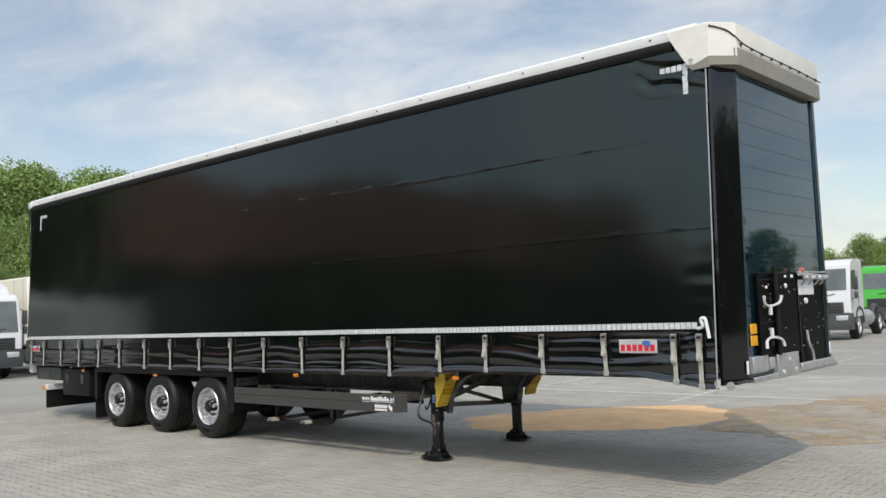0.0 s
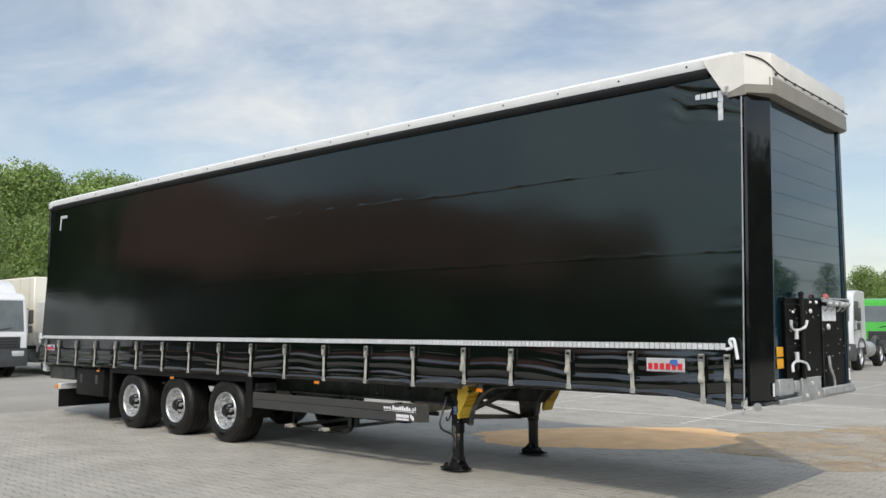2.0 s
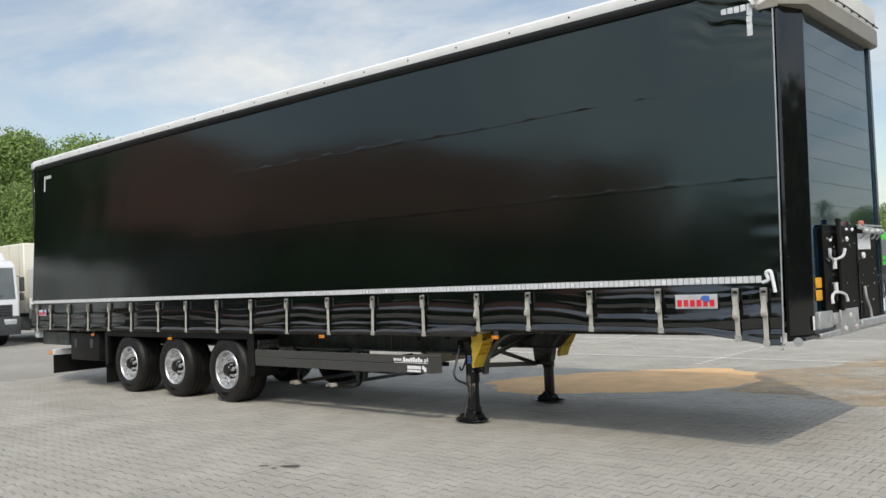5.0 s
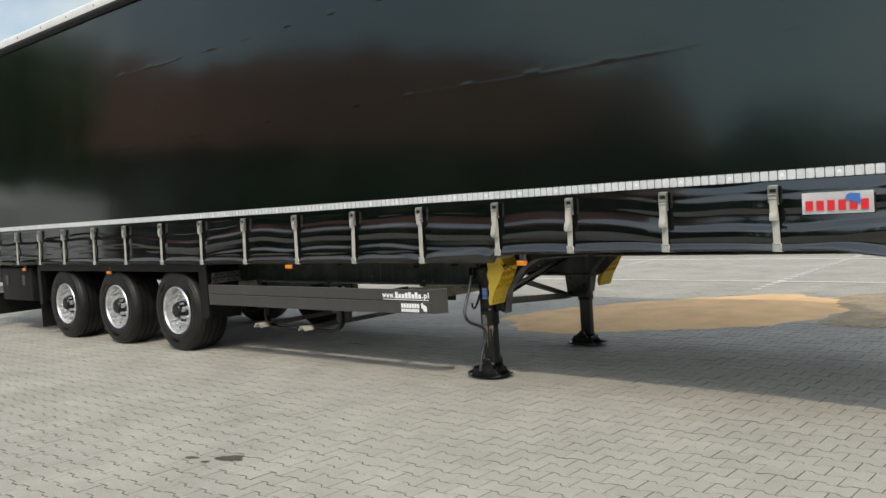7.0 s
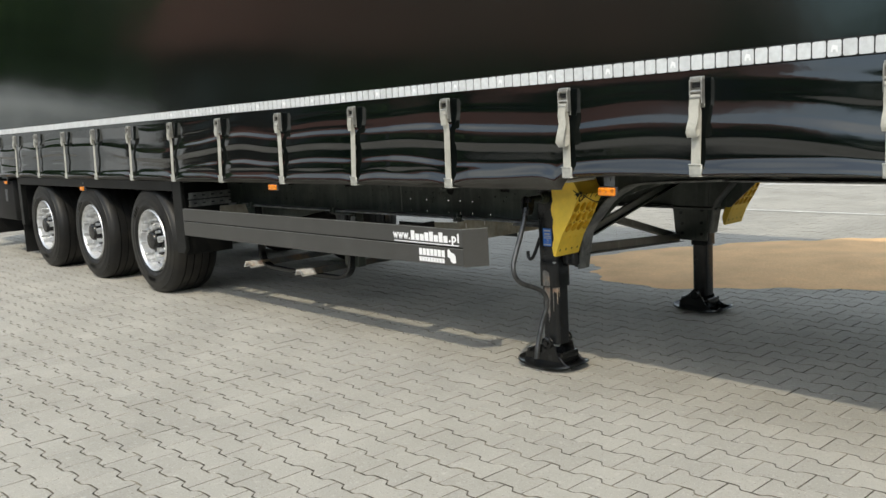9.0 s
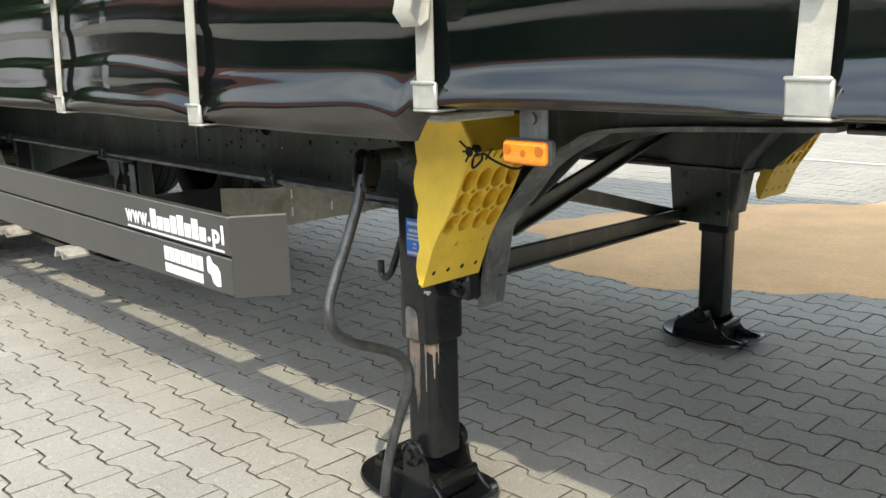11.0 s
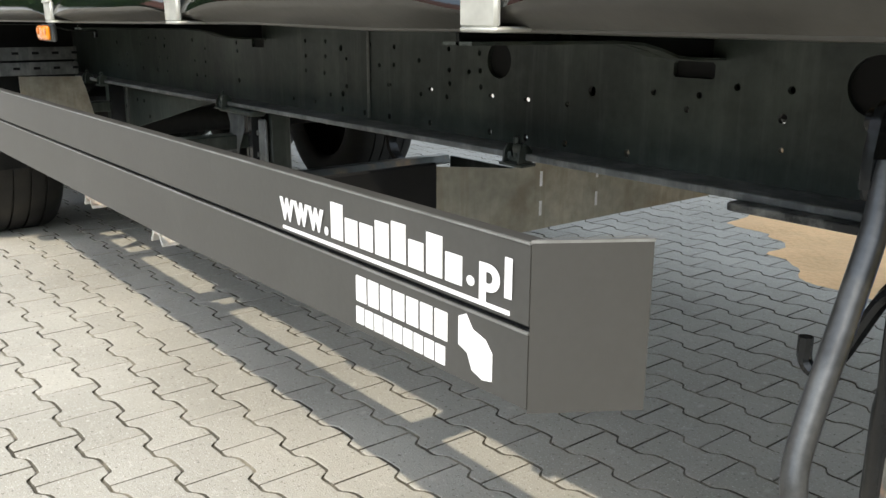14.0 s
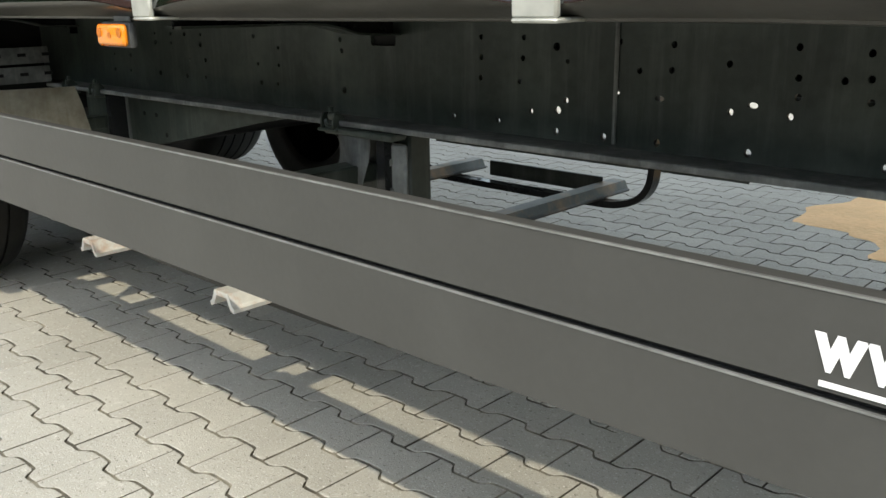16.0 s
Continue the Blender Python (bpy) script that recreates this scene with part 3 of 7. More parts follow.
part("floor_deck", bm, M_PLY, trailer)
for y0 in (0.035, WIDE - 0.10):
    bm = B()
    box(bm, TAIL + 0.02, -0.12, y0, y0 + 0.05, 1.015, 1.06, 0.006)
    part("side_rail", bm, M_STEEL_CLEAN, trailer)

# roof
bm = B()
long_prism(bm, [(0.118, 3.908), (0.118, 3.985), (0.15, 4.01), (1.2, 4.02), (2.36, 4.01), (2.46, 3.985), (2.46, 3.86), (0.15, 3.86)], TAIL, -0.20)
roof = part("roof", bm, M_WHITE_TARP, trailer, "white tarpaulin roof with a riveted edge band")
for k in range(19):
    bm = B()
    disc(bm, (-0.62 - 0.70 * k, 0.120, 3.945 + camber(-0.62 - 0.70 * k)), 0.011, "y", -0.006, 8)
    part("rivet", bm, M_DKGREY, roof)
bm = B()
long_prism(bm, [(0.128, 3.815), (0.112, 3.835), (0.106, 3.862), (0.112, 3.890), (0.128, 3.905), (0.20, 3.905), (0.20, 3.815)], TAIL + 0.02, -0.42)
part("curtain_rail", bm, M_RUBBER, trailer)
bm = B()
box(bm, TAIL - 0.05, TAIL + 0.10, 0.10, 0.2, 3.86, 3.98, 0.02, 2)
part("rear_roof_corner", bm, M_WHITE_PAINT, trailer)

# front roof cap
PLAN = [(-0.24, 0.112), (-0.085, 0.116), (0.058, 0.292), (0.075, 0.33), (0.075, 2.28), (0.05, 2.33), (-0.06, 2.43), (-0.24, 2.45)]
bm = B()
prism(bm, PLAN, "z", 3.735, 3.985, 0.008)
cap = part("front_cap", bm, M_CAP, trailer, "white moulded roof corner cap")
bm = B()
prism(bm, [(-0.47, 3.975), (-0.43, 3.90), (-0.285, 3.655), (-0.225, 3.645), (-0.085, 3.690), (-0.085, 3.975)], "y", 0.108, 0.124, 0.003)
part("cap_cheek", bm, M_CAP, cap)
bm = B()
prism(bm, [(-0.088, 0.103), (0.079, 0.306), (0.060, 0.318), (-0.086, 0.125)], "z", 3.690, 3.978, 0.003)
part("cap_flap", bm, M_CAP, cap)
bm = B()
prism(bm, [(p[0] + (0.010 if p[0] > 0 else 0), p[1]) for p in PLAN], "z", 3.615, 3.765, 0.004)
part("front_bow", bm, M_GREY_CAP, trailer, "grey band under the roof cap")
bm = B()
prism(bm, [(-0.31, 3.655), (-0.24, 3.60), (-0.085, 3.60), (-0.085, 3.70), (-0.2, 3.66)], "y", 0.112, 0.13, 0.003)
part("cap_lip", bm, M_GREY_CAP, cap)
bm = B()
tube(bm, bend([(-0.07, 0.112, 3.950), (0.02, 0.222, 3.915), (0.075, 0.300, 3.855), (0.092, 0.42, 3.812), (0.092, 0.8, 3.800), (0.092, 1.6, 3.804), (0.092, 2.3, 3.792)], 8), 0.006, 6)
part("lashing_cord", bm, M_RUBBER, cap)
for k in range(9):
    bm = B()
    lathe(bm, [(0.006, 0.076), (0.015, 0.080), (0.015, 0.092), (0.006, 0.092)], 10, "x", (0, 0.38 + 0.225 * k, 3.802))
    part("cord_eyelet", bm, M_DKGREY, cap)
bm = B()
tube(bm, [(-0.245, 0.10, 3.70), (-0.245, 0.095, 3.66), (-0.245, 0.10, 3.62)], 0.008, 6)
box(bm, -0.262, -0.228, 0.092, 0.108, 3.68, 3.70, 0.003)
part("cap_latch", bm, M_ZINC, cap)


# front pillars, leaning with the side
def loft(bm, lo, hi, z0, z1):
    a = [bm.verts.new((x, y, z0)) for x, y in lo]
    b = [bm.verts.new((x, y, z1)) for x, y in hi]
    n = len(lo)
    bm.faces.new(a)
    bm.faces.new(list(reversed(b)))
    for i in range(n):
        bm.faces.new((a[i], b[i], b[(i + 1) % n], a[(i + 1) % n]))
    return bm


bm = B()
loft(bm, [(-0.115, 0.005), (-0.092, 0.008), (-0.001, 0.288), (0.001, 0.296), (0.001, 0.300), (-0.12, 0.300)],
     [(-0.115, 0.146), (-0.092, 0.149), (-0.001, 0.428), (0.001, 0.436), (0.001, 0.440), (-0.12, 0.440)], 0.95, 3.62)
pillar = part("front_pillar", bm, M_BLACK_PAINT, trailer, "glossy black corner pillar", angle=20)
for lo, hi in ((0.302, 0.442), (2.235, 2.235)):
    bm = B()
    loft(bm, [(-0.05, lo), (-0.003, lo), (-0.003, lo + 0.024), (-0.05, lo + 0.024)], [(-0.05, hi), (-0.003, hi), (-0.003, hi + 0.050), (-0.05, hi + 0.050)], 1.0, 3.60)
    part("front_trim", bm, M_BLUE_TRIM, pillar, "narrow blue-grey trim strip", smooth=False)
bm = B()
loft(bm, [(0.004, 2.26), (0.004, 2.32), (-0.06, 2.44), (-0.12, 2.44), (-0.12, 2.26)], [(0.004, 2.26), (0.004, 2.32), (-0.06, 2.44), (-0.12, 2.44), (-0.12, 2.26)], 0.95, 3.62)
part("front_pillar", bm, M_BLACK_PAINT, trailer, angle=20)
bm = B()
tube(bm, [(-0.135, side_y(0.96) - 0.010, 0.96), (-0.130, side_y(2.3) - 0.010, 2.3), (-0.128, side_y(3.62) - 0.010, 3.62)], 0.0065, 6)
part("tension_cable", bm, M_ZINC, trailer)
for k in range(7):
    bm = B()
    zz = 1.25 + 0.36 * k
    disc(bm, (-0.085, side_y(zz) + 0.012, zz), 0.0045, "y", -0.007, 8)
    part("pillar_rivet", bm, M_STEEL, pillar)

# front wall boards
zs = [0.99, 1.25, 1.51, 1.77, 2.03, 2.22, 2.41, 2.60, 2.79, 2.98, 3.17, 3.36, 3.60]
for z0, z1 in zip(zs, zs[1:]):
    bm = B()
    y_lo, y_hi = (0.320 + 0.14 * (z - 0.95) / 2.67 for z in (z0, z1))
    prism(bm, [(y_lo, z0 + 0.0004), (y_hi, z1 - 0.0004), (2.265, z1 - 0.0004), (2.265, z0 + 0.0004)], "x", -0.05, -0.016, 0.0016)
    part("front_board", bm, M_FRONT_PANEL, trailer)
bm = B()
box(bm, -0.10, -0.06, 0.26, 2.30, 0.97, 3.60)
part("front_wall_core", bm, M_GAP, trailer)
bm = B()
box(bm, -0.10, 0.02, 0.02, 0.36, 0.955, 0.985, 0.006)
part("front_corner_rail", bm, M_BLACK_PAINT, trailer, "black painted front corner rail")
bm = B()
box(bm, -0.10, 0.03, 0.36, WIDE - 0.04, 0.94, 0.985, 0.006)
part("front_bumper_rail", bm, M_ZINC, trailer, "galvanised front bottom rail")


# coupling board low on the front wall
bm = B()
prism(bm, [(0.54, 1.13), (0.54, 1.83), (0.575, 1.862), (1.43, 1.862), (1.465, 1.83), (1.465, 1.13)], "x", -0.04, 0.02, 0.006)
coupling = part("coupling_board", bm, M_BOARD, trailer, "black coupling board with hose hooks and bolts", smooth=False)
bm = B()
box(bm, -0.055, -0.012, 1.475, 2.25, 0.99, 1.86, 0.006)
recess = part("recess_board", bm, M_BOARD, trailer)
bm = B()
box(bm, -0.012, 0.028, 1.462, 1.476, 1.0, 1.86, 0.003)
part("recess_lip", bm, M_BLACK_PAINT, recess)
random.seed(4)
for k in range(40):
    bm = B()
    far = k > 23
    y, z = (random.uniform(1.55, 2.2), random.uniform(1.15, 1.6)) if far else (random.uniform(0.60, 1.42), random.uniform(1.2, 1.80))
    x0 = -0.012 if far else 0.02
    disc(bm, (x0, y, z), random.choice((0.004, 0.006, 0.008)), "x", 0.006, 8)
    part("board_bolt", bm, M_ZINC, recess if far else coupling)
for y, z, r in ((0.72, 1.735, 0.013), (1.17, 1.83, 0.012), (1.17, 1.745, 0.022), (1.33, 1.83, 0.016)):
    bm = B()
    lathe(bm, [(0.0, 0.020), (r, 0.020), (r, 0.030), (r * 0.6, 0.036), (0.0, 0.036)], 14, "x", (0, y, z))
    part("round_cap", bm, M_LETTER, coupling)
# hose hooks: a flat stem and two turned-up prongs
for zc, flip in ((1.615, 1), (1.262, -1)):
    bm = B()
    for s in (-1, 1):
        tube(bm, bend([(0.050, 0.72, zc - 0.045 * flip), (0.060, 0.72 + 0.10 * s, zc - 0.032 * flip), (0.072, 0.72 + 0.175 * s, zc - 0.008 * flip), (0.080, 0.72 + 0.195 * s, zc + 0.045 * flip)], 5), 0.010, 8, r2=0.0135)
    tube(bm, [(0.050, 0.72, zc - 0.030 * flip), (0.050, 0.72, zc - 0.120 * flip)], 0.018, 8)
    part("hose_hook", bm, M_WHITE_PAINT, coupling, "white double-ended hose hook")
    bm = B()
    lathe(bm, [(0.0, 0.02), (0.026, 0.02), (0.026, 0.05), (0.0, 0.055)], 14, "x", (0, 0.74, zc + 0.012 * flip))
    part("hook_boss", bm, M_RUBBER, coupling)
bm = B()
tube(bm, [(0.040, 0.90, 1.90), (0.040, 0.90, 1.14)], 0.020, 8)
lathe(bm, [(0.0, 1.885), (0.026, 1.89), (0.026, 1.91), (0.0, 1.925)], 10, "z", (0.040, 0.90, 0))
part("hook_rail", bm, M_RUBBER, coupling)
for z in (1.43, 1.80):
    bm = B()
    tube(bm, [(0.024, 0.545, z), (0.024, 1.0, z + 0.01)], 0.004, 6)
    part("coil_line", bm, M_RUBBER, coupling)
bm = B()
tube(bm, [(0.055, 1.44, 1.850), (0.055, 2.20, 1.825)], 0.017, 10)
box(bm, 0.03, 0.06, 1.44, 2.16, 1.862, 1.878, 0.003)
bar = part("coupling_bar", bm, M_ZINC, trailer, "zinc bar with air and electric couplings")
for y, r in ((1.56, 0.028), (1.74, 0.022), (1.92, 0.030), (2.06, 0.024)):
    bm = B()
    lathe(bm, [(0.012, 0.05), (r, 0.055), (r, 0.090), (r * 0.8, 0.100), (r * 0.45, 0.104), (r * 0.4, 0.090), (0.0, 0.090)], 14, "x", (0, y, 1.815))
    tube(bm, [(0.06, y, 1.80), (0.05, y + 0.01, 1.775), (0.02, y + 0.015, 1.75)], 0.010, 8)
    part("air_coupling", bm, M_ZINC, bar)
bm = B()
lathe(bm, [(0.0, 0.03), (0.026, 0.032), (0.030, 0.05), (0.024, 0.070), (0.0, 0.076)], 12, "x", (0, 1.52, 1.885))
part("red_cap", bm, M_RED_FADED, bar, "faded red coupling cap")
bm = B()
box(bm, -0.012, 0.004, 1.52, 1.95, 1.655, 1.80, 0.004)
part("type_plate", bm, M_LETTER, recess)
bm = B()
tube(bm, bend([(0.0, 1.70, 1.32), (0.012, 1.70, 1.20), (0.02, 1.76, 1.11), (0.02, 1.79, 1.00)], 5), 0.014, 8)
part("cable_tail", bm, M_ZINC, recess)
bm = B()
lathe(bm, [(0.0, -0.012), (0.030, -0.012), (0.026, 0.006), (0.0, 0.008)], 12, "x", (0, 1.74, 1.60))
part("round_cap", bm, M_LETTER, recess)
for y0, y1, z0, z1 in ((0.34, 0.655, 1.02, 1.155), (0.70, 0.80, 1.03, 1.13), (0.87, 1.36, 0.935, 1.145)):
    bm = B()
    box(bm, -0.02, 0.034, y0, y1, z0, z1, 0.006)
    plate = part("front_plate", bm, M_ZINC, trailer, "galvanised bolted plate")
    if y0 > 0.8:
        for y, z in ((0.97, 0.985), (1.27, 0.985), (1.12, 1.09)):
            bm = B()
            disc(bm, (0.034, y, z), 0.020, "x", 0.010, 8)
            part("plate_bolt", bm, M_ALU_END, plate)
bm = B()
box(bm, 0.0, 0.05, 1.40, 2.28, 0.955, 1.03, 0.01)
part("front_step", bm, M_ZINC, trailer)
for z0, z1 in ((1.345, 1.43), (1.245, 1.33)):
    bm = B()
    box(bm, -0.012, 0.001, 0.40, 0.53, z0, z1, 0.004)
    part("warning_sticker", bm, M_STICKER, trailer)
bm = B()
box(bm, 0.002, 0.006, 0.262, 0.298, 1.02, 1.13)
part("pillar_sticker", bm, M_LETTER, pillar)
bm = B()
box(bm, 0.002, 0.006, 2.27, 2.31, 1.06, 1.18)
part("pillar_sticker", bm, M_LETTER, trailer)

# reflective tape: one tile after the other
bm = B()
corner = [(qx * (0.0170 + 0.0060 * math.cos(radians(a))), qz * (0.0210 + 0.0060 * math.sin(radians(a)))) for qx, qz, seq in ((1, 1, (0, 30, 60, 90)), (-1, 1, (90, 60, 30, 0)), (-1, -1, (0, 30, 60, 90)), (1, -1, (90, 60, 30, 0))) for a in seq]
prism(bm, corner, "y", -0.0018, 0.0)
bmesh.ops.recalc_face_normals(bm, faces=bm.faces)
tile_me = bpy.data.meshes.new("reflective_tile")
bm.to_mesh(tile_me)
bm.free()
tile_me.materials.append(M_REFLEX)
bm = B()
prism(bm, [(-0.012, -0.012), (-0.010, 0.004), (-0.004, 0.012), (0.010, 0.008), (0.012, -0.012), (0.006, -0.012), (0.004, -0.004), (-0.004, -0.004), (-0.006, -0.012)], "y", -0.0025, -0.0016)
bmesh.ops.recalc_face_normals(bm, faces=bm.faces)
mark_me = bpy.data.meshes.new("tile_mark")
bm.to_mesh(mark_me)
bm.free()
mark_me.materials.append(M_REFLEX_LOGO)
bm = B()
sheet(bm, 300, 1, lambda u, v: (-13.45 + u * 13.18, side_y(1.443) - 0.0095 + curtain_off(-13.45 + u * 13.18, 1.42), 1.410 + v * 0.062))
tape = part("reflective_tape", bm, M_RUBBER, trailer, "band of white reflective tiles along the curtain")
for k in range(-1, 257):
    x = -0.365 - 0.0512 * k
    t = again("reflective_tile", tile_me, tape, pose(x, side_y(1.443) - 0.0105 + curtain_off(x, 1.42), 1.440 + 0.003 * n3(x * 0.9, 0, 3)))
    if k % 6 == 3 and k < 130:
        again("tile_mark", mark_me, t)
# corner marks of reflective tiles
for cx, sx in ((-0.315, -1), (-13.17, 1)):
    for i, j in [(i, 0) for i in range(5)] + [(0, j) for j in range(1, 5)]:
        x, z = cx + sx * 0.054 * i, 3.655 - 0.054 * j
        again("corner_mark_tile", tile_me, curtain, pose(x, side_y(z) + curtain_off(x, z) - 0.005, z))

# buckles and straps
bm = B()
box(bm, -0.0265, -0.0215, -0.026, 0.0, -0.085, 0.004, 0.002)
box(bm, 0.0215, 0.0265, -0.026, 0.0, -0.085, 0.004, 0.002)
box(bm, -0.0265, 0.0265, -0.005, 0.0, -0.100, 0.016, 0.002)
box(bm, -0.0265, 0.0265, -0.020, -0.004, -0.006, 0.014, 0.003)
box(bm, -0.0215, 0.0215, -0.032, -0.026, -0.066, -0.058, 0.002)
tube(bm, [(-0.028, -0.018, -0.040), (0.028, -0.018, -0.040)], 0.006, 8)
for s in (-1, 1):
    disc(bm, (s * 0.012, -0.019, 0.004), 0.005, "y", -0.004, 8)
bmesh.ops.recalc_face_normals(bm, faces=bm.faces)
buckle_me = bpy.data.meshes.new("buckle")
bm.to_mesh(buckle_me)
bm.free()
buckle_me.materials.append(M_BUCKLE)
bm = B()
box(bm, -0.019, 0.019, -0.0125, -0.0068, -0.026, -0.008)
slot_me = bpy.data.meshes.new("buckle_slot")
bm.to_mesh(slot_me)
bm.free()
slot_me.materials.append(M_GAP)


def strap_mesh(loop, seed, x, top, lift=0.0):
    """Webbing from the buckle to the hem: flat, or with a slack loop of its tail; a steel hook at the end."""
    rnd = random.Random(seed)
    bm = B()
    low = -0.385 + lift
    pts = [(-0.022, -0.055), (-0.026, -0.075), (-0.012 - rnd.uniform(0, 0.006), -0.11)]
    u = (x - TAIL - 0.05) / (-0.14 - TAIL - 0.05)
    hem = valance_pt(u, 0)[2]
    deep = []
    for t in (0.15, 0.3, 0.45, 0.6, 0.75, 0.9, 1.0):
        z = -0.11 + (low + 0.11) * t
        v = min(1, max(0, (top + z - hem) / (1.415 - hem)))
        out = min(valance_pt(u + k / 13400, v)[1] for k in (-14, 0, 14))
        deep.append((min(-0.008, out - side_y(1.2) + 0.014 - 0.006 + 0.014 * z), z))
    # the webbing is taut: one straight line clear of every fold
    y0, y1 = -0.012, deep[-1][0]
    push = min(0.0, min(y - (y0 + (y1 - y0) * (z + 0.11) / (low + 0.11)) for y, z in deep))
    deep = [(y0 + (y1 - y0) * (z + 0.11) / (low + 0.11) + push * min(1, 1.6 * (low - z) / (low + 0.11)), z) for y, z in deep]
    pts += deep
    w, sway = 0.0200, rnd.uniform(-0.010, 0.014)

    def strip(line, w):
        for off in (0.0, 0.0022):
            rows = []
            for y, z in line:
                s = sway * (z / low) if z < 0 else 0
                rows.append((bm.verts.new((s - w, y + off, z)), bm.verts.new((s + w, y + off, z))))
            for a, b in zip(rows, rows[1:]):
                bm.faces.new((a[0], a[1], b[1], b[0]))
    strip(pts, w)
    if loop:
        r = rnd.uniform(0.85, 1.15)
        strip([(-0.026, -0.05), (-0.036 * r, -0.10), (-0.034, -0.135), (-0.050 * r, -0.17 * r), (-0.058 * r, -0.195 * r), (-0.045, -0.215 * r), (-0.026, -0.205 * r), (-0.018, -0.18)], w * 1.02)
    else:
        strip([(-0.027, -0.045), (-0.034, -0.075), (-0.030, -0.105 - 0.02 * rnd.random())], w * 0.9)
    yl = deep[-1][0]
    hook = B()
    box(hook, sway - 0.0275, sway + 0.0275, yl - 0.005, yl + 0.004, low - 0.030, low + 0.014, 0.003)
    box(hook, sway - 0.0275, sway + 0.0275, yl - 0.009, yl - 0.004, low + 0.010, low + 0.016, 0.002)
    box(hook, sway - 0.0275, sway + 0.0275, yl - 0.005, yl + 0.045, low - 0.034, low - 0.029, 0.002)
    return bm, hook


for k, x in enumerate(STRAPS):
    top = 1.371 + 0.006 * n3(k, 0, 0) - (0.012 if k < 2 else 0)
    webbing, hook = strap_mesh(k < 6, k, x, top, hem_lift(x))
    st = part("strap", webbing, M_STRAP, trailer, "grey webbing strap" + (" with a slack loop" if k < 6 else ""), angle=60)
    st.matrix_basis = pose(x, side_y(1.2) - 0.014, top, 0.8, 0, 0)
    again("buckle", buckle_me, st, None, "zinc tension buckle")
    part("hem_hook", hook, M_HOOK, st, "flat steel hook round the hem")
    again("buckle_slot", slot_me, st)

# pull-out hooks of the tensioning pole at both ends of the tape
for x, s in ((-0.225, 1), (-13.50, -1)):
    bm = B()
    line = bend([(x - 0.05 * s, -0.012, 1.415), (x, -0.020, 1.435), (x - 0.012 * s, -0.028, 1.49), (x + 0.022 * s, -0.028, 1.50), (x + 0.035 * s, -0.024, 1.445), (x + 0.05 * s, -0.02, 1.335)], 5)
    tube(bm, line, 0.014, 8)
    part("tension_hook", bm, M_REFLEX_LOGO, trailer, "pale plastic end hook of the reflective band")

# badge on the curtain: white board with red and blue printed shapes
def badge(x0, x1, z0, z1):
    y = side_y((z0 + z1) / 2) - 0.034
    bm = B()
    sheet(bm, 8, 1, lambda u, v: (x0 + u * (x1 - x0), y - 0.004 * math.sin(math.pi * u), z0 + v * (z1 - z0)))
    bmesh.ops.solidify(bm, geom=bm.faces[:], thickness=0.003)
    b = part("badge", bm, M_LETTER, trailer, "white printed badge with red blocks and a blue shape")
    w, h = x1 - x0, z1 - z0
    for k in range(6):
        cx = x0 + w * (0.06 + 0.155 * k)
        bm = B()
        box(bm, cx, cx + w * 0.105, y - 0.011, y - 0.009, z0 + h * 0.16, z0 + h * 0.62)
        part("print_block", bm, M_RED, b, smooth=False)
    bm = B()
    cx, cz = x0 + w * 0.70, z0 + h * 0.66
    prism(bm, [(cx - 0.03, cz), (cx - 0.02, cz + 0.022), (cx + 0.0, cz + 0.03), (cx + 0.045, cz + 0.026), (cx + 0.05, cz - 0.02), (cx + 0.02, cz - 0.025), (cx, cz - 0.01)], "y", y - 0.013, y - 0.010)
    part("print_shape", bm, M_BLUE_PRINT, b)


badge(-1.02, -0.65, 1.213, 1.331)
badge(-13.22, -12.92, 1.20, 1.30)
bm = B()
lathe(bm, [(0.028, -0.006), (0.034, -0.006), (0.034, 0.006), (0.028, 0.006), (0.028, -0.006)], 18, "y", (-0.03, 0.005, 0.948))
part("lashing_ring", bm, M_ZINC, trailer)
bm = B()
tube(bm, bend([(-0.15, -0.012, 1.0), (-0.15, -0.02, 0.94), (-0.135, -0.02, 0.90), (-0.155, -0.02, 0.885)], 5), 0.006, 6)
part("cable_hook", bm, M_ZINC, trailer)

# ---- chassis ----
rnd = random.Random(11)
BZ, BY = 0.73, 0.535
holes = [(-4.522, 0.883, 0.034, 0.034), (-4.080, 0.886, 0.0375, 0.0125, 0.004), (-5.530, 0.892, 0.0375, 0.0125, 0.004), (-6.980, 0.892, 0.0375, 0.0125, 0.004), (-3.80, 0.878, 0.040, 0.040)]
for x in (-5.09, -4.992, -4.891, -4.739, -4.546, -4.444, -4.343, -4.20):
    holes.append((x, 0.7445, 0.0058, 0.0068))
for x in (-4.89, -4.737, -4.543, -4.443):
    holes.append((x, 0.815, 0.0085, 0.0050))
for x, z in ((-4.968, 0.821), (-4.928, 0.857), (-4.871, 0.860), (-4.777, 0.873), (-4.771, 0.803), (-4.676, 0.900), (-4.674, 0.858), (-4.672, 0.831), (-4.681, 0.803), (-4.611, 0.857), (-4.577, 0.861), (-4.574, 0.830), (-4.580, 0.895), (-5.163, 0.904), (-5.263, 0.903), (-4.966, 0.901), (-4.869, 0.899), (-5.265, 0.829), (-5.172, 0.827), (-5.263, 0.866), (-5.165, 0.868), (-5.335, 0.753), (-5.222, 0.753), (-5.146, 0.776), (-5.070, 0.800)):
    holes.append((x, z, 0.0052, 0.0056))
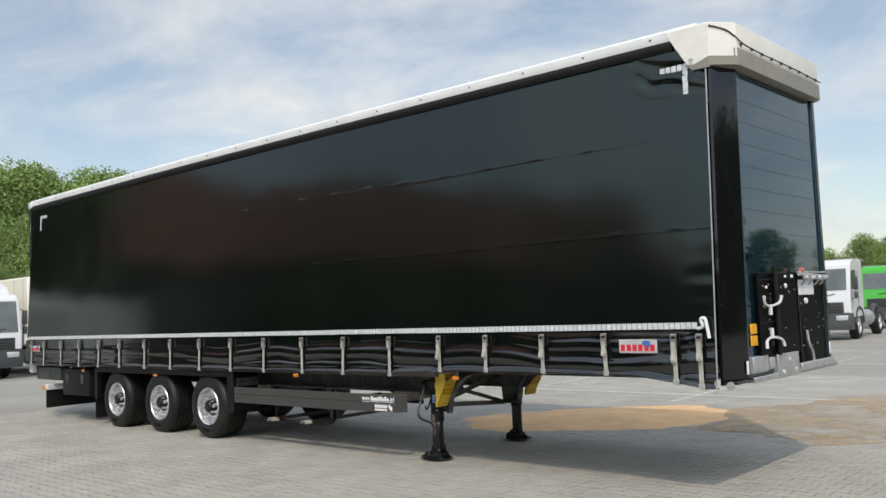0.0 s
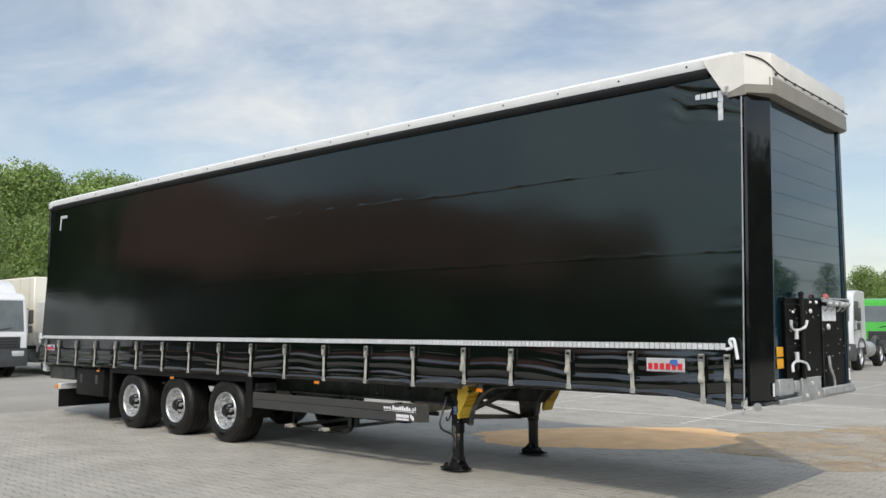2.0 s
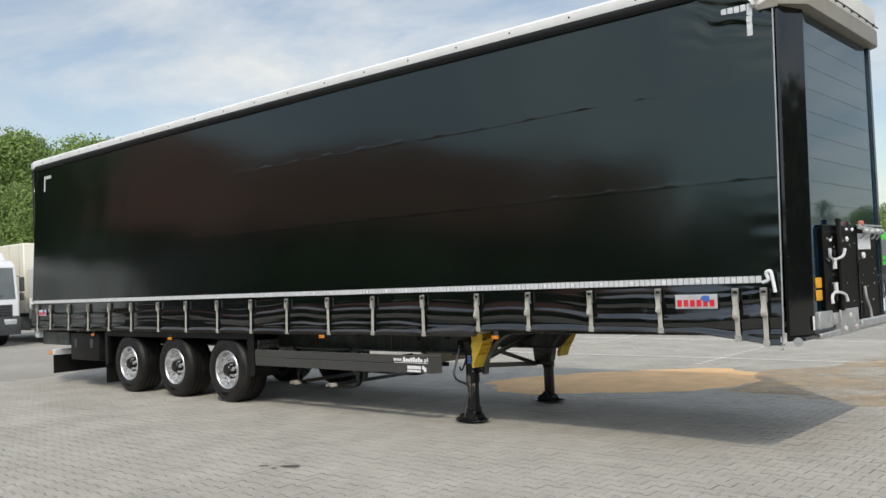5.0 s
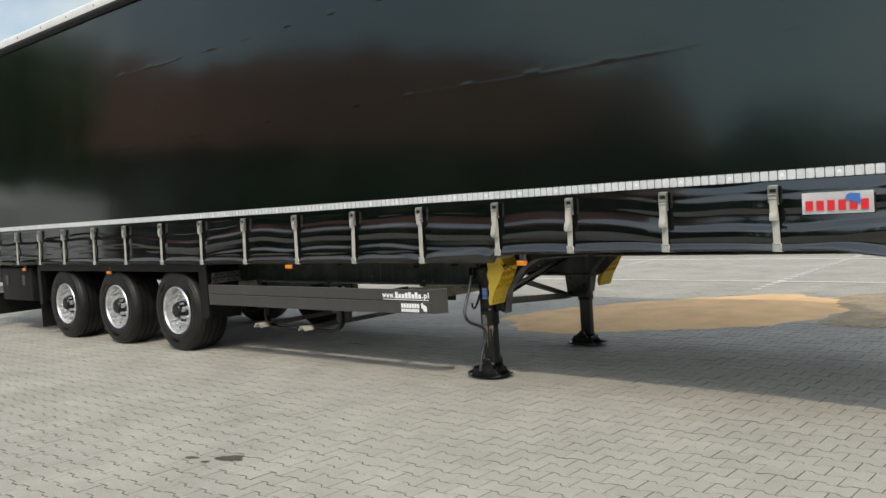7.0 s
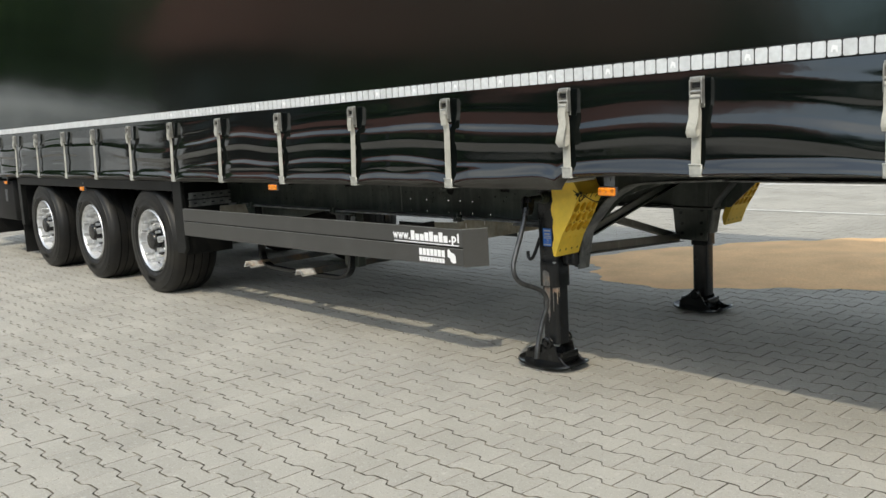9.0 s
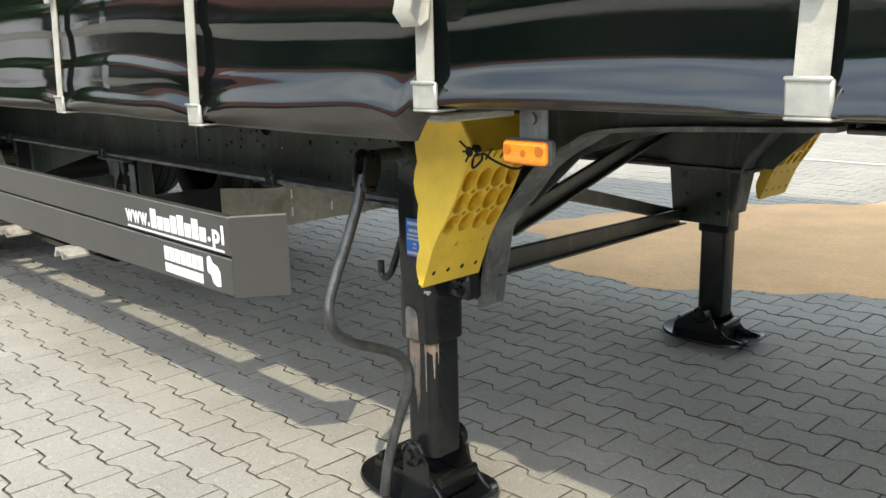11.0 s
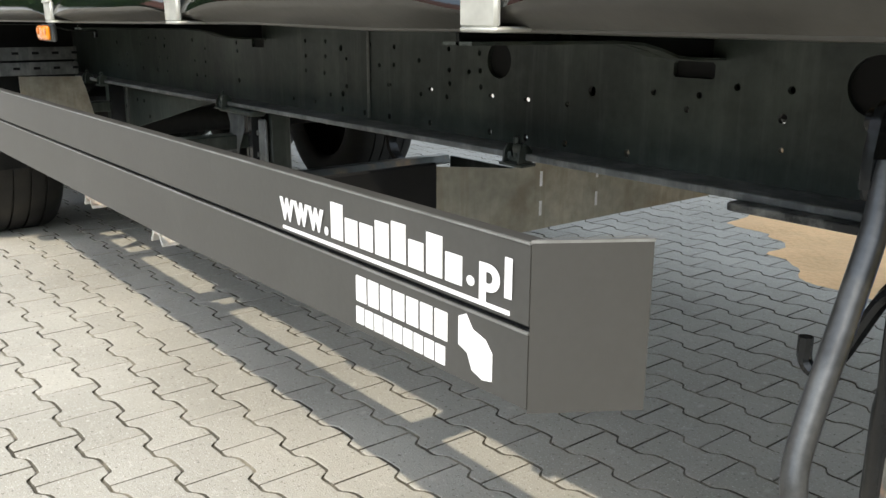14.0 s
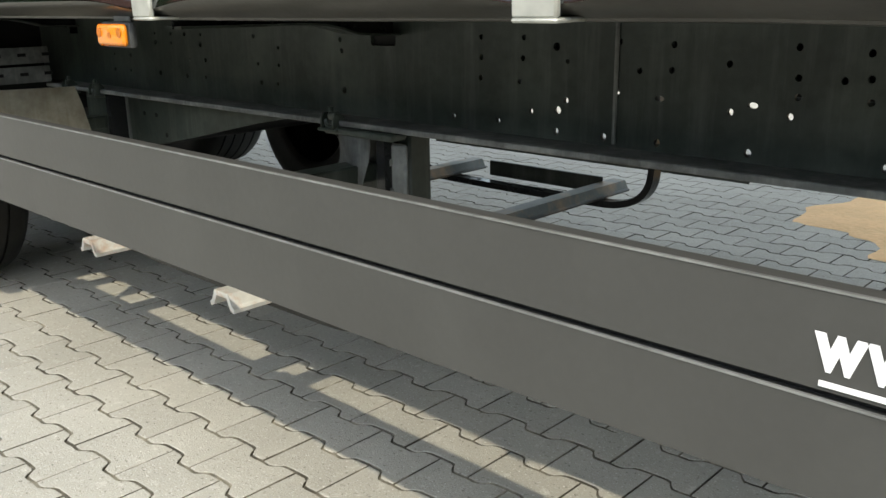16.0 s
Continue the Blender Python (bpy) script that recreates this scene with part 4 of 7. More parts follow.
for x, z in ((-4.283, 0.841), (-4.153, 0.848), (-4.067, 0.849), (-4.003, 0.865), (-4.34, 0.815), (-4.088, 0.826)):
    r = 0.0088 if x < -4.2 and z > 0.83 else 0.0055
    holes.append((x, z, r, r))
for x in (-6.72, -6.62, -6.45, -6.38, -6.30, -6.22, -5.98, -5.90, -5.66, -5.38, -5.08, -3.92):
    for z in (0.782, 0.826, 0.866, 0.890):
        if rnd.random() < 0.58:
            hx = x + rnd.uniform(-0.012, 0.012)
            if all((hx - h[0]) ** 2 + (z - h[1]) ** 2 > (0.016 + max(h[2], h[3])) ** 2 for h in holes):
                r = rnd.choice((0.0045, 0.006, 0.0075))
                holes.append((hx, z, r, r))
WEB = [(-12.9, 0.78), (-12.4, BZ), (-3.50, BZ), (-3.42, 0.745), (-3.28, 0.872), (-3.166, 0.91), (-3.03, 0.94), (-2.6, 0.962), (-0.35, 0.965), (-0.35, 0.985)]
WEB.append((-12.9, 0.985))
for y, side in ((BY, 1), (1.92, -1)):
    bm = B()
    plate_holes(bm, WEB if side > 0 else [(x, z - 0.06 if z < 0.74 else z) for x, z in WEB], holes if side > 0 else holes[:14], y, y + 0.008)
    low = BZ if side > 0 else BZ - 0.06
    beam = part("frame_beam", bm, M_STEEL, trailer, "dusty black steel beam drilled with many holes", smooth=False)
    bm = B()
    box(bm, -12.4, -3.55, y - 0.070, y + 0.078, low - 0.013, low - 0.001, 0.002)
    box(bm, -2.7, -0.35, y - 0.070, y + 0.078, 0.952, 0.960, 0.002)
    part("bottom_flange", bm, M_ARCH, beam, smooth=False)
    bm = B()
    box(bm, -12.9, -0.35, y - 0.070, y + 0.078, 0.986, 1.0)
    part("top_flange", bm, M_STEEL, beam, smooth=False)
# unseen dark cups added behind four web openings to keep them black
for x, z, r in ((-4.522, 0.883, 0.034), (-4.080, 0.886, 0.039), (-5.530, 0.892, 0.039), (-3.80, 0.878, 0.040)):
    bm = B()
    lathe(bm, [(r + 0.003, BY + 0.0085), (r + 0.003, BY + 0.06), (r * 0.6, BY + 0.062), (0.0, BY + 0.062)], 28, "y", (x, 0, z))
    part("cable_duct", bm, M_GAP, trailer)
# an unseen black box added behind the upper holes so they read dark
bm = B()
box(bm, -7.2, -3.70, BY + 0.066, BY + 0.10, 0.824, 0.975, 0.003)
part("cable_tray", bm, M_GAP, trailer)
# welded seam on the near beam
bm = B()
tube(bm, [(-4.97, BY - 0.002, 0.735), (-4.97, BY - 0.002, 0.985)], 0.004, 6)
part("weld_seam", bm, M_ARCH, trailer)

# deep outriggers that carry the floor edge: a plate with a bent bottom flange
OUT_LINE = [(0.048, 0.931), (0.30, 0.929), (0.345, 0.926), (0.385, 0.918), (0.42, 0.908), (0.46, 0.904), (0.533, 0.902)]
for x in (-4.05, -5.50, -6.95, -8.40, -9.85, -11.30):
    bm = B()
    prism(bm, OUT_LINE + [(0.533, 0.985), (0.46, 0.998), (0.048, 0.998)], "x", x - 0.003, x + 0.003)
    rigger = part("outrigger", bm, M_STEEL_CLEAN, trailer, "black pressed floor outrigger", smooth=False)
    bm = B()
    rows = [[bm.verts.new((x + s, y, z + t)) for s, t in ((-0.026, 0.0), (0.026, 0.0), (0.026, 0.004), (-0.026, 0.004))] for y, z in OUT_LINE]
    for a, b in zip(rows, rows[1:]):
        for j in range(4):
            bm.faces.new((a[j], a[(j + 1) % 4], b[(j + 1) % 4], b[j]))
    bm.faces.new(rows[0])
    bm.faces.new(list(reversed(rows[-1])))
    part("outrigger_flange", bm, M_STEEL, rigger, smooth=False)
for x in (-2.60, -1.15):
    bm = B()
    prism(bm, [(0.09, 1.012), (0.53, 0.985), (0.53, 0.962), (0.16, 1.002), (0.09, 1.006)], "x", x - 0.004, x + 0.004)
    part("outrigger", bm, M_STEEL, trailer, smooth=False)
for k in range(20):
    x = -12.45 + 0.60 * k
    bm = B()
    prism(bm, [(1.935, 0.985), (2.35, 1.012), (2.35, 1.006), (2.0, 0.95), (1.935, 0.930)], "x", x - 0.004, x + 0.004)
    part("outrigger", bm, M_STEEL, trailer, smooth=False)
for k in range(31):
    x = -13.2 + 0.42 * k
    bm = B()
    box(bm, x - 0.03, x + 0.03, 0.09, WIDE - 0.10, 1.0, 1.06)
    part("cross_member", bm, M_STEEL, trailer, smooth=False)
# hose clamps hooked over the edge of the flange: two ears, a saddle and a pin
for x in (-4.39, -5.62, -6.71, -6.89):
    bm = B()
    for sgn in (-1, 1):
        prism(bm, [(0.448, 0.712), (0.482, 0.712), (0.480, 0.734), (0.470, 0.744), (0.458, 0.744), (0.450, 0.734)], "x", x + sgn * 0.019 - 0.0025, x + sgn * 0.019 + 0.0025)
    box(bm, x - 0.030, x + 0.030, 0.446, 0.484, 0.706, 0.712, 0.002)
    tube(bm, bend([(x - 0.017, 0.462, 0.728), (x - 0.010, 0.460, 0.717), (x + 0.010, 0.460, 0.717), (x + 0.017, 0.462, 0.728)], 3), 0.006, 6)
    disc(bm, (x, 0.462, 0.738), 0.010, "x", 0.020, 10)
    tube(bm, [(x, 0.462, 0.720), (x, 0.462, 0.757)], 0.006, 8)
    part("flange_clamp", bm, M_STEEL, trailer, "steel pipe clamp")

# hanger post with a cast bracket behind the skirt
bm = B()
box(bm, -5.60, -5.44, 0.515, 0.58, 0.34, 0.715, 0.006)
box(bm, -5.64, -5.43, 0.455, 0.50, 0.700, 0.715, 0.004)
hang = part("skirt_hanger", bm, M_STEEL, trailer)
bm = B()
sheet(bm, 8, 12, lambda u, v: (-5.615 + 0.10 * u - 0.03 * (1 - v) * u, 0.468 + 0.010 * math.sin(9 * v + 6 * u), 0.43 + 0.27 * v))
bmesh.ops.solidify(bm, geom=bm.faces[:], thickness=0.006)
part("torn_sheet", bm, M_ARCH, hang)
bm = B()
box(bm, -5.522, -5.432, 0.496, 0.504, 0.46, 0.69, 0.006)
for z in (0.53, 0.59, 0.65):
    disc(bm, (-5.477, 0.496, z), 0.008, "y", -0.006, 8)
part("hanger_plate", bm, M_ARCH, hang)

# ---- side underrun skirt ----
SX0, SX1 = -6.95, -3.887
bm = B()
for z0, z1 in ((0.646, 0.735), (0.550, 0.636)):
    low = [(SX1 - (SX1 - SX0) * k / 12, z0 - (0.016 if z0 < 0.6 else 0.0) * min(1.0, k / 4)) for k in range(13)]
    rings = [[bm.verts.new((x, y, z)) for y, z in ((0.0, zb), (0.0, z1), (0.030, z1), (0.030, z1 - 0.006), (0.006, z1 - 0.006), (0.006, zb + 0.006), (0.030, zb + 0.006), (0.030, zb))] for x, zb in low]
    for a, b in zip(rings, rings[1:]):
        for j in range(8):
            bm.faces.new((a[j], b[j], b[(j + 1) % 8], a[(j + 1) % 8]))
    bm.faces.new(rings[0])
    bm.faces.new(list(reversed(rings[-1])))
skirt = part("side_skirt", bm, M_SKIRT, trailer, "anthracite aluminium side guard of two boards with white lettering shapes", smooth=False)
for z0, z1 in ((0.652, 0.735), (0.550, 0.636)):
    bm = B()
    box(bm, SX0, SX1, -0.0012, 0.0035, z1, z1 + 0.0022)
    part("board_edge", bm, M_SKIRT_EDGE, skirt)
# black strip paints the dark of the gap between the two boards
bm = B()
box(bm, SX0, SX1, 0.014, 0.03, 0.636, 0.646)
part("board_gap", bm, M_GAP, skirt)
bm = B()
prism(bm, [(SX1 + 0.002, 0.0), (-3.814, 0.108), (-3.818, 0.111), (SX1 + 0.002, 0.006)], "z", 0.546, 0.737)
part("skirt_end_plate", bm, M_SKIRT, skirt)
bm = B()
prism(bm, [(SX1 + 0.001, -0.001), (-3.813, 0.108), (-3.822, 0.114), (SX1 + 0.001, 0.009)], "z", 0.737, 0.740)
part("end_plate_edge", bm, M_SKIRT_EDGE, skirt)
bm = B()
box(bm, SX0 - 0.004, SX0, 0.0, 0.03, 0.55, 0.735)
part("skirt_end_plate", bm, M_SKIRT, skirt)
for x in (-5.57, -6.80):
    bm = B()
    box(bm, x - 0.03, x + 0.03, 0.03, 0.50, 0.60, 0.64, 0.004)
    box(bm, x - 0.03, x + 0.03, 0.03, 0.06, 0.55, 0.72, 0.004)
    part("skirt_bracket", bm, M_STEEL, skirt, smooth=False)

def word(text, x0, z0, width, height, parent, mat):
    """Real letters, cut flat into the board's face."""
    cu = bpy.data.curves.new("word", "FONT")
    cu.body, cu.size, cu.offset, cu.space_character = text, 1.0, 0.040, 1.16
    tmp = bpy.data.objects.new("word", cu)
    scene.collection.objects.link(tmp)
    me = bpy.data.meshes.new_from_object(tmp.evaluated_get(bpy.context.evaluated_depsgraph_get()))
    bpy.data.objects.remove(tmp)
    co = np.array([v.co for v in me.vertices])
    lo, hi = co.min(0), co.max(0)
    for v in me.vertices:
        v.co = (x0 + (v.co.x - lo[0]) / (hi[0] - lo[0]) * width, -0.0016, z0 + (v.co.y - lo[1]) / (hi[1] - lo[1]) * height)
    me.materials.append(mat)
    ob = new("lettering", me)
    ob.parent = parent
    return ob


def name_blocks(x0, x1, z0, heights, parent):
    """A name as a row of plain upright blocks."""
    w = (x1 - x0) / len(heights)
    for k, (h, low) in enumerate(heights):
        bm = B()
        box(bm, x0 + w * (k + 0.09), x0 + w * (k + 0.91), -0.0022, -0.0008, z0 - low, z0 + h, 0.0)
        part("name_block", bm, M_LETTER, parent, smooth=False)


word("www.", -4.433, 0.664, 0.142, 0.035, skirt, M_LETTER)
name_blocks(-4.286, -3.993, 0.664, [(0.051, 0), (0.035, 0), (0.035, 0), (0.045, 0), (0.051, 0), (0.035, 0), (0.051, 0), (0.035, 0)], skirt)
word(".pl", -3.988, 0.655, 0.076, 0.060, skirt, M_LETTER)
bm = B()
box(bm, -4.425, -3.915, -0.0022, -0.0008, 0.6505, 0.6555)
part("underline", bm, M_LETTER, skirt, smooth=False)
name_blocks(-4.224, -4.02, 0.588, [(0.036, 0)] * 7, skirt)
name_blocks(-4.224, -4.025, 0.556, [(0.024, 0)] * 9, skirt)
bm = B()
prism(bm, [(-4.001, 0.592), (-4.001, 0.627), (-3.988, 0.633), (-3.976, 0.617), (-3.954, 0.611), (-3.942, 0.597), (-3.942, 0.564), (-3.958, 0.561), (-3.976, 0.567), (-3.985, 0.586)], "y", -0.0022, -0.0008)
part("white_mark", bm, M_LETTER, skirt)
for ob in (skirt,):
    ob.matrix_basis = pose(0, 0.015, 0)

# galvanised cross sheet behind the skirt, bolted to a black arm
SHX = -4.395
bm = B()
prism(bm, [(0.28, 0.582), (0.28, 0.722), (0.46, 0.700), (0.60, 0.712), (1.30, 0.705), (1.75, 0.705), (1.75, 0.582)], "x", SHX - 0.004, SHX)
galv = part("galvanised_sheet", bm, M_GALV, trailer, "stained galvanised cross sheet with slots", smooth=False)
bm = B()
box(bm, SHX - 0.056, SHX, 0.28, 1.75, 0.578, 0.582)
part("sheet_fold", bm, M_GALV, galv, smooth=False)
# white strips stand for the bright yard seen through the slots
for y in (0.531, 0.684):
    for z in (0.618, 0.674):
        bm = B()
        box(bm, SHX + 0.0002, SHX + 0.0012, y - 0.003, y + 0.003, z - 0.014, z + 0.014)
        part("sheet_slot", bm, M_LETTER, galv)
bm = B()
box(bm, SHX - 0.008, SHX + 0.004, 0.045, 0.285, 0.575, 0.728, 0.003)
box(bm, SHX - 0.11, SHX + 0.004, 0.045, 0.285, 0.575, 0.581)
part("sheet_arm", bm, M_RUBBER, galv, smooth=False)
bm = B()
box(bm, -3.945, -3.70, 0.445, 0.540, 0.7045, 0.7165, 0.002)
part("flange_end_block", bm, M_WORN, trailer, "chipped black end plate with bare grey patches")
bm = B()
prism(bm, [(0.15, 0.56), (0.15, 0.756), (0.36, 0.750), (0.375, 0.70), (0.405, 0.56)], "x", -6.62, -6.614)
part("galvanised_side_plate", bm, M_GALV, trailer, "stained galvanised cross plate with a ragged edge", smooth=False)
bm = B()
prism(bm, [(-7.0, 0.716), (-5.80, 0.716), (-6.05, 0.672), (-6.33, 0.612), (-6.64, 0.55), (-6.9, 0.50), (-7.0, 0.50)], "y", 0.562, 0.572)
susp = part("suspension_bracket", bm, M_STEEL, trailer, "dusty black hanger plate of the suspension", smooth=False)
for x, z in ((-6.62, 0.655), (-6.55, 0.655), (-6.50, 0.60), (-6.75, 0.62)):
    bm = B()
    disc(bm, (x, 0.562, z), 0.007, "y", -0.0015, 10)
    part("bracket_hole", bm, M_GAP, susp)
bm = B()
tube(bm, [(-6.70, 0.55, 0.56), (-6.70, 0.55, 0.712)], 0.004, 6)
part("bracket_weld", bm, M_ARCH, susp)
# slotted rails across the frame before the first wheel
for z in (0.734, 0.793):
    bm = B()
    prism(bm, [(-7.030, z), (-7.030, z + 0.050), (-7.040, z + 0.050), (-7.040, z + 0.008), (-7.060, z + 0.008), (-7.060, z)], "y", 0.115, 0.470)
    rail = part("slotted_rail", bm, M_ARCH, trailer, "dusty grey slotted cross rail", smooth=False)
    for k in range(5):
        bm = B()
        box(bm, -7.0305, -7.0285, 0.15 + 0.075 * k, 0.175 + 0.075 * k, z + 0.022, z + 0.032)
        part("rail_slot", bm, M_GAP, rail)

# ---- spare wheel cradle ----
for y, dx in ((0.50, 0.0), (1.90, -0.18)):
    bm = B()
    line = bend([(-6.67, y, 0.716), (-6.67, y, 0.45), (-6.655, y, 0.325), (-6.57, y, 0.262), (-6.4, y, 0.250), (-5.78, y, 0.250), (-5.60, y, 0.264), (-5.51, y, 0.325), (-5.49, y, 0.45), (-5.485, y, 0.716)], 5)
    prev = None
    for i, p in enumerate(line):
        d = (line[min(i + 1, len(line) - 1)] - line[max(i - 1, 0)]).normalized()
        nrm = Vector((d.z, 0, -d.x))
        ring = [bm.verts.new((p.x + dx + nrm.x * a, y + b, p.z + nrm.z * a)) for a, b in ((-0.012, -0.024), (0.012, -0.024), (0.012, 0.024), (-0.012, 0.024))]
        if prev:
            for k in range(4):
                bm.faces.new((prev[k], prev[(k + 1) % 4], ring[(k + 1) % 4], ring[k]))
        else:
            bm.faces.new(ring)
        prev = ring
    bm.faces.new(prev)
    hoop = part("cradle_hoop", bm, M_STEEL_CLEAN, trailer, "bent black flat-bar hoop", angle=30)
    for k in range(5):
        bm = B()
        disc(bm, (-6.45 + dx + 0.16 * k, y, 0.2625), 0.008, "z", 0.0012, 10)
        part("hoop_hole", bm, M_GAP, hoop)
for x in (-5.925, -6.635):
    bm = B()
    prism(bm, [(x - 0.047, 0.264), (x - 0.036, 0.268), (x - 0.022, 0.296), (x + 0.022, 0.296), (x + 0.036, 0.268), (x + 0.047, 0.264), (x + 0.049, 0.270), (x + 0.040, 0.275), (x + 0.027, 0.303), (x - 0.027, 0.303), (x - 0.040, 0.275), (x - 0.049, 0.270)], "y", 0.35, 2.08)
    chan = part("cradle_channel", bm, M_ALU, trailer, "weathered grey hat channel, coloured darker as its shaded length", smooth=False)
    bm = B()
    prism(bm, [(x - 0.049, 0.261), (x - 0.035, 0.266), (x - 0.021, 0.293), (x + 0.021, 0.293), (x + 0.035, 0.266), (x + 0.049, 0.261), (x + 0.052, 0.272), (x + 0.042, 0.278), (x + 0.029, 0.306), (x - 0.029, 0.306), (x - 0.042, 0.278), (x - 0.052, 0.272)], "y", 0.345, 0.46)
    part("channel_end", bm, M_ALU_END, chan, "rust-stained end, painted paler as the lit part", smooth=False)
bm = B()
box(bm, -6.5, -5.95, 2.0, 2.012, 0.258, 0.32, 0.003)
box(bm, -6.85, -5.4, 2.04, 2.052, 0.36, 0.42, 0.003)
part("cradle_flat", bm, M_STEEL, trailer, smooth=False)

# ---- wheels ----
def wheel(x, near):
    """A wide single wheel on a polished rim with ten nuts and a black hub."""
    s = 1 if near else -1
    y0 = 0.055 if near else WIDE - 0.07
    w = empty("wheel", "", "")
    w.parent = trailer
    w.matrix_world = pose(x, y0, 0.440)
    R, W = 0.450, 0.40
    prof = [(0.262, 0.030), (0.275, 0.012), (0.290, 0.005), (0.296, 0.0015), (0.304, 0.0015), (0.308, 0.004), (0.340, 0.001), (0.362, 0.001), (0.366, 0.004), (0.385, 0.006), (0.404, 0.011), (0.408, 0.018), (0.412, 0.016), (0.432, 0.030), (0.444, 0.052)]
    for g in (0.10, 0.165, 0.235, 0.30):
        prof += [(R - 0.001, g - 0.005), (R - 0.012, g - 0.004), (R - 0.012, g + 0.004), (R - 0.001, g + 0.005)]
    prof += [(0.444, W - 0.052), (0.432, W - 0.03), (0.412, W - 0.016), (0.385, W - 0.006), (0.345, W), (0.300, W - 0.004), (0.275, W - 0.012), (0.262, W - 0.03)]
    bm = B()
    lathe(bm, [(r, d * s) for r, d in prof], 56)
    for v in bm.verts:
        if v.co.z < -0.440:
            v.co.z = -0.440
    tyre = part("tyre", bm, M_TYRE, w, "dusty black wide tyre")
    for k in range(3):
        bm = B()
        a0 = 2.2 + 2.2 * k
        n = 8
        for r0, r1, dd in ((0.318, 0.345, -0.0012),):
            vs = [[bm.verts.new((r * math.cos(a0 + 0.42 * i / n), (0.0015 + dd) * s - 0.0008 * s, r * math.sin(a0 + 0.42 * i / n))) for r in (r0, r1)] for i in range(n + 1)]
            for i in range(0, n, 2):
                bm.faces.new((vs[i][0], vs[i][1], vs[i + 1][1], vs[i + 1][0]))
        bmesh.ops.solidify(bm, geom=bm.faces[:], thickness=0.002)
        part("sidewall_print", bm, M_DKGREY if k else M_STRAP, tyre, smooth=False)
    bm = B()
    lathe(bm, [(r, d * s) for r, d in [(0.262, 0.024), (0.258, 0.012), (0.252, 0.008), (0.244, 0.014), (0.238, 0.030), (0.234, 0.085), (0.228, 0.100), (0.220, 0.104), (0.210, 0.090), (0.196, 0.076), (0.175, 0.070), (0.142, 0.072), (0.130, 0.080), (0.126, 0.11)]], 48)
    rim = part("rim", bm, M_RIM, w, "polished silver steel rim")
    for k in range(10):
        a = 2 * math.pi * (k + 0.3) / 10
        bm = B()
        disc(bm, (0.168 * math.cos(a), 0.072 * s, 0.168 * math.sin(a)), 0.0215, "y", -0.030 * s, 6)
        disc(bm, (0.168 * math.cos(a), 0.044 * s, 0.168 * math.sin(a)), 0.015, "y", -0.052 * s, 10)
        part("wheel_nut", bm, M_RIM, rim)
        bm = B()
        a += math.pi / 10
        disc(bm, (0.218 * math.cos(a), 0.094 * s, 0.218 * math.sin(a)), 0.015, "y", 0.004 * s, 10)
        part("vent_hole", bm, M_GAP, rim)
    bm = B()
    lathe(bm, [(r, d * s) for r, d in [(0.124, 0.11), (0.122, 0.068), (0.110, 0.058), (0.082, 0.055), (0.076, 0.012), (0.066, 0.002), (0.03, -0.002), (0.0, -0.002)]], 28)
    hub = part("hub", bm, M_FOOT, w, "black axle hub")
    for k in range(8):
        a = 2 * math.pi * k / 8
        bm = B()
        disc(bm, (0.100 * math.cos(a), 0.062 * s, 0.100 * math.sin(a)), 0.014, "y", -0.040 * s, 8)
        part("hub_bolt", bm, M_RIM, hub)


for x in (-7.68, -8.98, -10.285):
    wheel(x, True)
    wheel(x, False)
    bm = B()
    tube(bm, [(x, 0.3, 0.437), (x, 2.15, 0.437)], 0.065, 12)
    part("axle", bm, M_CHASSIS, trailer)
    bm = B()
    lathe(bm, [(0.10, 0.5), (0.14, 0.55), (0.14, 0.62), (0.10, 0.66)], 14, "z", (x + 0.35, 0.72, 0.0))
    part("air_spring", bm, M_RUBBER, trailer)
    bm = B()
    lathe(bm, [(0.10, 0.5), (0.14, 0.55), (0.14, 0.62), (0.10, 0.66)], 14, "z", (x + 0.35, 1.72, 0.0))
    part("air_spring", bm, M_RUBBER, trailer)

# mudguard frame
bm = B()
box(bm, -10.90, -7.16, 0.045, 0.10, 0.862, 0.942, 0.005)
box(bm, -10.90, -7.04, 0.06, 0.50, 0.942, 0.955)
guard = part("mudguard_frame", bm, M_GUARD, trailer, "black square-tube frame over the wheels", smooth=False)
bm = B()
prism(bm, [(-7.165, 0.94), (-7.02, 0.94), (-7.02, 0.42), (-7.05, 0.38), (-7.165, 0.38)], "y", 0.045, 0.075, 0.004)
part("front_guard_plate", bm, M_GUARD, guard, smooth=False)
bm = B()
prism(bm, [(0.077, 0.36), (0.077, 0.935), (0.47, 0.935), (0.47, 0.36)], "x", -7.075, -7.065, 0.002)
part("front_mud_plate", bm, M_GUARD, guard, smooth=False)
bm = B()
box(bm, -10.98, -10.89, 0.045, 0.10, 0.42, 0.93, 0.004)
part("rear_guard_plate", bm, M_GUARD, guard, smooth=False)
bm = B()
box(bm, -10.97, -10.955, 0.05, 0.46, 0.11, 0.45)
part("mud_flap", bm, M_RUBBER, guard)


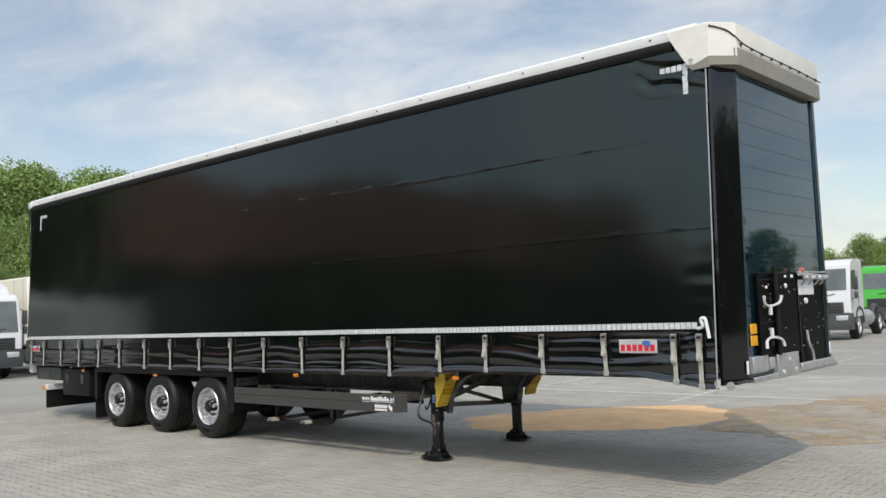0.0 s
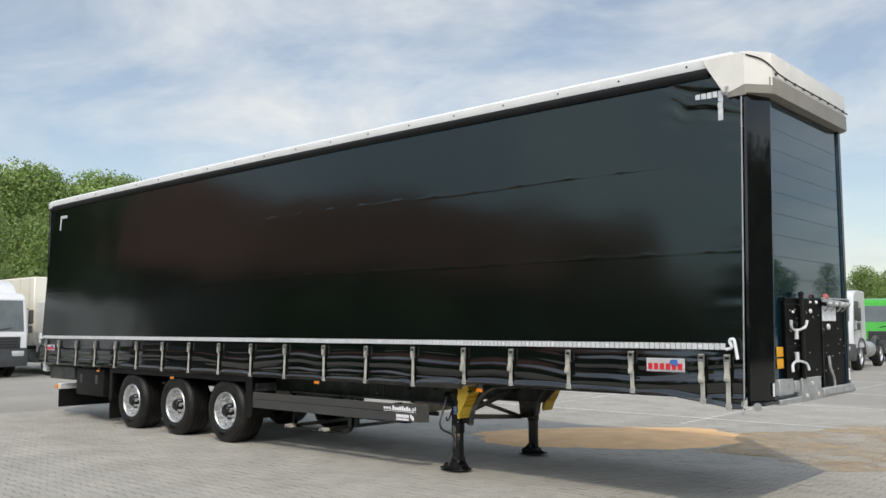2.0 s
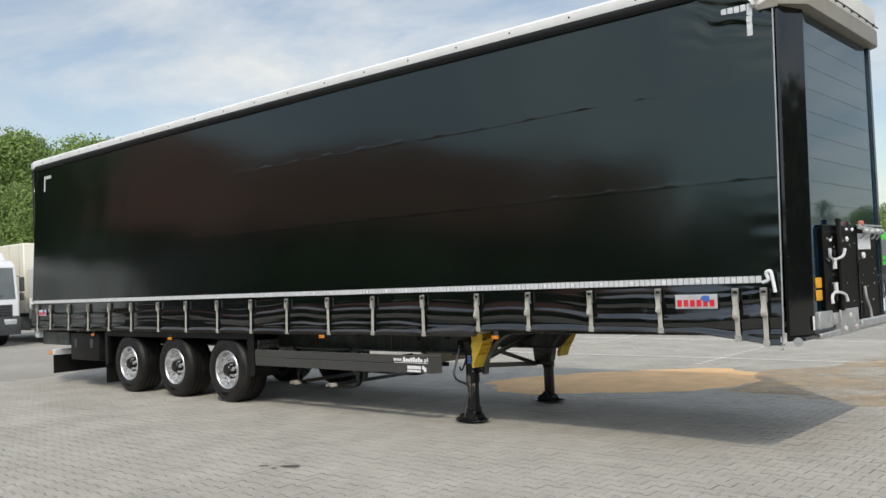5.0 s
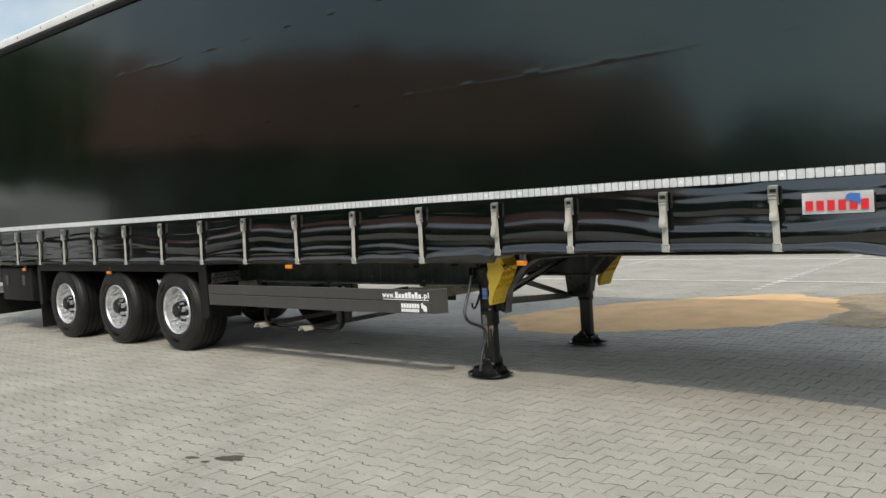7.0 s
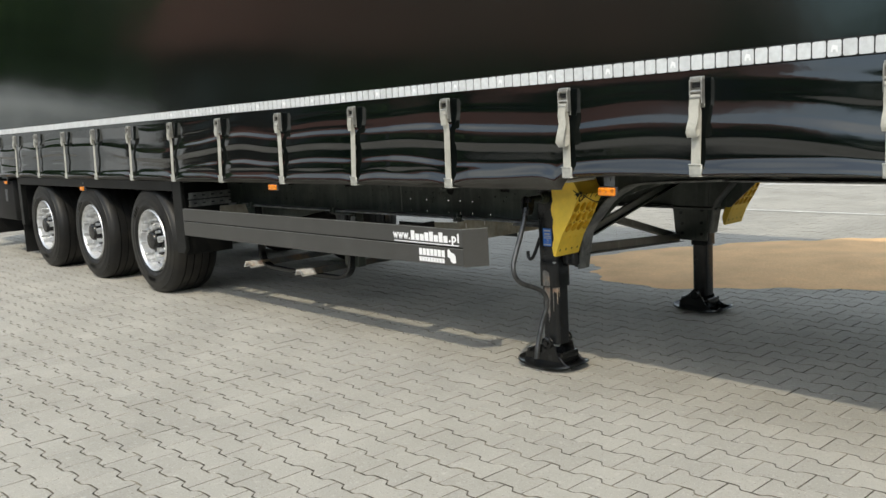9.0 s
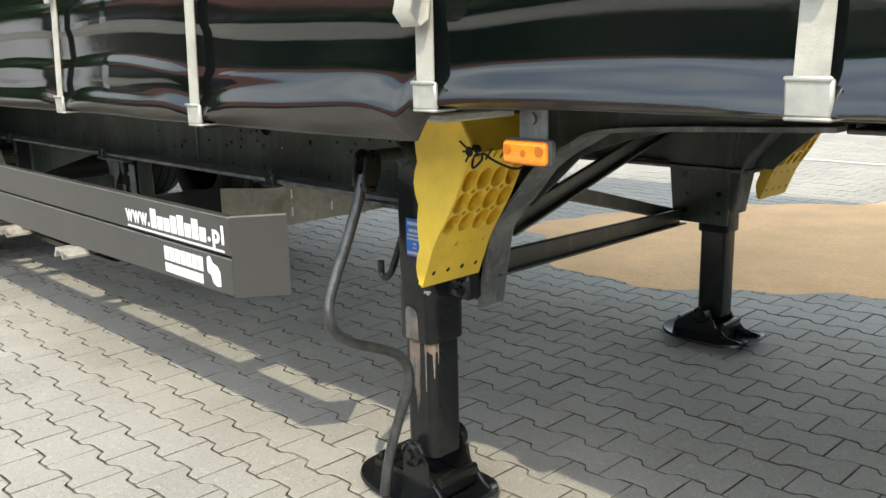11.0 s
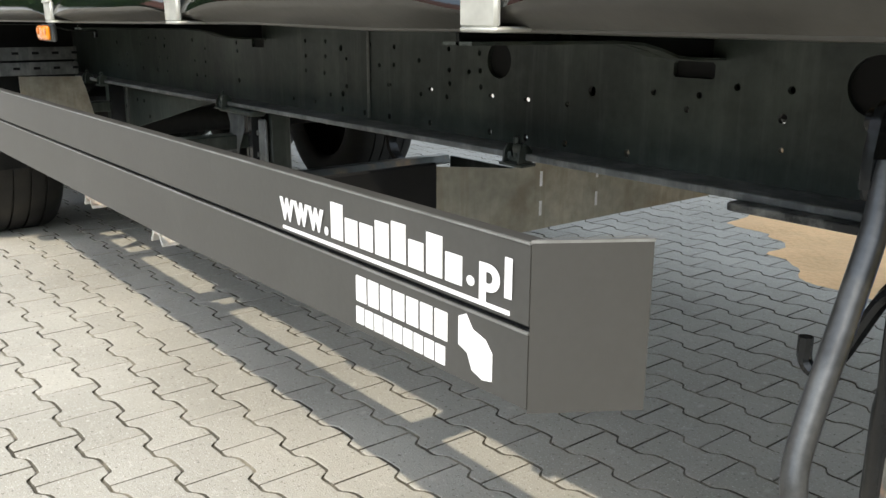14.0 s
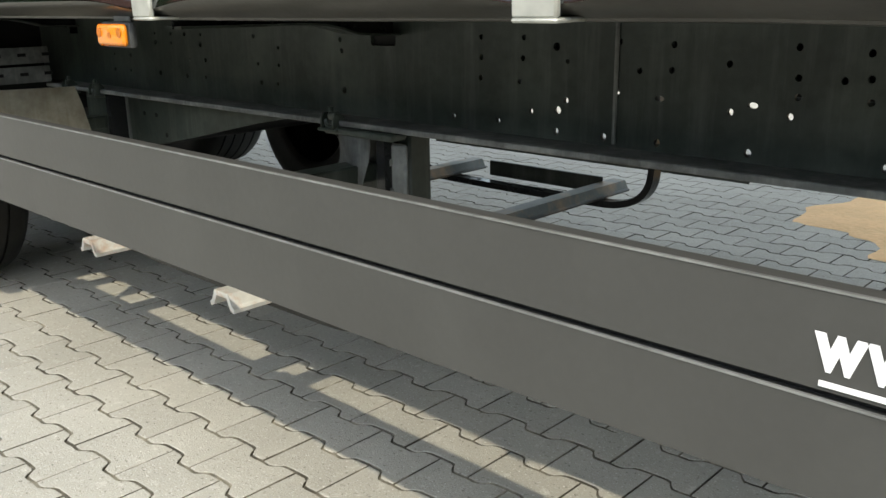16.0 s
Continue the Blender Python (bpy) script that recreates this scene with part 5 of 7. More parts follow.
def marker_lamp(x, y, z, w=0.105, h=0.042, bracket=True):
    bm = B()
    box(bm, x - w / 2, x + w / 2, y - 0.008, y + 0.006, z - h / 2, z + h / 2, 0.006, 2)
    lamp = part("marker_lamp_base", bm, M_DKGREY, trailer, "orange side marker lamp")
    bm = B()
    box(bm, x - w / 2 + 0.004, x + w / 2 - 0.004, y - 0.018, y - 0.007, z - h / 2 + 0.003, z + h / 2 - 0.003, 0.007, 3)
    part("marker_lens", bm, M_ORANGE, lamp)
    for s in (-1, 1):
        bm = B()
        disc(bm, (x + s * w * 0.33, y - 0.0178, z + 0.004), h * 0.19, "y", -0.0014, 12)
        part("lens_screw", bm, M_ORANGE_DK, lamp)
    bm = B()
    disc(bm, (x, y - 0.0178, z), h * 0.13, "y", -0.001, 14)
    part("lens_eye", bm, M_ORANGE_DK, lamp)
    if bracket:
        bm = B()
        box(bm, x - 0.028, x + 0.028, y + 0.006, y + 0.009, z, z + 0.075, 0.002)
        disc(bm, (x, y + 0.006, z + 0.05), 0.009, "y", -0.006, 8)
        part("lamp_bracket", bm, M_ARCH, lamp)


marker_lamp(-2.998, 0.03, 0.945, 0.095, 0.042)
marker_lamp(-5.61, 0.010, 0.922)
marker_lamp(-9.02, 0.040, 0.850)
marker_lamp(-11.35, 0.040, 0.880)

# tail: tool box, bumper and flaps
bm = B()
box(bm, -12.20, -11.22, 0.06, 0.62, 0.45, 0.90, 0.02, 2)
tb = part("tool_box", bm, M_RUBBER, trailer, "black plastic tool box with two latches")
for x in (-12.0, -11.45):
    bm = B()
    box(bm, x - 0.04, x + 0.04, 0.048, 0.062, 0.66, 0.80, 0.006)
    part("box_latch", bm, M_DKGREY, tb)
bm = B()
box(bm, -13.02, -12.90, 0.10, 2.34, 0.50, 0.60, 0.01)
bump = part("rear_bumper", bm, M_WHITE_PAINT, trailer, "pale rear underrun bar")
bm = B()
box(bm, -13.03, -12.98, 0.06, 0.10, 0.51, 0.58, 0.006)
part("bumper_marker", bm, M_ORANGE, bump)
bm = B()
box(bm, -12.96, -12.94, 0.10, 2.34, 0.18, 0.50)
part("spray_flap", bm, M_RUBBER, trailer)
bm = B()
box(bm, -13.4, -12.4, 0.12, 0.30, 0.68, 0.92, 0.02)
part("tail_bracket", bm, M_STEEL, trailer)
bm = B()
box(bm, -13.58, -13.42, 0.06, 0.22, 0.80, 0.93, 0.02)
part("tail_lamp_box", bm, M_WHITE_PAINT, trailer)

# ---- landing legs ----
def octo(w, c):
    """A square with rounded corners, as an outline."""
    h = w / 2 - c
    out = []
    for qx, qy, a0 in ((h, h, 0), (-h, h, 90), (-h, -h, 180), (h, -h, 270)):
        out += [(qx + c * math.cos(radians(a0 + 18 * k)), qy + c * math.sin(radians(a0 + 18 * k))) for k in range(6)]
    return out


def skin(bm, rings):
    """A closed skin through outlines (points, z), all with the same number of points."""
    rows = [[bm.verts.new((x, y, z)) for x, y in pts] for pts, z in rings]
    n = len(rows[0])
    for a, b in zip(rows, rows[1:]):
        for i in range(n):
            bm.faces.new((a[i], a[(i + 1) % n], b[(i + 1) % n], b[i]))
    bm.faces.new(list(reversed(rows[0])))
    bm.faces.new(rows[-1])
    return bm


def leg(cx, cy, near):
    def at(pts):
        return [(cx + x, cy + y) for x, y in pts]
    bm = B()
    prism(bm, at(octo(0.100, 0.022)), "z", 0.128 if near else 0.100, 0.60)
    inner_tube = part("inner_leg", bm, M_STEEL_CLEAN, trailer, "black square landing leg tube" + (" with worn rusty patches" if near else ""), angle=50)
    bm = B()
    skin(bm, [(at(octo(w, c)), z) for w, c, z in ((0.116, 0.026, 0.424), (0.120, 0.028, 0.427), (0.120, 0.028, 0.532), (0.119, 0.027, 0.541), (0.114, 0.023, 0.556), (0.111, 0.018, 0.566), (0.110, 0.015, 0.576), (0.110, 0.012, 0.60), (0.110, 0.012, 0.985))])
    outer = part("outer_leg", bm, M_STEEL_CLEAN, trailer, "black outer landing leg sleeve", angle=50)
    # foot: a rounded pressed plate with upturned ends, two cheeks, a pivot and cross lips
    px, py, a, b = (cx - 0.030, cy, 0.185, 0.126) if near else (cx + 0.010, cy - 0.02, 0.185, 0.126)
    zp = 0.138 if near else 0.114
    bm = B()

    def plate(u, v):
        t, r = 2 * math.pi * u, max(v, 0.02)
        c, s = math.cos(t), math.sin(t)
        ex, ey = math.copysign(abs(c) ** 0.6, c), math.copysign(abs(s) ** 0.6, s)
        return (px + a * r * ex, py + b * r * ey, 0.014 + 0.018 * r ** 6 * abs(ex) ** 3 + 0.004 * r ** 8)
    sheet(bm, 48, 10, plate)
    bmesh.ops.remove_doubles(bm, verts=bm.verts, dist=0.0004)
    bmesh.ops.solidify(bm, geom=bm.faces[:], thickness=0.010)
    foot = part("foot_plate", bm, M_FOOT, trailer, "black pressed steel foot plate with upturned ends", angle=50)
    top = 0.076
    ring = [(cx + 0.034 * math.cos(k), zp + 0.034 * math.sin(k)) for k in (2.9, 2.4, 1.9, 1.4, 0.9, 0.3, -0.3)]
    edge = [(px - 0.132, 0.018), (px - 0.124, top - 0.012), (px - 0.116, top)] + [(cx - 0.038, top)] * (zp > 0.13) + ring
    edge += [(cx + 0.050, top + 0.010), (cx + 0.068, 0.062), (cx + 0.084, 0.044), (cx + 0.102, 0.034), (px + a - 0.030, 0.030), (px + a - 0.032, 0.018)]
    for s in (-1, 1):
        bm = B()
        prism(bm, edge, "y", py + s * 0.070 - 0.005, py + s * 0.070 + 0.005, 0.002)
        part("foot_cheek", bm, M_FOOT, foot)
        bm = B()
        lathe(bm, [(0.031, -0.008 * s), (0.031, 0.010 * s), (0.024, 0.014 * s), (0.021, 0.009 * s), (0.013, 0.009 * s), (0.013, 0.018 * s), (0.0, 0.018 * s)], 18, "y", (cx, py + s * 0.076, zp))
        part("foot_pivot", bm, M_FOOT, foot)
        bm = B()
        tube(bm, bend([(cx + 0.040, py + s * 0.070, zp - 0.012), (cx + 0.054, py + s * 0.070, top - 0.006), (cx + 0.072, py + s * 0.070, 0.068), (cx + 0.098, py + s * 0.070, 0.044), (px + a - 0.032, py + s * 0.069, 0.032)], 4), 0.0055, 6)
        part("cheek_bead", bm, M_FOOT, foot)
    for x, z0, z1 in ((px - 0.112, 0.040, top + 0.004), (cx + 0.078, 0.040, top + 0.006)):
        bm = B()
        box(bm, x - 0.007, x + 0.007, py - 0.064, py + 0.064, z0, z1, 0.004, 2)
        tube(bm, [(x, py - 0.062, z1), (x, py + 0.062, z1)], 0.010, 8)
        part("foot_lip", bm, M_FOOT, foot)
    bm = B()
    box(bm, px - 0.105, cx + 0.070, py - 0.063, py + 0.063, 0.022, 0.050, 0.008, 2)
    part("foot_cushion", bm, M_RUBBER, foot)
    return inner_tube, outer, foot


LX, LY, FY, FX = -3.613, 0.388, 1.95, -3.708
inner_leg, outer_leg, near_foot = leg(LX, LY, True)
leg(FX, FY, False)
# worn metal on the near leg: a scraped window, streaks under it and a bare neck
def arch_patch(x0, x1, z1, y):
    bm = B()
    prism(bm, [(LX + x0, 0.428), (LX + x0, z1 - 0.016), (LX + x0 + 0.004, z1 - 0.004), (LX + x0 + 0.011, z1), (LX + x1 - 0.014, z1 - 0.003), (LX + x1 - 0.004, z1 - 0.010), (LX + x1, z1 - 0.024), (LX + x1 + 0.002, 0.428)], "y", y, y + 0.0008)
    return bm


# black arch behind the scraped window paints the shadow at its edge
part("window_edge", arch_patch(-0.031, 0.016, 0.512, LY - 0.0606), M_GAP, outer_leg)
part("worn_window", arch_patch(-0.0275, 0.0150, 0.5085, LY - 0.0610), M_SCRAPE, outer_leg, "scraped bare metal window with rust")
rs = random.Random(5)
for k in range(10):
    x0 = LX - 0.0275 + 0.0036 * k
    z0 = (0.30, 0.285, 0.29, 0.295, 0.29, 0.27, 0.245, 0.25, 0.255, 0.33)[k] + rs.uniform(-0.006, 0.006)
    bm = B()
    prism(bm, [(x0, 0.4235), (x0 + 0.0037, 0.4235), (x0 + 0.0036, z0 + 0.03), (x0 + 0.0026, z0), (x0 + 0.0006, z0 + 0.012)], "y", LY - 0.0506 - 0.0001 * (k % 2), LY - 0.0498)
    part("worn_streak", bm, M_SCRAPE, inner_leg)


def corner_patch(parent, h, r, a0, a1, z0, z1, mat, name="worn_streak", tip=0.0):
    """A thin patch on the rounded near corner of the leg."""
    bm = B()
    mid = (a0 + a1) / 2
    sheet(bm, 5, 6, lambda u, v: (LX + h + r * math.cos(radians(mid + (a0 + (a1 - a0) * u - mid) * (1 - tip * (1 - v)))), LY - h + r * math.sin(radians(mid + (a0 + (a1 - a0) * u - mid) * (1 - tip * (1 - v)))), z0 + (z1 - z0) * v + 0.004 * math.sin(9 * u + a0) * (1 - v)))
    return part(name, bm, mat, parent)


corner_patch(inner_leg, 0.028, 0.0226, -88, 0, 0.398, 0.4235, M_SCRAPE, "bare_neck")
corner_patch(inner_leg, 0.028, 0.0228, -96, -78, 0.300, 0.4235, M_SCRAPE, tip=0.6)
corner_patch(inner_leg, 0.028, 0.0228, -44, -20, 0.335, 0.4235, M_RUST, tip=0.8)
corner_patch(inner_leg, 0.028, 0.0228, -8, 4, 0.37, 0.4235, M_RUST, tip=0.7)
# pale sliver paints the highlight on the sleeve's rounded neck
corner_patch(outer_leg, 0.0345, 0.0238, -82, -38, 0.547, 0.555, M_ZINC, "bare_scratch")
corner_patch(outer_leg, 0.0345, 0.0240, -40, -28, 0.545, 0.556, M_GAP, "paint_chip")
# maker's label as plain bars on blue
bm = B()
box(bm, LX - 0.020, LX + 0.034, LY - 0.0568, LY - 0.0552, 0.632, 0.721, 0.0004)
lab = part("blue_plate", bm, M_BLUE, outer_leg, "blue printed type plate")
for z0, z1, x0, x1 in ((0.706, 0.714, -0.014, 0.028), (0.690, 0.697, -0.010, 0.024), (0.680, 0.684, -0.016, 0.030), (0.671, 0.675, -0.016, 0.030), (0.660, 0.664, 0.004, 0.014), (0.651, 0.654, 0.004, 0.014), (0.637, 0.643, -0.016, 0.030)):
    bm = B()
    box(bm, LX + x0, LX + x1, LY - 0.0576, LY - 0.0570, z0, z1)
    part("plate_bar", bm, M_STRAP, lab, smooth=False)

# gearbox shaft, knuckle and stowed crank
bm = B()
lathe(bm, [(0.032, LY - 0.054), (0.032, LY - 0.072), (0.026, LY - 0.080), (0.022, LY - 0.092), (0.0, LY - 0.092)], 18, "y", (LX, 0, 0.876))
tube(bm, [(LX, LY - 0.09, 0.876), (LX, 0.235, 0.876)], 0.015, 10)
for k in range(8):
    a = 2 * math.pi * k / 8
    disc(bm, (LX + 0.026 * math.cos(a), LY - 0.072, 0.876 + 0.026 * math.sin(a)), 0.005, "y", -0.008, 6)
gear = part("gear_shaft", bm, M_STEEL, trailer, "greased gear shaft of the landing leg")
bm = B()
for s in (-1, 1):
    yoke = [(0.213 + 0.021 * math.cos(a), 0.872 + 0.021 * math.sin(a)) for a in (math.pi * k / 8 for k in range(9))]
    prism(bm, yoke + [(0.186, 0.84), (0.184, 0.812), (0.218, 0.806), (0.232, 0.84)], "x", LX - 0.005 + s * 0.018 - 0.005, LX - 0.005 + s * 0.018 + 0.005, 0.002)
disc(bm, (LX - 0.038, 0.213, 0.872), 0.011, "x", 0.066, 10)
box(bm, LX - 0.028, LX + 0.018, 0.186, 0.219, 0.800, 0.822, 0.006, 2)
box(bm, LX - 0.016, LX + 0.006, 0.205, 0.245, 0.862, 0.884, 0.004)
part("crank_knuckle", bm, M_STEEL_CLEAN, gear)
bm = B()
tube(bm, bend([(-3.626, 0.205, 0.835), (-3.619, 0.182, 0.78), (-3.619, 0.150, 0.706), (-3.619, 0.096, 0.590), (-3.612, 0.083, 0.545), (-3.606, 0.092, 0.508), (-3.600, 0.130, 0.474), (-3.586, 0.205, 0.442), (-3.579, 0.252, 0.415), (-3.574, 0.272, 0.378), (-3.573, 0.270, 0.335), (-3.584, 0.245, 0.255), (-3.588, 0.215, 0.165), (-3.584, 0.195, 0.085)], 5), 0.0124, 12)
crank = part("crank_handle", bm, M_CRANK, trailer, "bent black crank handle with worn metal")
bm = B()
tube(bm, bend([(-3.672, 0.36, 0.675), (-3.684, 0.36, 0.655), (-3.719, 0.36, 0.581), (-3.745, 0.36, 0.552), (-3.762, 0.36, 0.562), (-3.764, 0.36, 0.592)], 4), 0.009, 8)
part("crank_hook", bm, M_STEEL_CLEAN, trailer)

# braces between the legs
for p, q, r in (((-3.50, 0.47, 0.605), (FX - 0.13, FY - 0.07, 0.47), 0.026), ((-3.56, 0.58, 0.79), (FX - 0.155, FY - 0.07, 0.475), 0.022), ((-3.475, 0.50, 0.695), (FX - 0.12, FY - 0.07, 0.855), 0.022)):
    bm = B()
    a, b = Vector(p), Vector(q)
    d = (b - a)
    m = Matrix.Translation(a) @ d.to_track_quat("Y", "Z").to_matrix().to_4x4()
    box(bm, -r * 0.35, r * 0.35, 0, d.length, -r, r, 0.002, 1, m)
    box(bm, -r * 0.35, r * 1.3, 0, d.length, -r, -r + 0.005, 0.0, 1, m)
    part("leg_brace", bm, M_STEEL, trailer, "black angle-steel brace", smooth=False)
bm = B()
prism(bm, [(FX - 0.15, 0.456), (FX + 0.07, 0.456), (FX + 0.08, 0.66), (FX + 0.10, 0.98), (FX - 0.19, 0.98), (FX - 0.17, 0.66)], "y", FY - 0.072, FY - 0.062, 0.002)
fb = part("leg_mount_plate", bm, M_STEEL, trailer, "bolted black leg mounting plate", smooth=False)
for x, z in ((-0.10, 0.50), (-0.10, 0.56), (-0.11, 0.63), (0.035, 0.50), (0.035, 0.57), (0.04, 0.65)):
    bm = B()
    disc(bm, (FX + x, FY - 0.072, z), 0.010, "y", -0.008, 6)
    part("mount_bolt", bm, M_STEEL_CLEAN, fb)
bm = B()
box(bm, LX - 0.05, LX + 0.08, LY + 0.056, LY + 0.066, 0.60, 0.985, 0.002)
nb = part("leg_mount_plate", bm, M_STEEL, trailer, smooth=False)
bm = B()
box(bm, LX + 0.055, LX + 0.13, LY - 0.005, LY + 0.066, 0.535, 0.605, 0.006)
for z in (0.555, 0.585):
    disc(bm, (LX + 0.10, LY - 0.005, z), 0.014, "y", -0.006, 12)
    disc(bm, (LX + 0.10, LY - 0.011, z), 0.009, "y", -0.010, 6)
part("brace_lug", bm, M_STEEL_CLEAN, nb)


def arch(y0, y1, dx=0.0):
    """A curved gusset from the leg up to the neck of the chassis."""
    line = [p + Vector((dx, 0, 0)) for p in bend([(-3.494, 0, 0.512), (-3.476, 0, 0.61), (-3.458, 0, 0.695), (-3.43, 0, 0.735), (-3.375, 0, 0.795), (-3.318, 0, 0.858), (-3.235, 0, 0.908), (-3.12, 0, 0.945), (-2.70, 0, 0.966)], 6)]
    bm = B()
    prev = None
    for i, p in enumerate(line):
        d = (line[min(i + 1, len(line) - 1)] - line[max(i - 1, 0)]).normalized()
        nrm = Vector((d.z, 0, -d.x))
        ring = [bm.verts.new((p.x + nrm.x * t, y, p.z + nrm.z * t)) for t, y in ((0, y0), (0, y1), (0.009, y1), (0.009, y0))]
        if prev:
            for k in range(4):
                bm.faces.new((prev[k], prev[(k + 1) % 4], ring[(k + 1) % 4], ring[k]))
        else:
            bm.faces.new(ring)
        prev = ring
    bm.faces.new(prev)
    a = part("leg_gusset", bm, M_ARCH, trailer, "dusty grey curved leg gusset")
    bm = B()
    yy = (y0 + y1) / 2
    poly = [(p.x, p.z) for p in line] + [(-2.70 + dx, 0.978), (-3.545 + dx, 0.978), (-3.545 + dx, 0.514)]
    prism(bm, poly, "y", yy - 0.004, yy + 0.004)
    part("gusset_web", bm, M_STEEL, a, smooth=False)


arch(0.425, 0.505)
arch(1.84, 1.93, -0.11)


# yellow crumple guards on the legs
def guard_at(y0, y1, dx, dz, shown):
    tail = [] if shown else [(-3.292 + dx, 0, 0.95 + dz), (-3.270 + dx, 0, 1.00 + dz)]
    line = bend([(-3.474 + dx, 0, 0.601 + dz), (-3.456 + dx, 0, 0.645 + dz), (-3.430 + dx, 0, 0.704 + dz), (-3.376 + dx, 0, 0.790 + dz), (-3.334 + dx, 0, 0.872 + dz), (-3.312 + dx, 0, 0.903 + dz)] + tail, 6)
    total = [0.0]
    for a, b in zip(line, line[1:]):
        total.append(total[-1] + (b - a).length)
    L = total[-1]
    bx = -3.478 + dx

    def on(s):
        s = min(max(s, 0), L)
        for i in range(len(line) - 1):
            if s <= total[i + 1] + 1e-9:
                t = (s - total[i]) / max(1e-9, total[i + 1] - total[i])
                d = (line[i + 1] - line[i]).normalized()
                return line[i].lerp(line[i + 1], t), Vector((d.z, 0, -d.x))
    W = y1 - y0
    hl = []
    for i in range(4):
        yy = W * (0.125 + 0.25 * i)
        hl.append((0.032, yy, 0.0062, 0.0055))
        for j, s in enumerate((0.160, 0.216, 0.272)):
            hl.append((s, yy, 0.0268, 0.0205))
        hl.append((0.100, yy, 0.0068, 0.0055))
        hl.append((0.335, yy, 0.011, 0.0045))
    bm = B()
    edge = [(L * k / 24, 0.0) for k in range(25)] + [(L * k / 24, W) for k in range(24, -1, -1)]
    plate_holes(bm, edge, hl, 0.0, 0.016, 14)
    for v in bm.verts:
        p, nrm = on(v.co.x)
        s, dep, yy = v.co.x, v.co.y, v.co.z
        v.co = Vector((p.x, y0 + yy, p.z)) - nrm * dep
    g = part("crumple_guard", bm, M_YELLOW, trailer, "yellow plastic crumple guard with rows of round cups", smooth=False)
    # each cup is a deep round well with its own floor
    for i in range(4):
        for s0 in (0.160, 0.216, 0.272):
            yc = W * (0.125 + 0.25 * i)
            bm = B()
            rows = []
            for dep, q in ((0.0155, 1.0), (0.030, 0.97), (0.050, 0.92), (0.052, 0.55)):
                row = []
                for k in range(18):
                    t = 2 * math.pi * k / 18
                    p, nrm = on(s0 + 0.0268 * q * math.cos(t))
                    row.append(bm.verts.new(Vector((p.x, y0 + yc + 0.0205 * q * math.sin(t), p.z)) - nrm * dep))
                rows.append(row)
            for ra, rb in zip(rows, rows[1:]):
                for k in range(18):
                    bm.faces.new((ra[k], ra[(k + 1) % 18], rb[(k + 1) % 18], rb[k]))
            bm.faces.new(rows[-1])
            part("cup", bm, M_YELLOW_IN, g)
    # dark yellow discs paint small holes between cups; black bars paint the top slits
    for i in range(3):
        for s0 in (0.188, 0.244):
            p, nrm = on(s0)
            q = Vector((p.x, y0 + W * (0.25 + 0.25 * i), p.z))
            bm = B()
            tube(bm, [q - nrm * 0.010, q + nrm * 0.0006], 0.0055, 8)
            part("drain_hole", bm, M_HOLE_SHADE, g)
        p, nrm = on(0.335)
        d = Vector((-nrm.z, 0, nrm.x))
        q = Vector((p.x, y0 + W * (0.25 + 0.25 * i), p.z))
        bm = B()
        tube(bm, [q - d * 0.014 + nrm * 0.0004, q + nrm * 0.0012, q + d * 0.014 + nrm * 0.0004], 0.0022, 6)
        part("guard_slit", bm, M_GAP, g)
    bm = B()
    ex, ez = line[-1].x, line[-1].z
    sheet(bm, 4, 4, lambda u, v: (ex - 0.040 * v - 0.006 * math.sin(math.pi * v), y0 + (y1 - y0) * u, ez + 0.065 * v))
    bmesh.ops.solidify(bm, geom=bm.faces[:], thickness=0.004)
    part("guard_top", bm, M_YELLOW, g)
    # black discs paint the dark of the lowest holes, shallow dimples above them
    for i in range(4):
        for s, mat, nm, dep in ((0.032, M_GAP, "sunk_bolt", 0.0008), (0.100, M_YELLOW_IN, "dimple", 0.003)):
            p, nrm = on(s)
            bm = B()
            q = Vector((p.x, y0 + W * (0.125 + 0.25 * i), p.z))
            tube(bm, [q - nrm * 0.014, q - nrm * dep], 0.0085, 10)
            part(nm, bm, mat, g)
    # side cheek with a wavy back edge
    back = [(bx - 0.013 * abs(math.sin(math.pi * k / 4.0)) * (1 if k % 8 < 5 else 0.4), 0.599 + dz + 0.366 * k / 16) for k in range(1, 17)]
    cheek = [(p.x, p.z) for p in line] + [(ex - 0.040, ez + 0.065)] + list(reversed(back))
    bm = B()
    prism(bm, cheek, "y", y0 - 0.003, y0 + 0.004)
    part("guard_cheek", bm, M_YELLOW, g)
    bm = B()
    sheet(bm, 6, 16, lambda u, v: (bx - 0.013 * abs(math.sin(4 * math.pi * v)), y0 + 0.004 + (W - 0.008) * u, 0.604 + dz + 0.361 * v))
    part("guard_back", bm, M_YELLOW, g)
    if shown:
        bm = B()
        lathe(bm, [(0.0, 0.0), (0.012, 0.0), (0.014, -0.018), (0.009, -0.025), (0.0, -0.025)], 14, "y", (-3.325, y0 + 0.02, 0.905))
        tube(bm, bend([(-3.325, y0 + 0.01, 0.90), (-3.31, y0 - 0.01, 0.875), (-3.295, y0 + 0.0, 0.89), (-3.30, y0 + 0.01, 0.902), (-3.285, y0 + 0.03, 0.885), (-3.28, y0 + 0.09, 0.865), (-3.275, y0 + 0.15, 0.885)], 5), 0.0026, 6)
        for k in range(3):
            tube(bm, [(-3.325, y0 + 0.0, 0.905), (-3.345 + 0.008 * k, y0 - 0.01, 0.925 - 0.02 * k)], 0.002, 5)
        part("cable_plug", bm, M_RUBBER, g, "black cable plug")
    return g


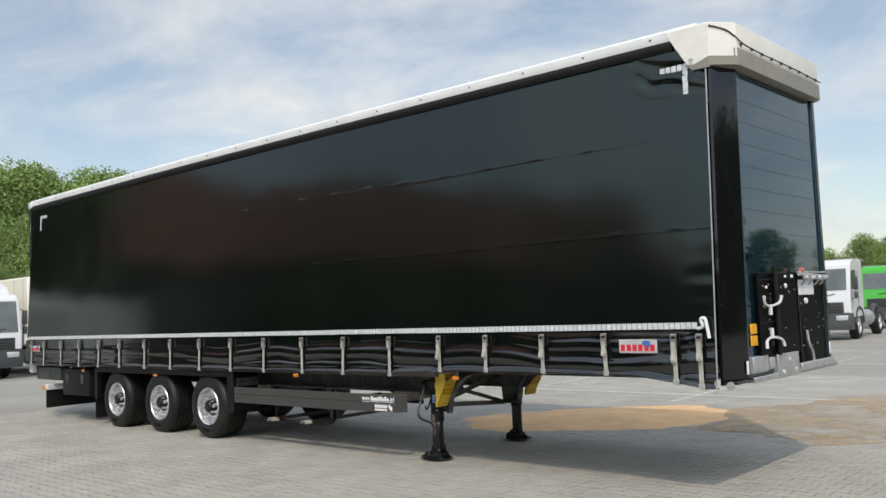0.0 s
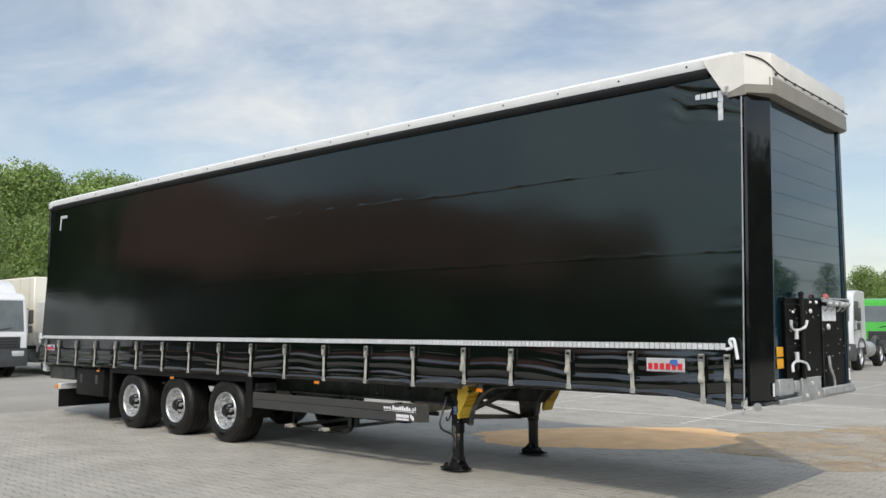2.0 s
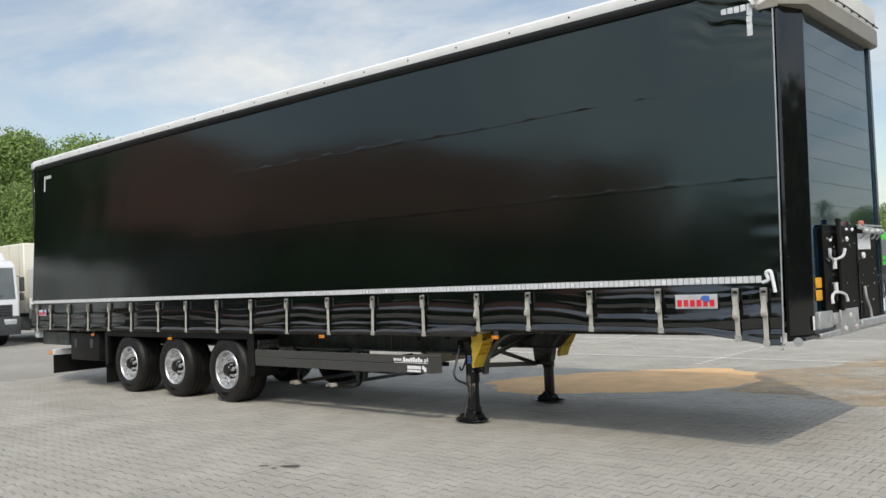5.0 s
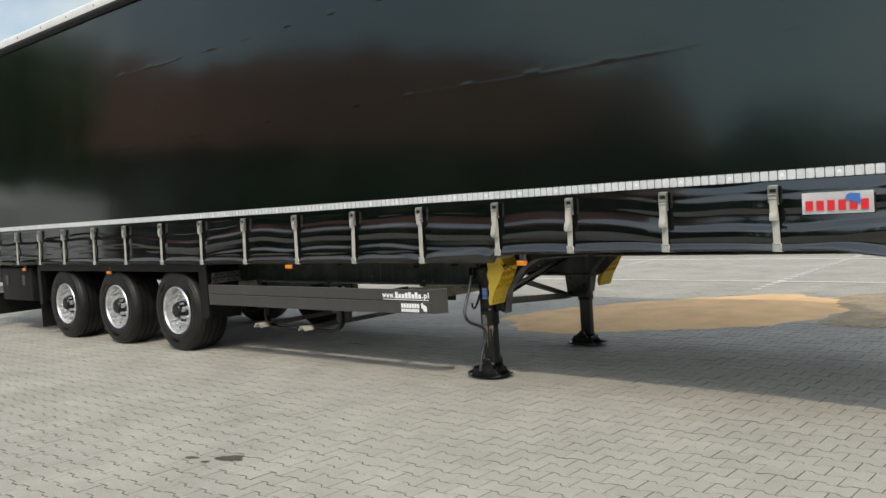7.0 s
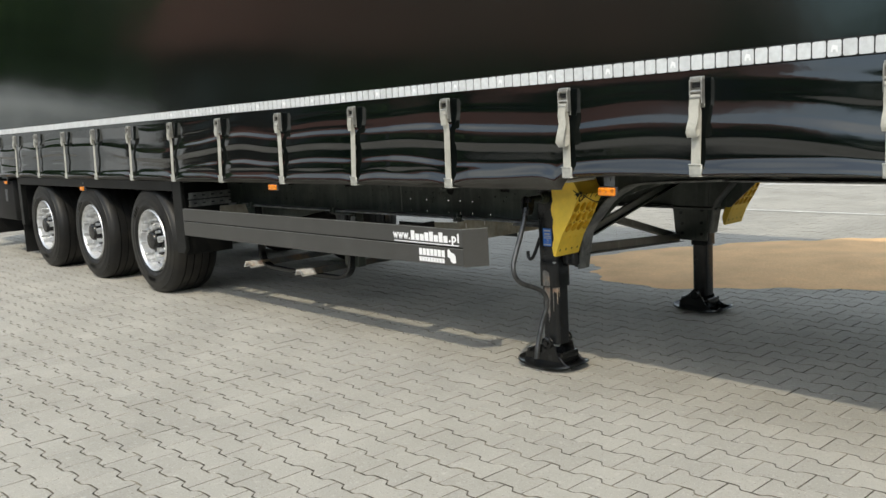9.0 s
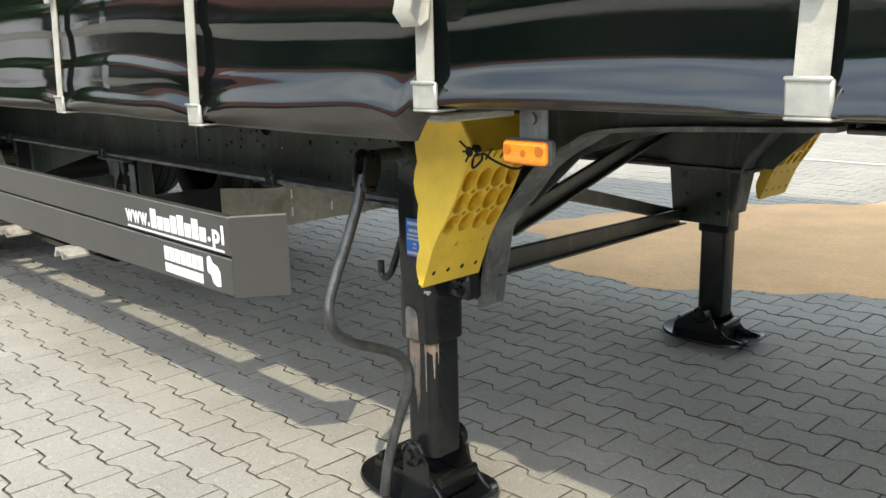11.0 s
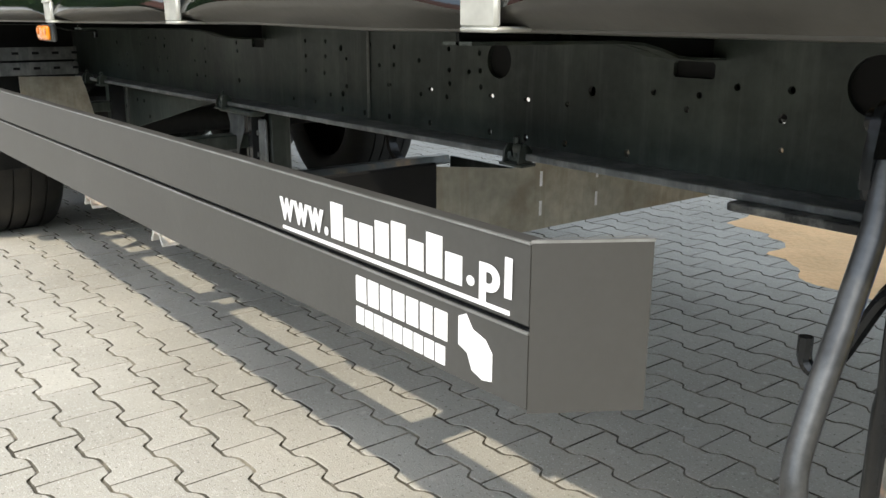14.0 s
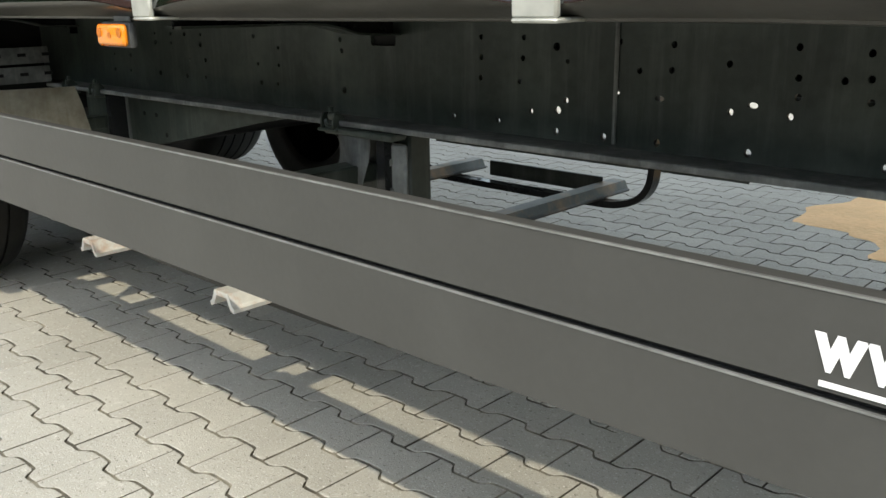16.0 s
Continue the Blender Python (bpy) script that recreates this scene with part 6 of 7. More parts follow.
guard_at(0.235, 0.409, 0.0, 0.0, True)
guard_at(1.95, 2.15, -0.08, -0.046, False)
bm = B()
box(bm, -3.45, -3.30, 0.14, 0.34, 0.968, 0.985, 0.004)
part("guard_mount", bm, M_STRAP, trailer)

# ---- sand, stains and yard lines ----
CELL_X, CELL_Y, TURN_P, ORG = 0.190, 0.1258, 0.0, Vector((-3.566, 1.076))

def patch(name, c, a, b, turn, h, mat, label, category, seed=0.0, rough=0.18, nr=10, na=64, z0=0.001):
    bm = B()
    ct, st = math.cos(radians(turn)), math.sin(radians(turn))
    rings = []
    for i in range(nr + 1):
        ring = []
        for k in range(na):
            t = 2 * math.pi * k / na
            e = 1 + rough * n3(math.cos(t) * 1.6 + seed, math.sin(t) * 1.6, seed) + rough * 0.45 * n3(math.cos(t) * 6 + seed, math.sin(t) * 6, seed) + rough * 0.12 * n3(math.cos(t) * 11, math.sin(t) * 11, seed)
            r = i / nr
            x, y = a * e * r * math.cos(t), b * e * r * math.sin(t)
            z = z0 + h * (1 - r ** 2) * (0.7 + 0.6 * n3(x * 1.5 + seed, y * 1.5, 0)) if r < 1 else z0 - 0.004
            ring.append(bm.verts.new((c[0] + ct * x - st * y, c[1] + st * x + ct * y, max(z, z0 - 0.004))))
        rings.append(ring)
    for p, q in zip(rings, rings[1:]):
        for k in range(na):
            bm.faces.new((p[k], p[(k + 1) % na], q[(k + 1) % na], q[k]))
    bmesh.ops.remove_doubles(bm, verts=rings[0], dist=1e-4)
    return thing(name, bm, mat, label, category, kind="stuff")


patch("sand_spill", (-3.85, 4.14), 2.05, 1.22, 43, 0.035, M_SAND, "flat spill of orange sand on the paving", "sand", 3.3, 0.2, 14, 180, z0=0.005)

# thin scattered sand beyond the front of the trailer
M_SCATTER = material("scattered_sand", (0.50, 0.375, 0.235), 0.95, var=0.2, vscale=3)
nt = M_SCATTER.node_tree
tr = nt.nodes.new("ShaderNodeBsdfTransparent")
mx = nt.nodes.new("ShaderNodeMixShader")
nz = nt.nodes.new("ShaderNodeTexNoise")
nz.inputs["Scale"].default_value, nz.inputs["Detail"].default_value, nz.inputs["Roughness"].default_value = 0.55, 10, 0.7
rp = nt.nodes.new("ShaderNodeValToRGB")
rp.color_ramp.elements[0].position, rp.color_ramp.elements[1].position = 0.40, 0.60
rp.color_ramp.elements[1].color = (0.75, 0.75, 0.75, 1)
gp = nt.nodes.new("ShaderNodeNewGeometry")
nt.links.new(gp.outputs["Position"], nz.inputs["Vector"])
nt.links.new(nz.outputs["Fac"], rp.inputs[0])
nt.links.new(rp.outputs[0], mx.inputs[0])
nt.links.new(tr.outputs[0], mx.inputs[1])
nt.links.new(nt.nodes["Principled BSDF"].outputs[0], mx.inputs[2])
nt.links.new(mx.outputs[0], nt.nodes["Material Output"].inputs["Surface"])
patch("sand_streak", (-0.5, 3.82), 2.0, 0.13, 5, 0.0, M_SCATTER, "thin streak of sand washed along the paving", "sand", 5.2, 0.35, z0=0.0085)
patch("scattered_sand", (-0.3, 6.0), 2.9, 2.1, 60, 0.0, M_SCATTER, "thin washed-out sand scattered over the paving", "sand", 8.1, 0.35, z0=0.0065)

for x, y, a, b, s in ((-3.63, -2.09, 0.10, 0.055, 1.0), (-3.86, -2.20, 0.055, 0.03, 2.0), (-3.70, -2.21, 0.04, 0.022, 4.0)):
    patch("oil_stain", (x, y), a, b, 20, 0.0, M_STAIN, "dark oil stain on the paving", "stain", s, 0.5, 3, 28, z0=0.0035)


def line(x0, y0, x1, y1, w=0.10):
    d = Vector((x1 - x0, y1 - y0, 0))
    n = Vector((-d.y, d.x, 0)).normalized() * w / 2
    a, b = Vector((x0, y0, 0.0055)), Vector((x1, y1, 0.0055))
    bm = B()
    sheet(bm, max(2, int(d.length / 0.5)), 1, lambda u, v: a.lerp(b, u) + n * (2 * v - 1))
    thing("parking_line", bm, M_LINE, "worn white painted parking bay line", "road marking", "parking lines", "structure")


for y in (7.3, 10.9, 14.5, 19.0, 24.0):
    line(-14.0, y + 0.02, 6.0, y - 0.05)
# cross lines painted on every second row of stones
for x0, y0, x1, y1 in ((-3.85, 6.3, -4.0, 10.9), (-7.58, 7.9, -7.95, 13.0), (-4.0, 10.9, -4.0, 18.4)):
    n = int((y1 - y0) / (2 * CELL_Y))
    for k in range(n):
        f, e = k / n, (k + 0.5) / n
        line(x0 + (x1 - x0) * f, y0 + (y1 - y0) * f, x0 + (x1 - x0) * e, y0 + (y1 - y0) * e, 0.12)

# ---- lorries parked round the yard ----
def truck_wheel(parent, x, y, r, side):
    bm = B()
    lathe(bm, [(r * 0.62, 0.0), (r * 0.85, -0.02), (r * 0.97, 0.02), (r, 0.06), (r, 0.24), (r * 0.97, 0.28), (r * 0.6, 0.28)] if side < 0 else
          [(r * 0.62, 0.0), (r * 0.85, 0.02), (r * 0.97, -0.02), (r, -0.06), (r, -0.24), (r * 0.97, -0.28), (r * 0.6, -0.28)], 28, "y", (x, y, r))
    w = part("wheel", bm, M_TYRE, parent)
    bm = B()
    s = 1 if side < 0 else -1
    lathe(bm, [(r * 0.63, 0.01 * s), (r * 0.58, 0.05 * s), (r * 0.30, 0.06 * s), (r * 0.22, 0.0), (0.0, 0.0)], 24, "y", (x, y, r))
    part("rim", bm, M_RIM, w)


def lorry(at, rz, paint, h, label, box_h=0.0, box_len=0.0, kind="tractor", w=2.4, spoiler=True, scale=1.0):
    """A forward-control lorry facing -y of its own frame x: cab with screen, grille, lamps, mirrors, chassis, wheels, and a box body where it has one."""
    t = empty("lorry", label, "lorry", at, "parked lorries", rz=rz)
    t.scale = (scale,) * 3
    hw, d = w / 2, 2.1
    # cab shell, front at x = 0
    prof = [(0.0, 0.75), (0.0, 1.36), (-0.02, 1.44), (-0.22, h - 0.22), (-0.42, h - 0.06), (-0.8, h), (-d, h), (-d, 0.75)]
    bm = B()
    prism(bm, prof, "y", -hw, hw, 0.05)
    cab = part("cab", bm, paint, t, angle=25)
    bm = B()
    zs0, zs1 = (1.48, h - 0.27) if spoiler else (1.72, h - 0.34)

    def at_front(z):
        return -0.02 - 0.20 * (z - 1.44) / (h - 0.22 - 1.44)
    prism(bm, [(at_front(zs0) + 0.012, zs0), (at_front(zs1) + 0.012, zs1), (at_front(zs1) - 0.02, zs1), (at_front(zs0) - 0.02, zs0)], "y", -hw + 0.12, hw - 0.12)
    part("windscreen", bm, M_GLASS, cab)
    for s in (-1, 1):
        bm = B()
        y = s * (hw + 0.004)
        prism(bm, [(-0.22, zs0 + 0.04), (-0.34, zs1 - 0.05), (-0.98, zs1 - 0.05), (-0.98, zs0 + 0.02)], "y", y - 0.008, y + 0.008)
        part("side_window", bm, M_GLASS, cab)
        bm = B()
        prism(bm, [(-0.10, 0.95), (-0.16, 1.62), (-0.17, 1.62), (-0.11, 0.95)] , "y", y - 0.006, y + 0.006)
        part("door_seam", bm, M_DKGREY, cab)
        bm = B()
        prism(bm, [(-1.22, 0.95), (-1.22, h - 0.45), (-1.235, h - 0.45), (-1.235, 0.95)], "y", y - 0.006, y + 0.006)
        part("door_seam", bm, M_DKGREY, cab)
        bm = B()
        box(bm, -1.16, -1.02, y - 0.02, y + 0.02, 1.46, 1.50, 0.006)
        part("door_handle", bm, M_DKGREY, cab)
        bm = B()
        box(bm, -0.30, -0.12, s * (hw + 0.16) - 0.06, s * (hw + 0.16) + 0.06, 1.72, 2.18, 0.03, 2)
        box(bm, -0.28, -0.12, s * (hw + 0.15) - 0.05, s * (hw + 0.15) + 0.05, 1.42, 1.66, 0.03, 2)
        tube(bm, [(-0.2, s * hw, 2.22), (-0.2, s * (hw + 0.15), 2.16), (-0.2, s * (hw + 0.15), 1.45), (-0.2, s * hw, 1.40)], 0.015, 6)
        part("mirror", bm, M_DKGREY, cab)
        bm = B()
        box(bm, -0.06, 0.025, s * (hw - 0.30) - 0.20, s * (hw - 0.30) + 0.20, 0.66, 0.86, 0.03, 2)
        part("headlamp", bm, M_LAMP, cab)
    bm = B()
    prism(bm, [(0.03, 0.36), (0.05, 0.50), (0.03, 0.64), (0.0, 0.95), (-0.35, 0.95), (-0.40, 0.36)], "y", -hw - 0.01, hw + 0.01, 0.03)
    part("bumper", bm, M_DKGREY, cab)
    bm = B()
    box(bm, -0.05, 0.012, -hw + 0.22, hw - 0.22, 0.92, 1.32, 0.03, 2)
    grille = part("grille", bm, M_DKGREY, cab)
    for k in range(4):
        bm = B()
        box(bm, 0.010, 0.028, -hw + 0.30, hw - 0.30, 0.96 + 0.09 * k, 1.01 + 0.09 * k, 0.008)
        part("grille_bar", bm, M_CHASSIS, grille)
    bm = B()
    lathe(bm, [(0.12, 0.03), (0.13, 0.04), (0.11, 0.05), (0.09, 0.04)], 20, "x", (0, 0, 1.24))
    part("round_emblem", bm, M_ZINC, grille)
    bm = B()
    box(bm, 0.048, 0.056, -0.26, 0.26, 0.46, 0.57)
    part("plate_bar", bm, M_LETTER, cab)
    bm = B()
    tube(bm, [(0.0, -0.5, 1.48), (-0.03, 0.1, 1.60)], 0.012, 6)
    tube(bm, [(0.0, 0.1, 1.48), (-0.03, 0.7, 1.60)], 0.012, 6)
    part("wiper", bm, M_RUBBER, cab)
    if spoiler:
        bm = B()
        prism(bm, [(-0.75, h - 0.02), (-0.95, h + 0.22), (-1.3, h + 0.38), (-d, h + 0.45), (-d, h - 0.02)], "y", -hw + 0.08, hw - 0.08, 0.05)
        part("roof_spoiler", bm, paint, cab, angle=25)
    length = box_len if box_len else 3.9
    bm = B()
    for s in (-1, 1):
        box(bm, -d - length, -0.6, s * 0.42 - 0.05, s * 0.42 + 0.05, 0.70, 0.92)
    box(bm, -d, -0.4, -0.6, 0.6, 0.45, 0.76)
    part("chassis", bm, M_CHASSIS, t, smooth=False)
    r = 0.48
    for s in (-1, 1):
        truck_wheel(t, -1.25, s * (hw - 0.02), r, s)
        truck_wheel(t, -1.25 - 3.6, s * (hw - 0.02), r, s)
        bm = B()
        line_ = bend([(-0.62, 0, 0.55), (-0.78, 0, 0.95), (-1.25, 0, 1.10), (-1.72, 0, 0.95), (-1.88, 0, 0.55)], 5)
        tube(bm, [(p.x, s * (hw - 0.02), p.z) for p in line_], 0.06, 8)
        part("wheel_arch", bm, M_DKGREY, t)
        bm = B()
        lathe(bm, [(0.0, -3.75), (0.28, -3.74), (0.30, -3.70), (0.30, -2.62), (0.28, -2.58), (0.0, -2.57)], 18, "x", (0, s * (hw - 0.28), 0.68))
        tank = part("fuel_tank", bm, M_ZINC, t)
    bm = B()
    if kind == "tractor":
        prism(bm, [(-4.1, 0.95), (-4.2, 1.06), (-5.4, 1.06), (-5.6, 0.95)], "y", -0.45, 0.45, 0.02)
        part("coupling_table", bm, M_CHASSIS, t)
        for s in (-1, 1):
            bm = B()
            tube(bm, [(p.x, s * (hw - 0.2), p.z) for p in bend([(-4.30, 0, 0.75), (-4.45, 0, 0.98), (-4.85, 0, 1.08), (-5.25, 0, 0.98), (-5.40, 0, 0.75)], 4)], 0.10, 8)
            part("rear_mudguard", bm, M_DKGREY, t)
    else:
        box(bm, -d - 0.15 - box_len, -d - 0.15, -1.25, 1.25, 0.98, box_h, 0.03)
        body = part("box_body", bm, M_CREAM, t, "creamy white ribbed box body")
        for k in range(int(box_len / 0.8)):
            for s in (-1, 1):
                bm = B()
                xk = -d - 0.5 - 0.8 * k
                box(bm, xk - 0.01, xk + 0.01, s * 1.252 - 0.004, s * 1.252 + 0.004, 1.02, box_h - 0.05)
                part("panel_joint", bm, M_ZINC, body)
        bm = B()
        box(bm, -d - 0.16, -d - 0.142, 0.30, 1.0, 1.15, box_h - 0.35, 0.004)
        door = part("body_door", bm, M_CREAM, body)
        bm = B()
        for y0, y1, z0, z1 in ((0.26, 0.30, 1.15, box_h - 0.35), (1.0, 1.04, 1.15, box_h - 0.35), (0.26, 1.04, box_h - 0.35, box_h - 0.31)):
            box(bm, -d - 0.16, -d - 0.138, y0, y1, z0, z1)
        part("door_frame", bm, M_DKGREY, door)
        bm = B()
        box(bm, -d - 0.15 - box_len, -d - 0.15, -1.2, 1.2, 0.86, 0.98)
        part("body_sill", bm, M_CHASSIS, body)
    return t


lorry((-26.0, 3.75, 0), 0, M_WHITE_PAINT, 2.75, "white box lorry with grey grille parked on the yard", 3.2, 6.0, "box")
lorry((-25.3, 7.0, 0), 0, M_WHITE_PAINT, 2.5, "white box lorry with a side door parked beside another", 3.35, 6.0, "box", spoiler=False)
lorry((-7.7, 24.3, 0), -85, M_WHITE_PAINT, 2.8, "white tractor unit with grey bumper parked on the yard", kind="tractor", spoiler=False)
lorry((-7.7, 33.8, 0), -85, M_GREEN, 2.75, "bright green tractor unit parked on the yard", kind="tractor", spoiler=False)


# ---- trees ----
def leaf_mesh(name, centres, radii, per, size, mat, flat, seed, droop=0.0):
    """Many small leaf sprays scattered through puffs of a crown."""
    g = np.random.default_rng(seed)
    out_v, n = [], 0
    for c, r in zip(centres, radii):
        k = int(per * r[0] * r[2] * 1.0) + 12
        d = g.normal(size=(k, 3))
        d /= np.linalg.norm(d, axis=1)[:, None]
        rad = g.uniform(0.45, 1.0, k) ** 0.5
        p = np.array(c) + d * rad[:, None] * np.array(r) * (1 + 0.18 * np.sin(7 * d[:, :1] + 5 * d[:, 1:2] + seed))
        nrm = d + g.normal(0, 0.7, (k, 3)) + np.array([0, 0, 0.4])
        nrm /= np.linalg.norm(nrm, axis=1)[:, None]
        a = np.cross(nrm, g.normal(size=(k, 3)))
        a /= np.linalg.norm(a, axis=1)[:, None]
        b = np.cross(nrm, a)
        s = size * g.uniform(0.6, 1.3, (k, 1))
        quad = np.stack([p + a * s, p + b * s * flat, p - a * s * 0.9 - np.array([0, 0, droop]) * s, p - b * s * flat], 1)
        out_v.append(quad.reshape(-1, 3))
        n += k
    v = np.concatenate(out_v)
    me = bpy.data.meshes.new(name)
    me.vertices.add(len(v))
    me.vertices.foreach_set("co", v.astype(np.float32).ravel())
    me.loops.add(len(v))
    me.loops.foreach_set("vertex_index", np.arange(len(v), dtype=np.int32))
    me.polygons.add(n)
    me.polygons.foreach_set("loop_start", (np.arange(n) * 4).astype(np.int32))
    me.update(calc_edges=True)
    me.materials.append(mat)
    return me


def tree(name, label, h, spread, seed, pine):
    t = empty(name, label, "tree", group="trees round the yard")
    rn = random.Random(seed)
    bm = B()
    tr_h = h * (0.92 if pine else 0.62)
    tube(bm, bend([(0, 0, -0.05), (0.05, 0.02, tr_h * 0.35), (-0.06, 0.05, tr_h * 0.7), (0, 0, tr_h)], 4), 0.17 * h / 9, 9, r2=0.04)
    cs, rs = [], []
    n = 64 if pine else 54
    for k in range(n):
        f = k / (n - 1)
        z = h * (0.12 + 0.86 * f) if pine else h * (0.18 + 0.72 * f)
        wide = spread * ((1 - f) ** 0.7 * 0.9 + 0.12) if pine else spread * math.sin(math.pi * (0.14 + 0.80 * f)) ** 0.7
        a = k * 2.4 + rn.uniform(-0.4, 0.4)
        q = wide * rn.uniform(0.35, 0.85)
        c = (q * math.cos(a), q * math.sin(a), z)
        cs.append(c)
        rr = spread * rn.uniform(0.22, 0.38) * (0.55 + 0.6 * (1 - f) if pine else 1.0)
        rs.append((rr, rr, rr * (0.55 if pine else 0.8)))
        tube(bm, bend([(0, 0, max(0.3, z - 0.35 * q)), (c[0] * 0.5, c[1] * 0.5, z - 0.1 * q), c], 3), 0.05, 5, r2=0.012)
    part("trunk", bm, M_BARK, t)
    me = leaf_mesh("crown", cs, rs, 640 if pine else 620, 0.070 if pine else 0.078, M_PINE if pine else M_LEAF, 0.45 if pine else 0.7, seed, 0.3 if pine else 0.0)
    again("crown", me, t)
    return t


kinds = [tree("pine_tree", "tall green pine with layered boughs at the yard's edge", 10.0, 3.1, 5, True),
         tree("broadleaf_tree", "round-crowned broadleaf tree in full green leaf", 8.5, 3.0, 6, False),
         tree("broadleaf_tree", "loose-crowned broadleaf tree in full green leaf", 9.5, 3.3, 9, False)]
rn = random.Random(21)
SPOTS = []
for k in range(13):
    SPOTS.append((-47 - rn.uniform(0, 5), 3 + 1.6 * k + rn.uniform(-0.6, 0.6), rn.randrange(3) * (k % 2), rn.uniform(0.62, 0.82)))
for k in range(15):
    SPOTS.append((-57 - rn.uniform(0, 5), 8 + 1.6 * k + rn.uniform(-0.7, 0.7), rn.randrange(3) * (k % 2), rn.uniform(1.36, 1.52)))
for k in range(12):
    SPOTS.append((-24 + 2.2 * k + rn.uniform(-0.6, 0.6), 54 + rn.uniform(-2, 5), 1 + rn.randrange(2), rn.uniform(0.68, 0.9)))
for k in range(9):
    SPOTS.append((6 + 3.6 * k, 52 + rn.uniform(-3, 4), rn.randrange(3), rn.uniform(0.7, 0.95)))
for k in range(13):
    SPOTS.append((-70 - rn.uniform(0, 4), 13 + 1.7 * k + rn.uniform(-0.7, 0.7), 1 + rn.randrange(2), rn.uniform(2.15, 2.32)))
first = {}
for x, y, kind, s in SPOTS:
    m = Matrix.Translation((x, y, -0.006)) @ Matrix.Rotation(rn.uniform(0, 6.28), 4, "Z") @ Matrix.Scale(s, 4)
    if kind not in first:
        kinds[kind].matrix_basis = m
        first[kind] = True
    else:
        copy_thing(kinds[kind], m)

# the wood that closes the yard on the other sides
cs, rs = [], []
for k in range(230):
    f = k / 229
    ang = radians(177 + 248 * f)
    R = 56 + 8 * abs(math.sin(3 * f * math.pi)) + rn.uniform(-3, 3)
    x, y = -6 + R * math.cos(ang) * 1.25, 2 + R * math.sin(ang) * (0.5 if math.sin(ang) < 0 else 0.86)
    far, az = math.hypot(x + 5, y), math.degrees(math.atan2(y, x + 4))
    if -157 < az < -128:
        x, y, far = x * 0.62, y * 0.62, far * 0.62
        hgt = 2.2 + far * rn.uniform(0.06, 0.10)
    elif az < -157 or az > 176:
        hgt = 2 + far * rn.uniform(0.20, 0.27)
    else:
        hgt = far * rn.uniform(0.20, 0.26)
    for j in range(3):
        rr = hgt * rn.uniform(0.19, 0.28)
        cs.append((x + rn.uniform(-1.5, 1.5), y + rn.uniform(-1.5, 1.5), hgt * (0.2 + 0.29 * j)))
        rs.append((rr, rr, rr * 0.95))
woods = new("far_woods", leaf_mesh("far_woods", cs, rs, 14, 0.55, M_WOODS, 0.8, 77))
tagged(woods, "belt of dark green trees closing the yard", "woods", kind="stuff")


# long hall with a red tiled roof across the yard, mirrored darkly in the curtain
M_HALL = material("dark_brown_render", (0.075, 0.06, 0.05), 0.85, var=0.25, vscale=0.6, bump=0.004, bscale=12)
M_TILES = material("red_roof_tiles", (0.235, 0.105, 0.082), 0.8, var=0.25, vscale=0.8, bump=0.01, bscale=9)
hall = empty("tiled_hall", "long dark hall with a red tiled roof across the yard", "building", (-25, -21, -0.006), rz=-48)
bm = B()
box(bm, -11.5, 11.5, -3.6, 3.6, 0, 5.4)
part("wall", bm, M_HALL, hall, smooth=False)
bm = B()
prism(bm, [(-4.0, 5.2), (0, 9.3), (4.0, 5.2), (4.0, 5.45), (0, 9.6), (-4.0, 5.45)], "x", -11.9, 11.9)
part("roof", bm, M_TILES, hall, smooth=False)
for x in (-11.4, 11.4):
    bm = B()
    prism(bm, [(-3.6, 5.4), (0, 9.15), (3.6, 5.4)], "x", x - 0.1, x + 0.1)
    part("gable", bm, M_HALL, hall, smooth=False)
for k in range(7):
    bm = B()
    box(bm, -10 + 2.9 * k, -8.6 + 2.9 * k, 3.59, 3.65, 2.6, 4.4, 0.03)
    part("window", bm, M_GLASS, hall, smooth=False)
bm = B()
box(bm, -2, 2, 3.59, 3.66, 0.0, 2.5, 0.03)
part("door", bm, M_DKGREY, hall, smooth=False)
# unseen pale block added for a parked white body, mirrored low in the curtain
pale = empty("pale_hall", "unseen pale block added for the low reflection in the curtain", "building", (-29.4, -5.3, -0.006))
bm = B()
box(bm, -2.8, 2.8, -3.6, 3.4, 0, 3.3)
part("wall", bm, M_WHITE_PAINT, pale, smooth=False)
bm = B()
box(bm, -2.9, 2.9, -3.7, 3.5, 3.3, 3.45, 0.05)
part("roof", bm, M_ZINC, pale, smooth=False)
bm = B()
box(bm, 2.79, 2.84, -1.5, 1.3, 0.0, 2.8, 0.02)
part("door", bm, M_ZINC, pale, smooth=False)

# ---- the yard ----
bm = B()
gx = [-600, -250, -120, -60, -30, -14.30, -14.27, -5, 5.15, 5.18, 20, 45, 90, 200, 600]
gy = [-600, -250, -100, -40, -8.88, -8.85, 0, 11.38, 11.41, 25, 50, 100, 250, 600]
rows = [[bm.verts.new((x, y, -0.024 if -14.28 < x < 5.16 and -8.86 < y < 11.39 else -0.002)) for x in gx] for y in gy]
for a, b in zip(rows, rows[1:]):
    for i in range(len(gx) - 1):
        bm.faces.new((a[i], a[i + 1], b[i + 1], b[i]))
ground = thing("ground", bm, M_GROUND, "wide yard of grey interlocking concrete paving", "ground", kind="structure", smooth=False)
bm = B()
sheet(bm, 2, 2, lambda u, v: (-14.26 + 19.40 * u, -8.84 + 20.21 * v, -0.0074))
thing("paving_bed", bm, M_JOINT, "dark sandy bed between the paving stones", "paving bed", kind="structure")

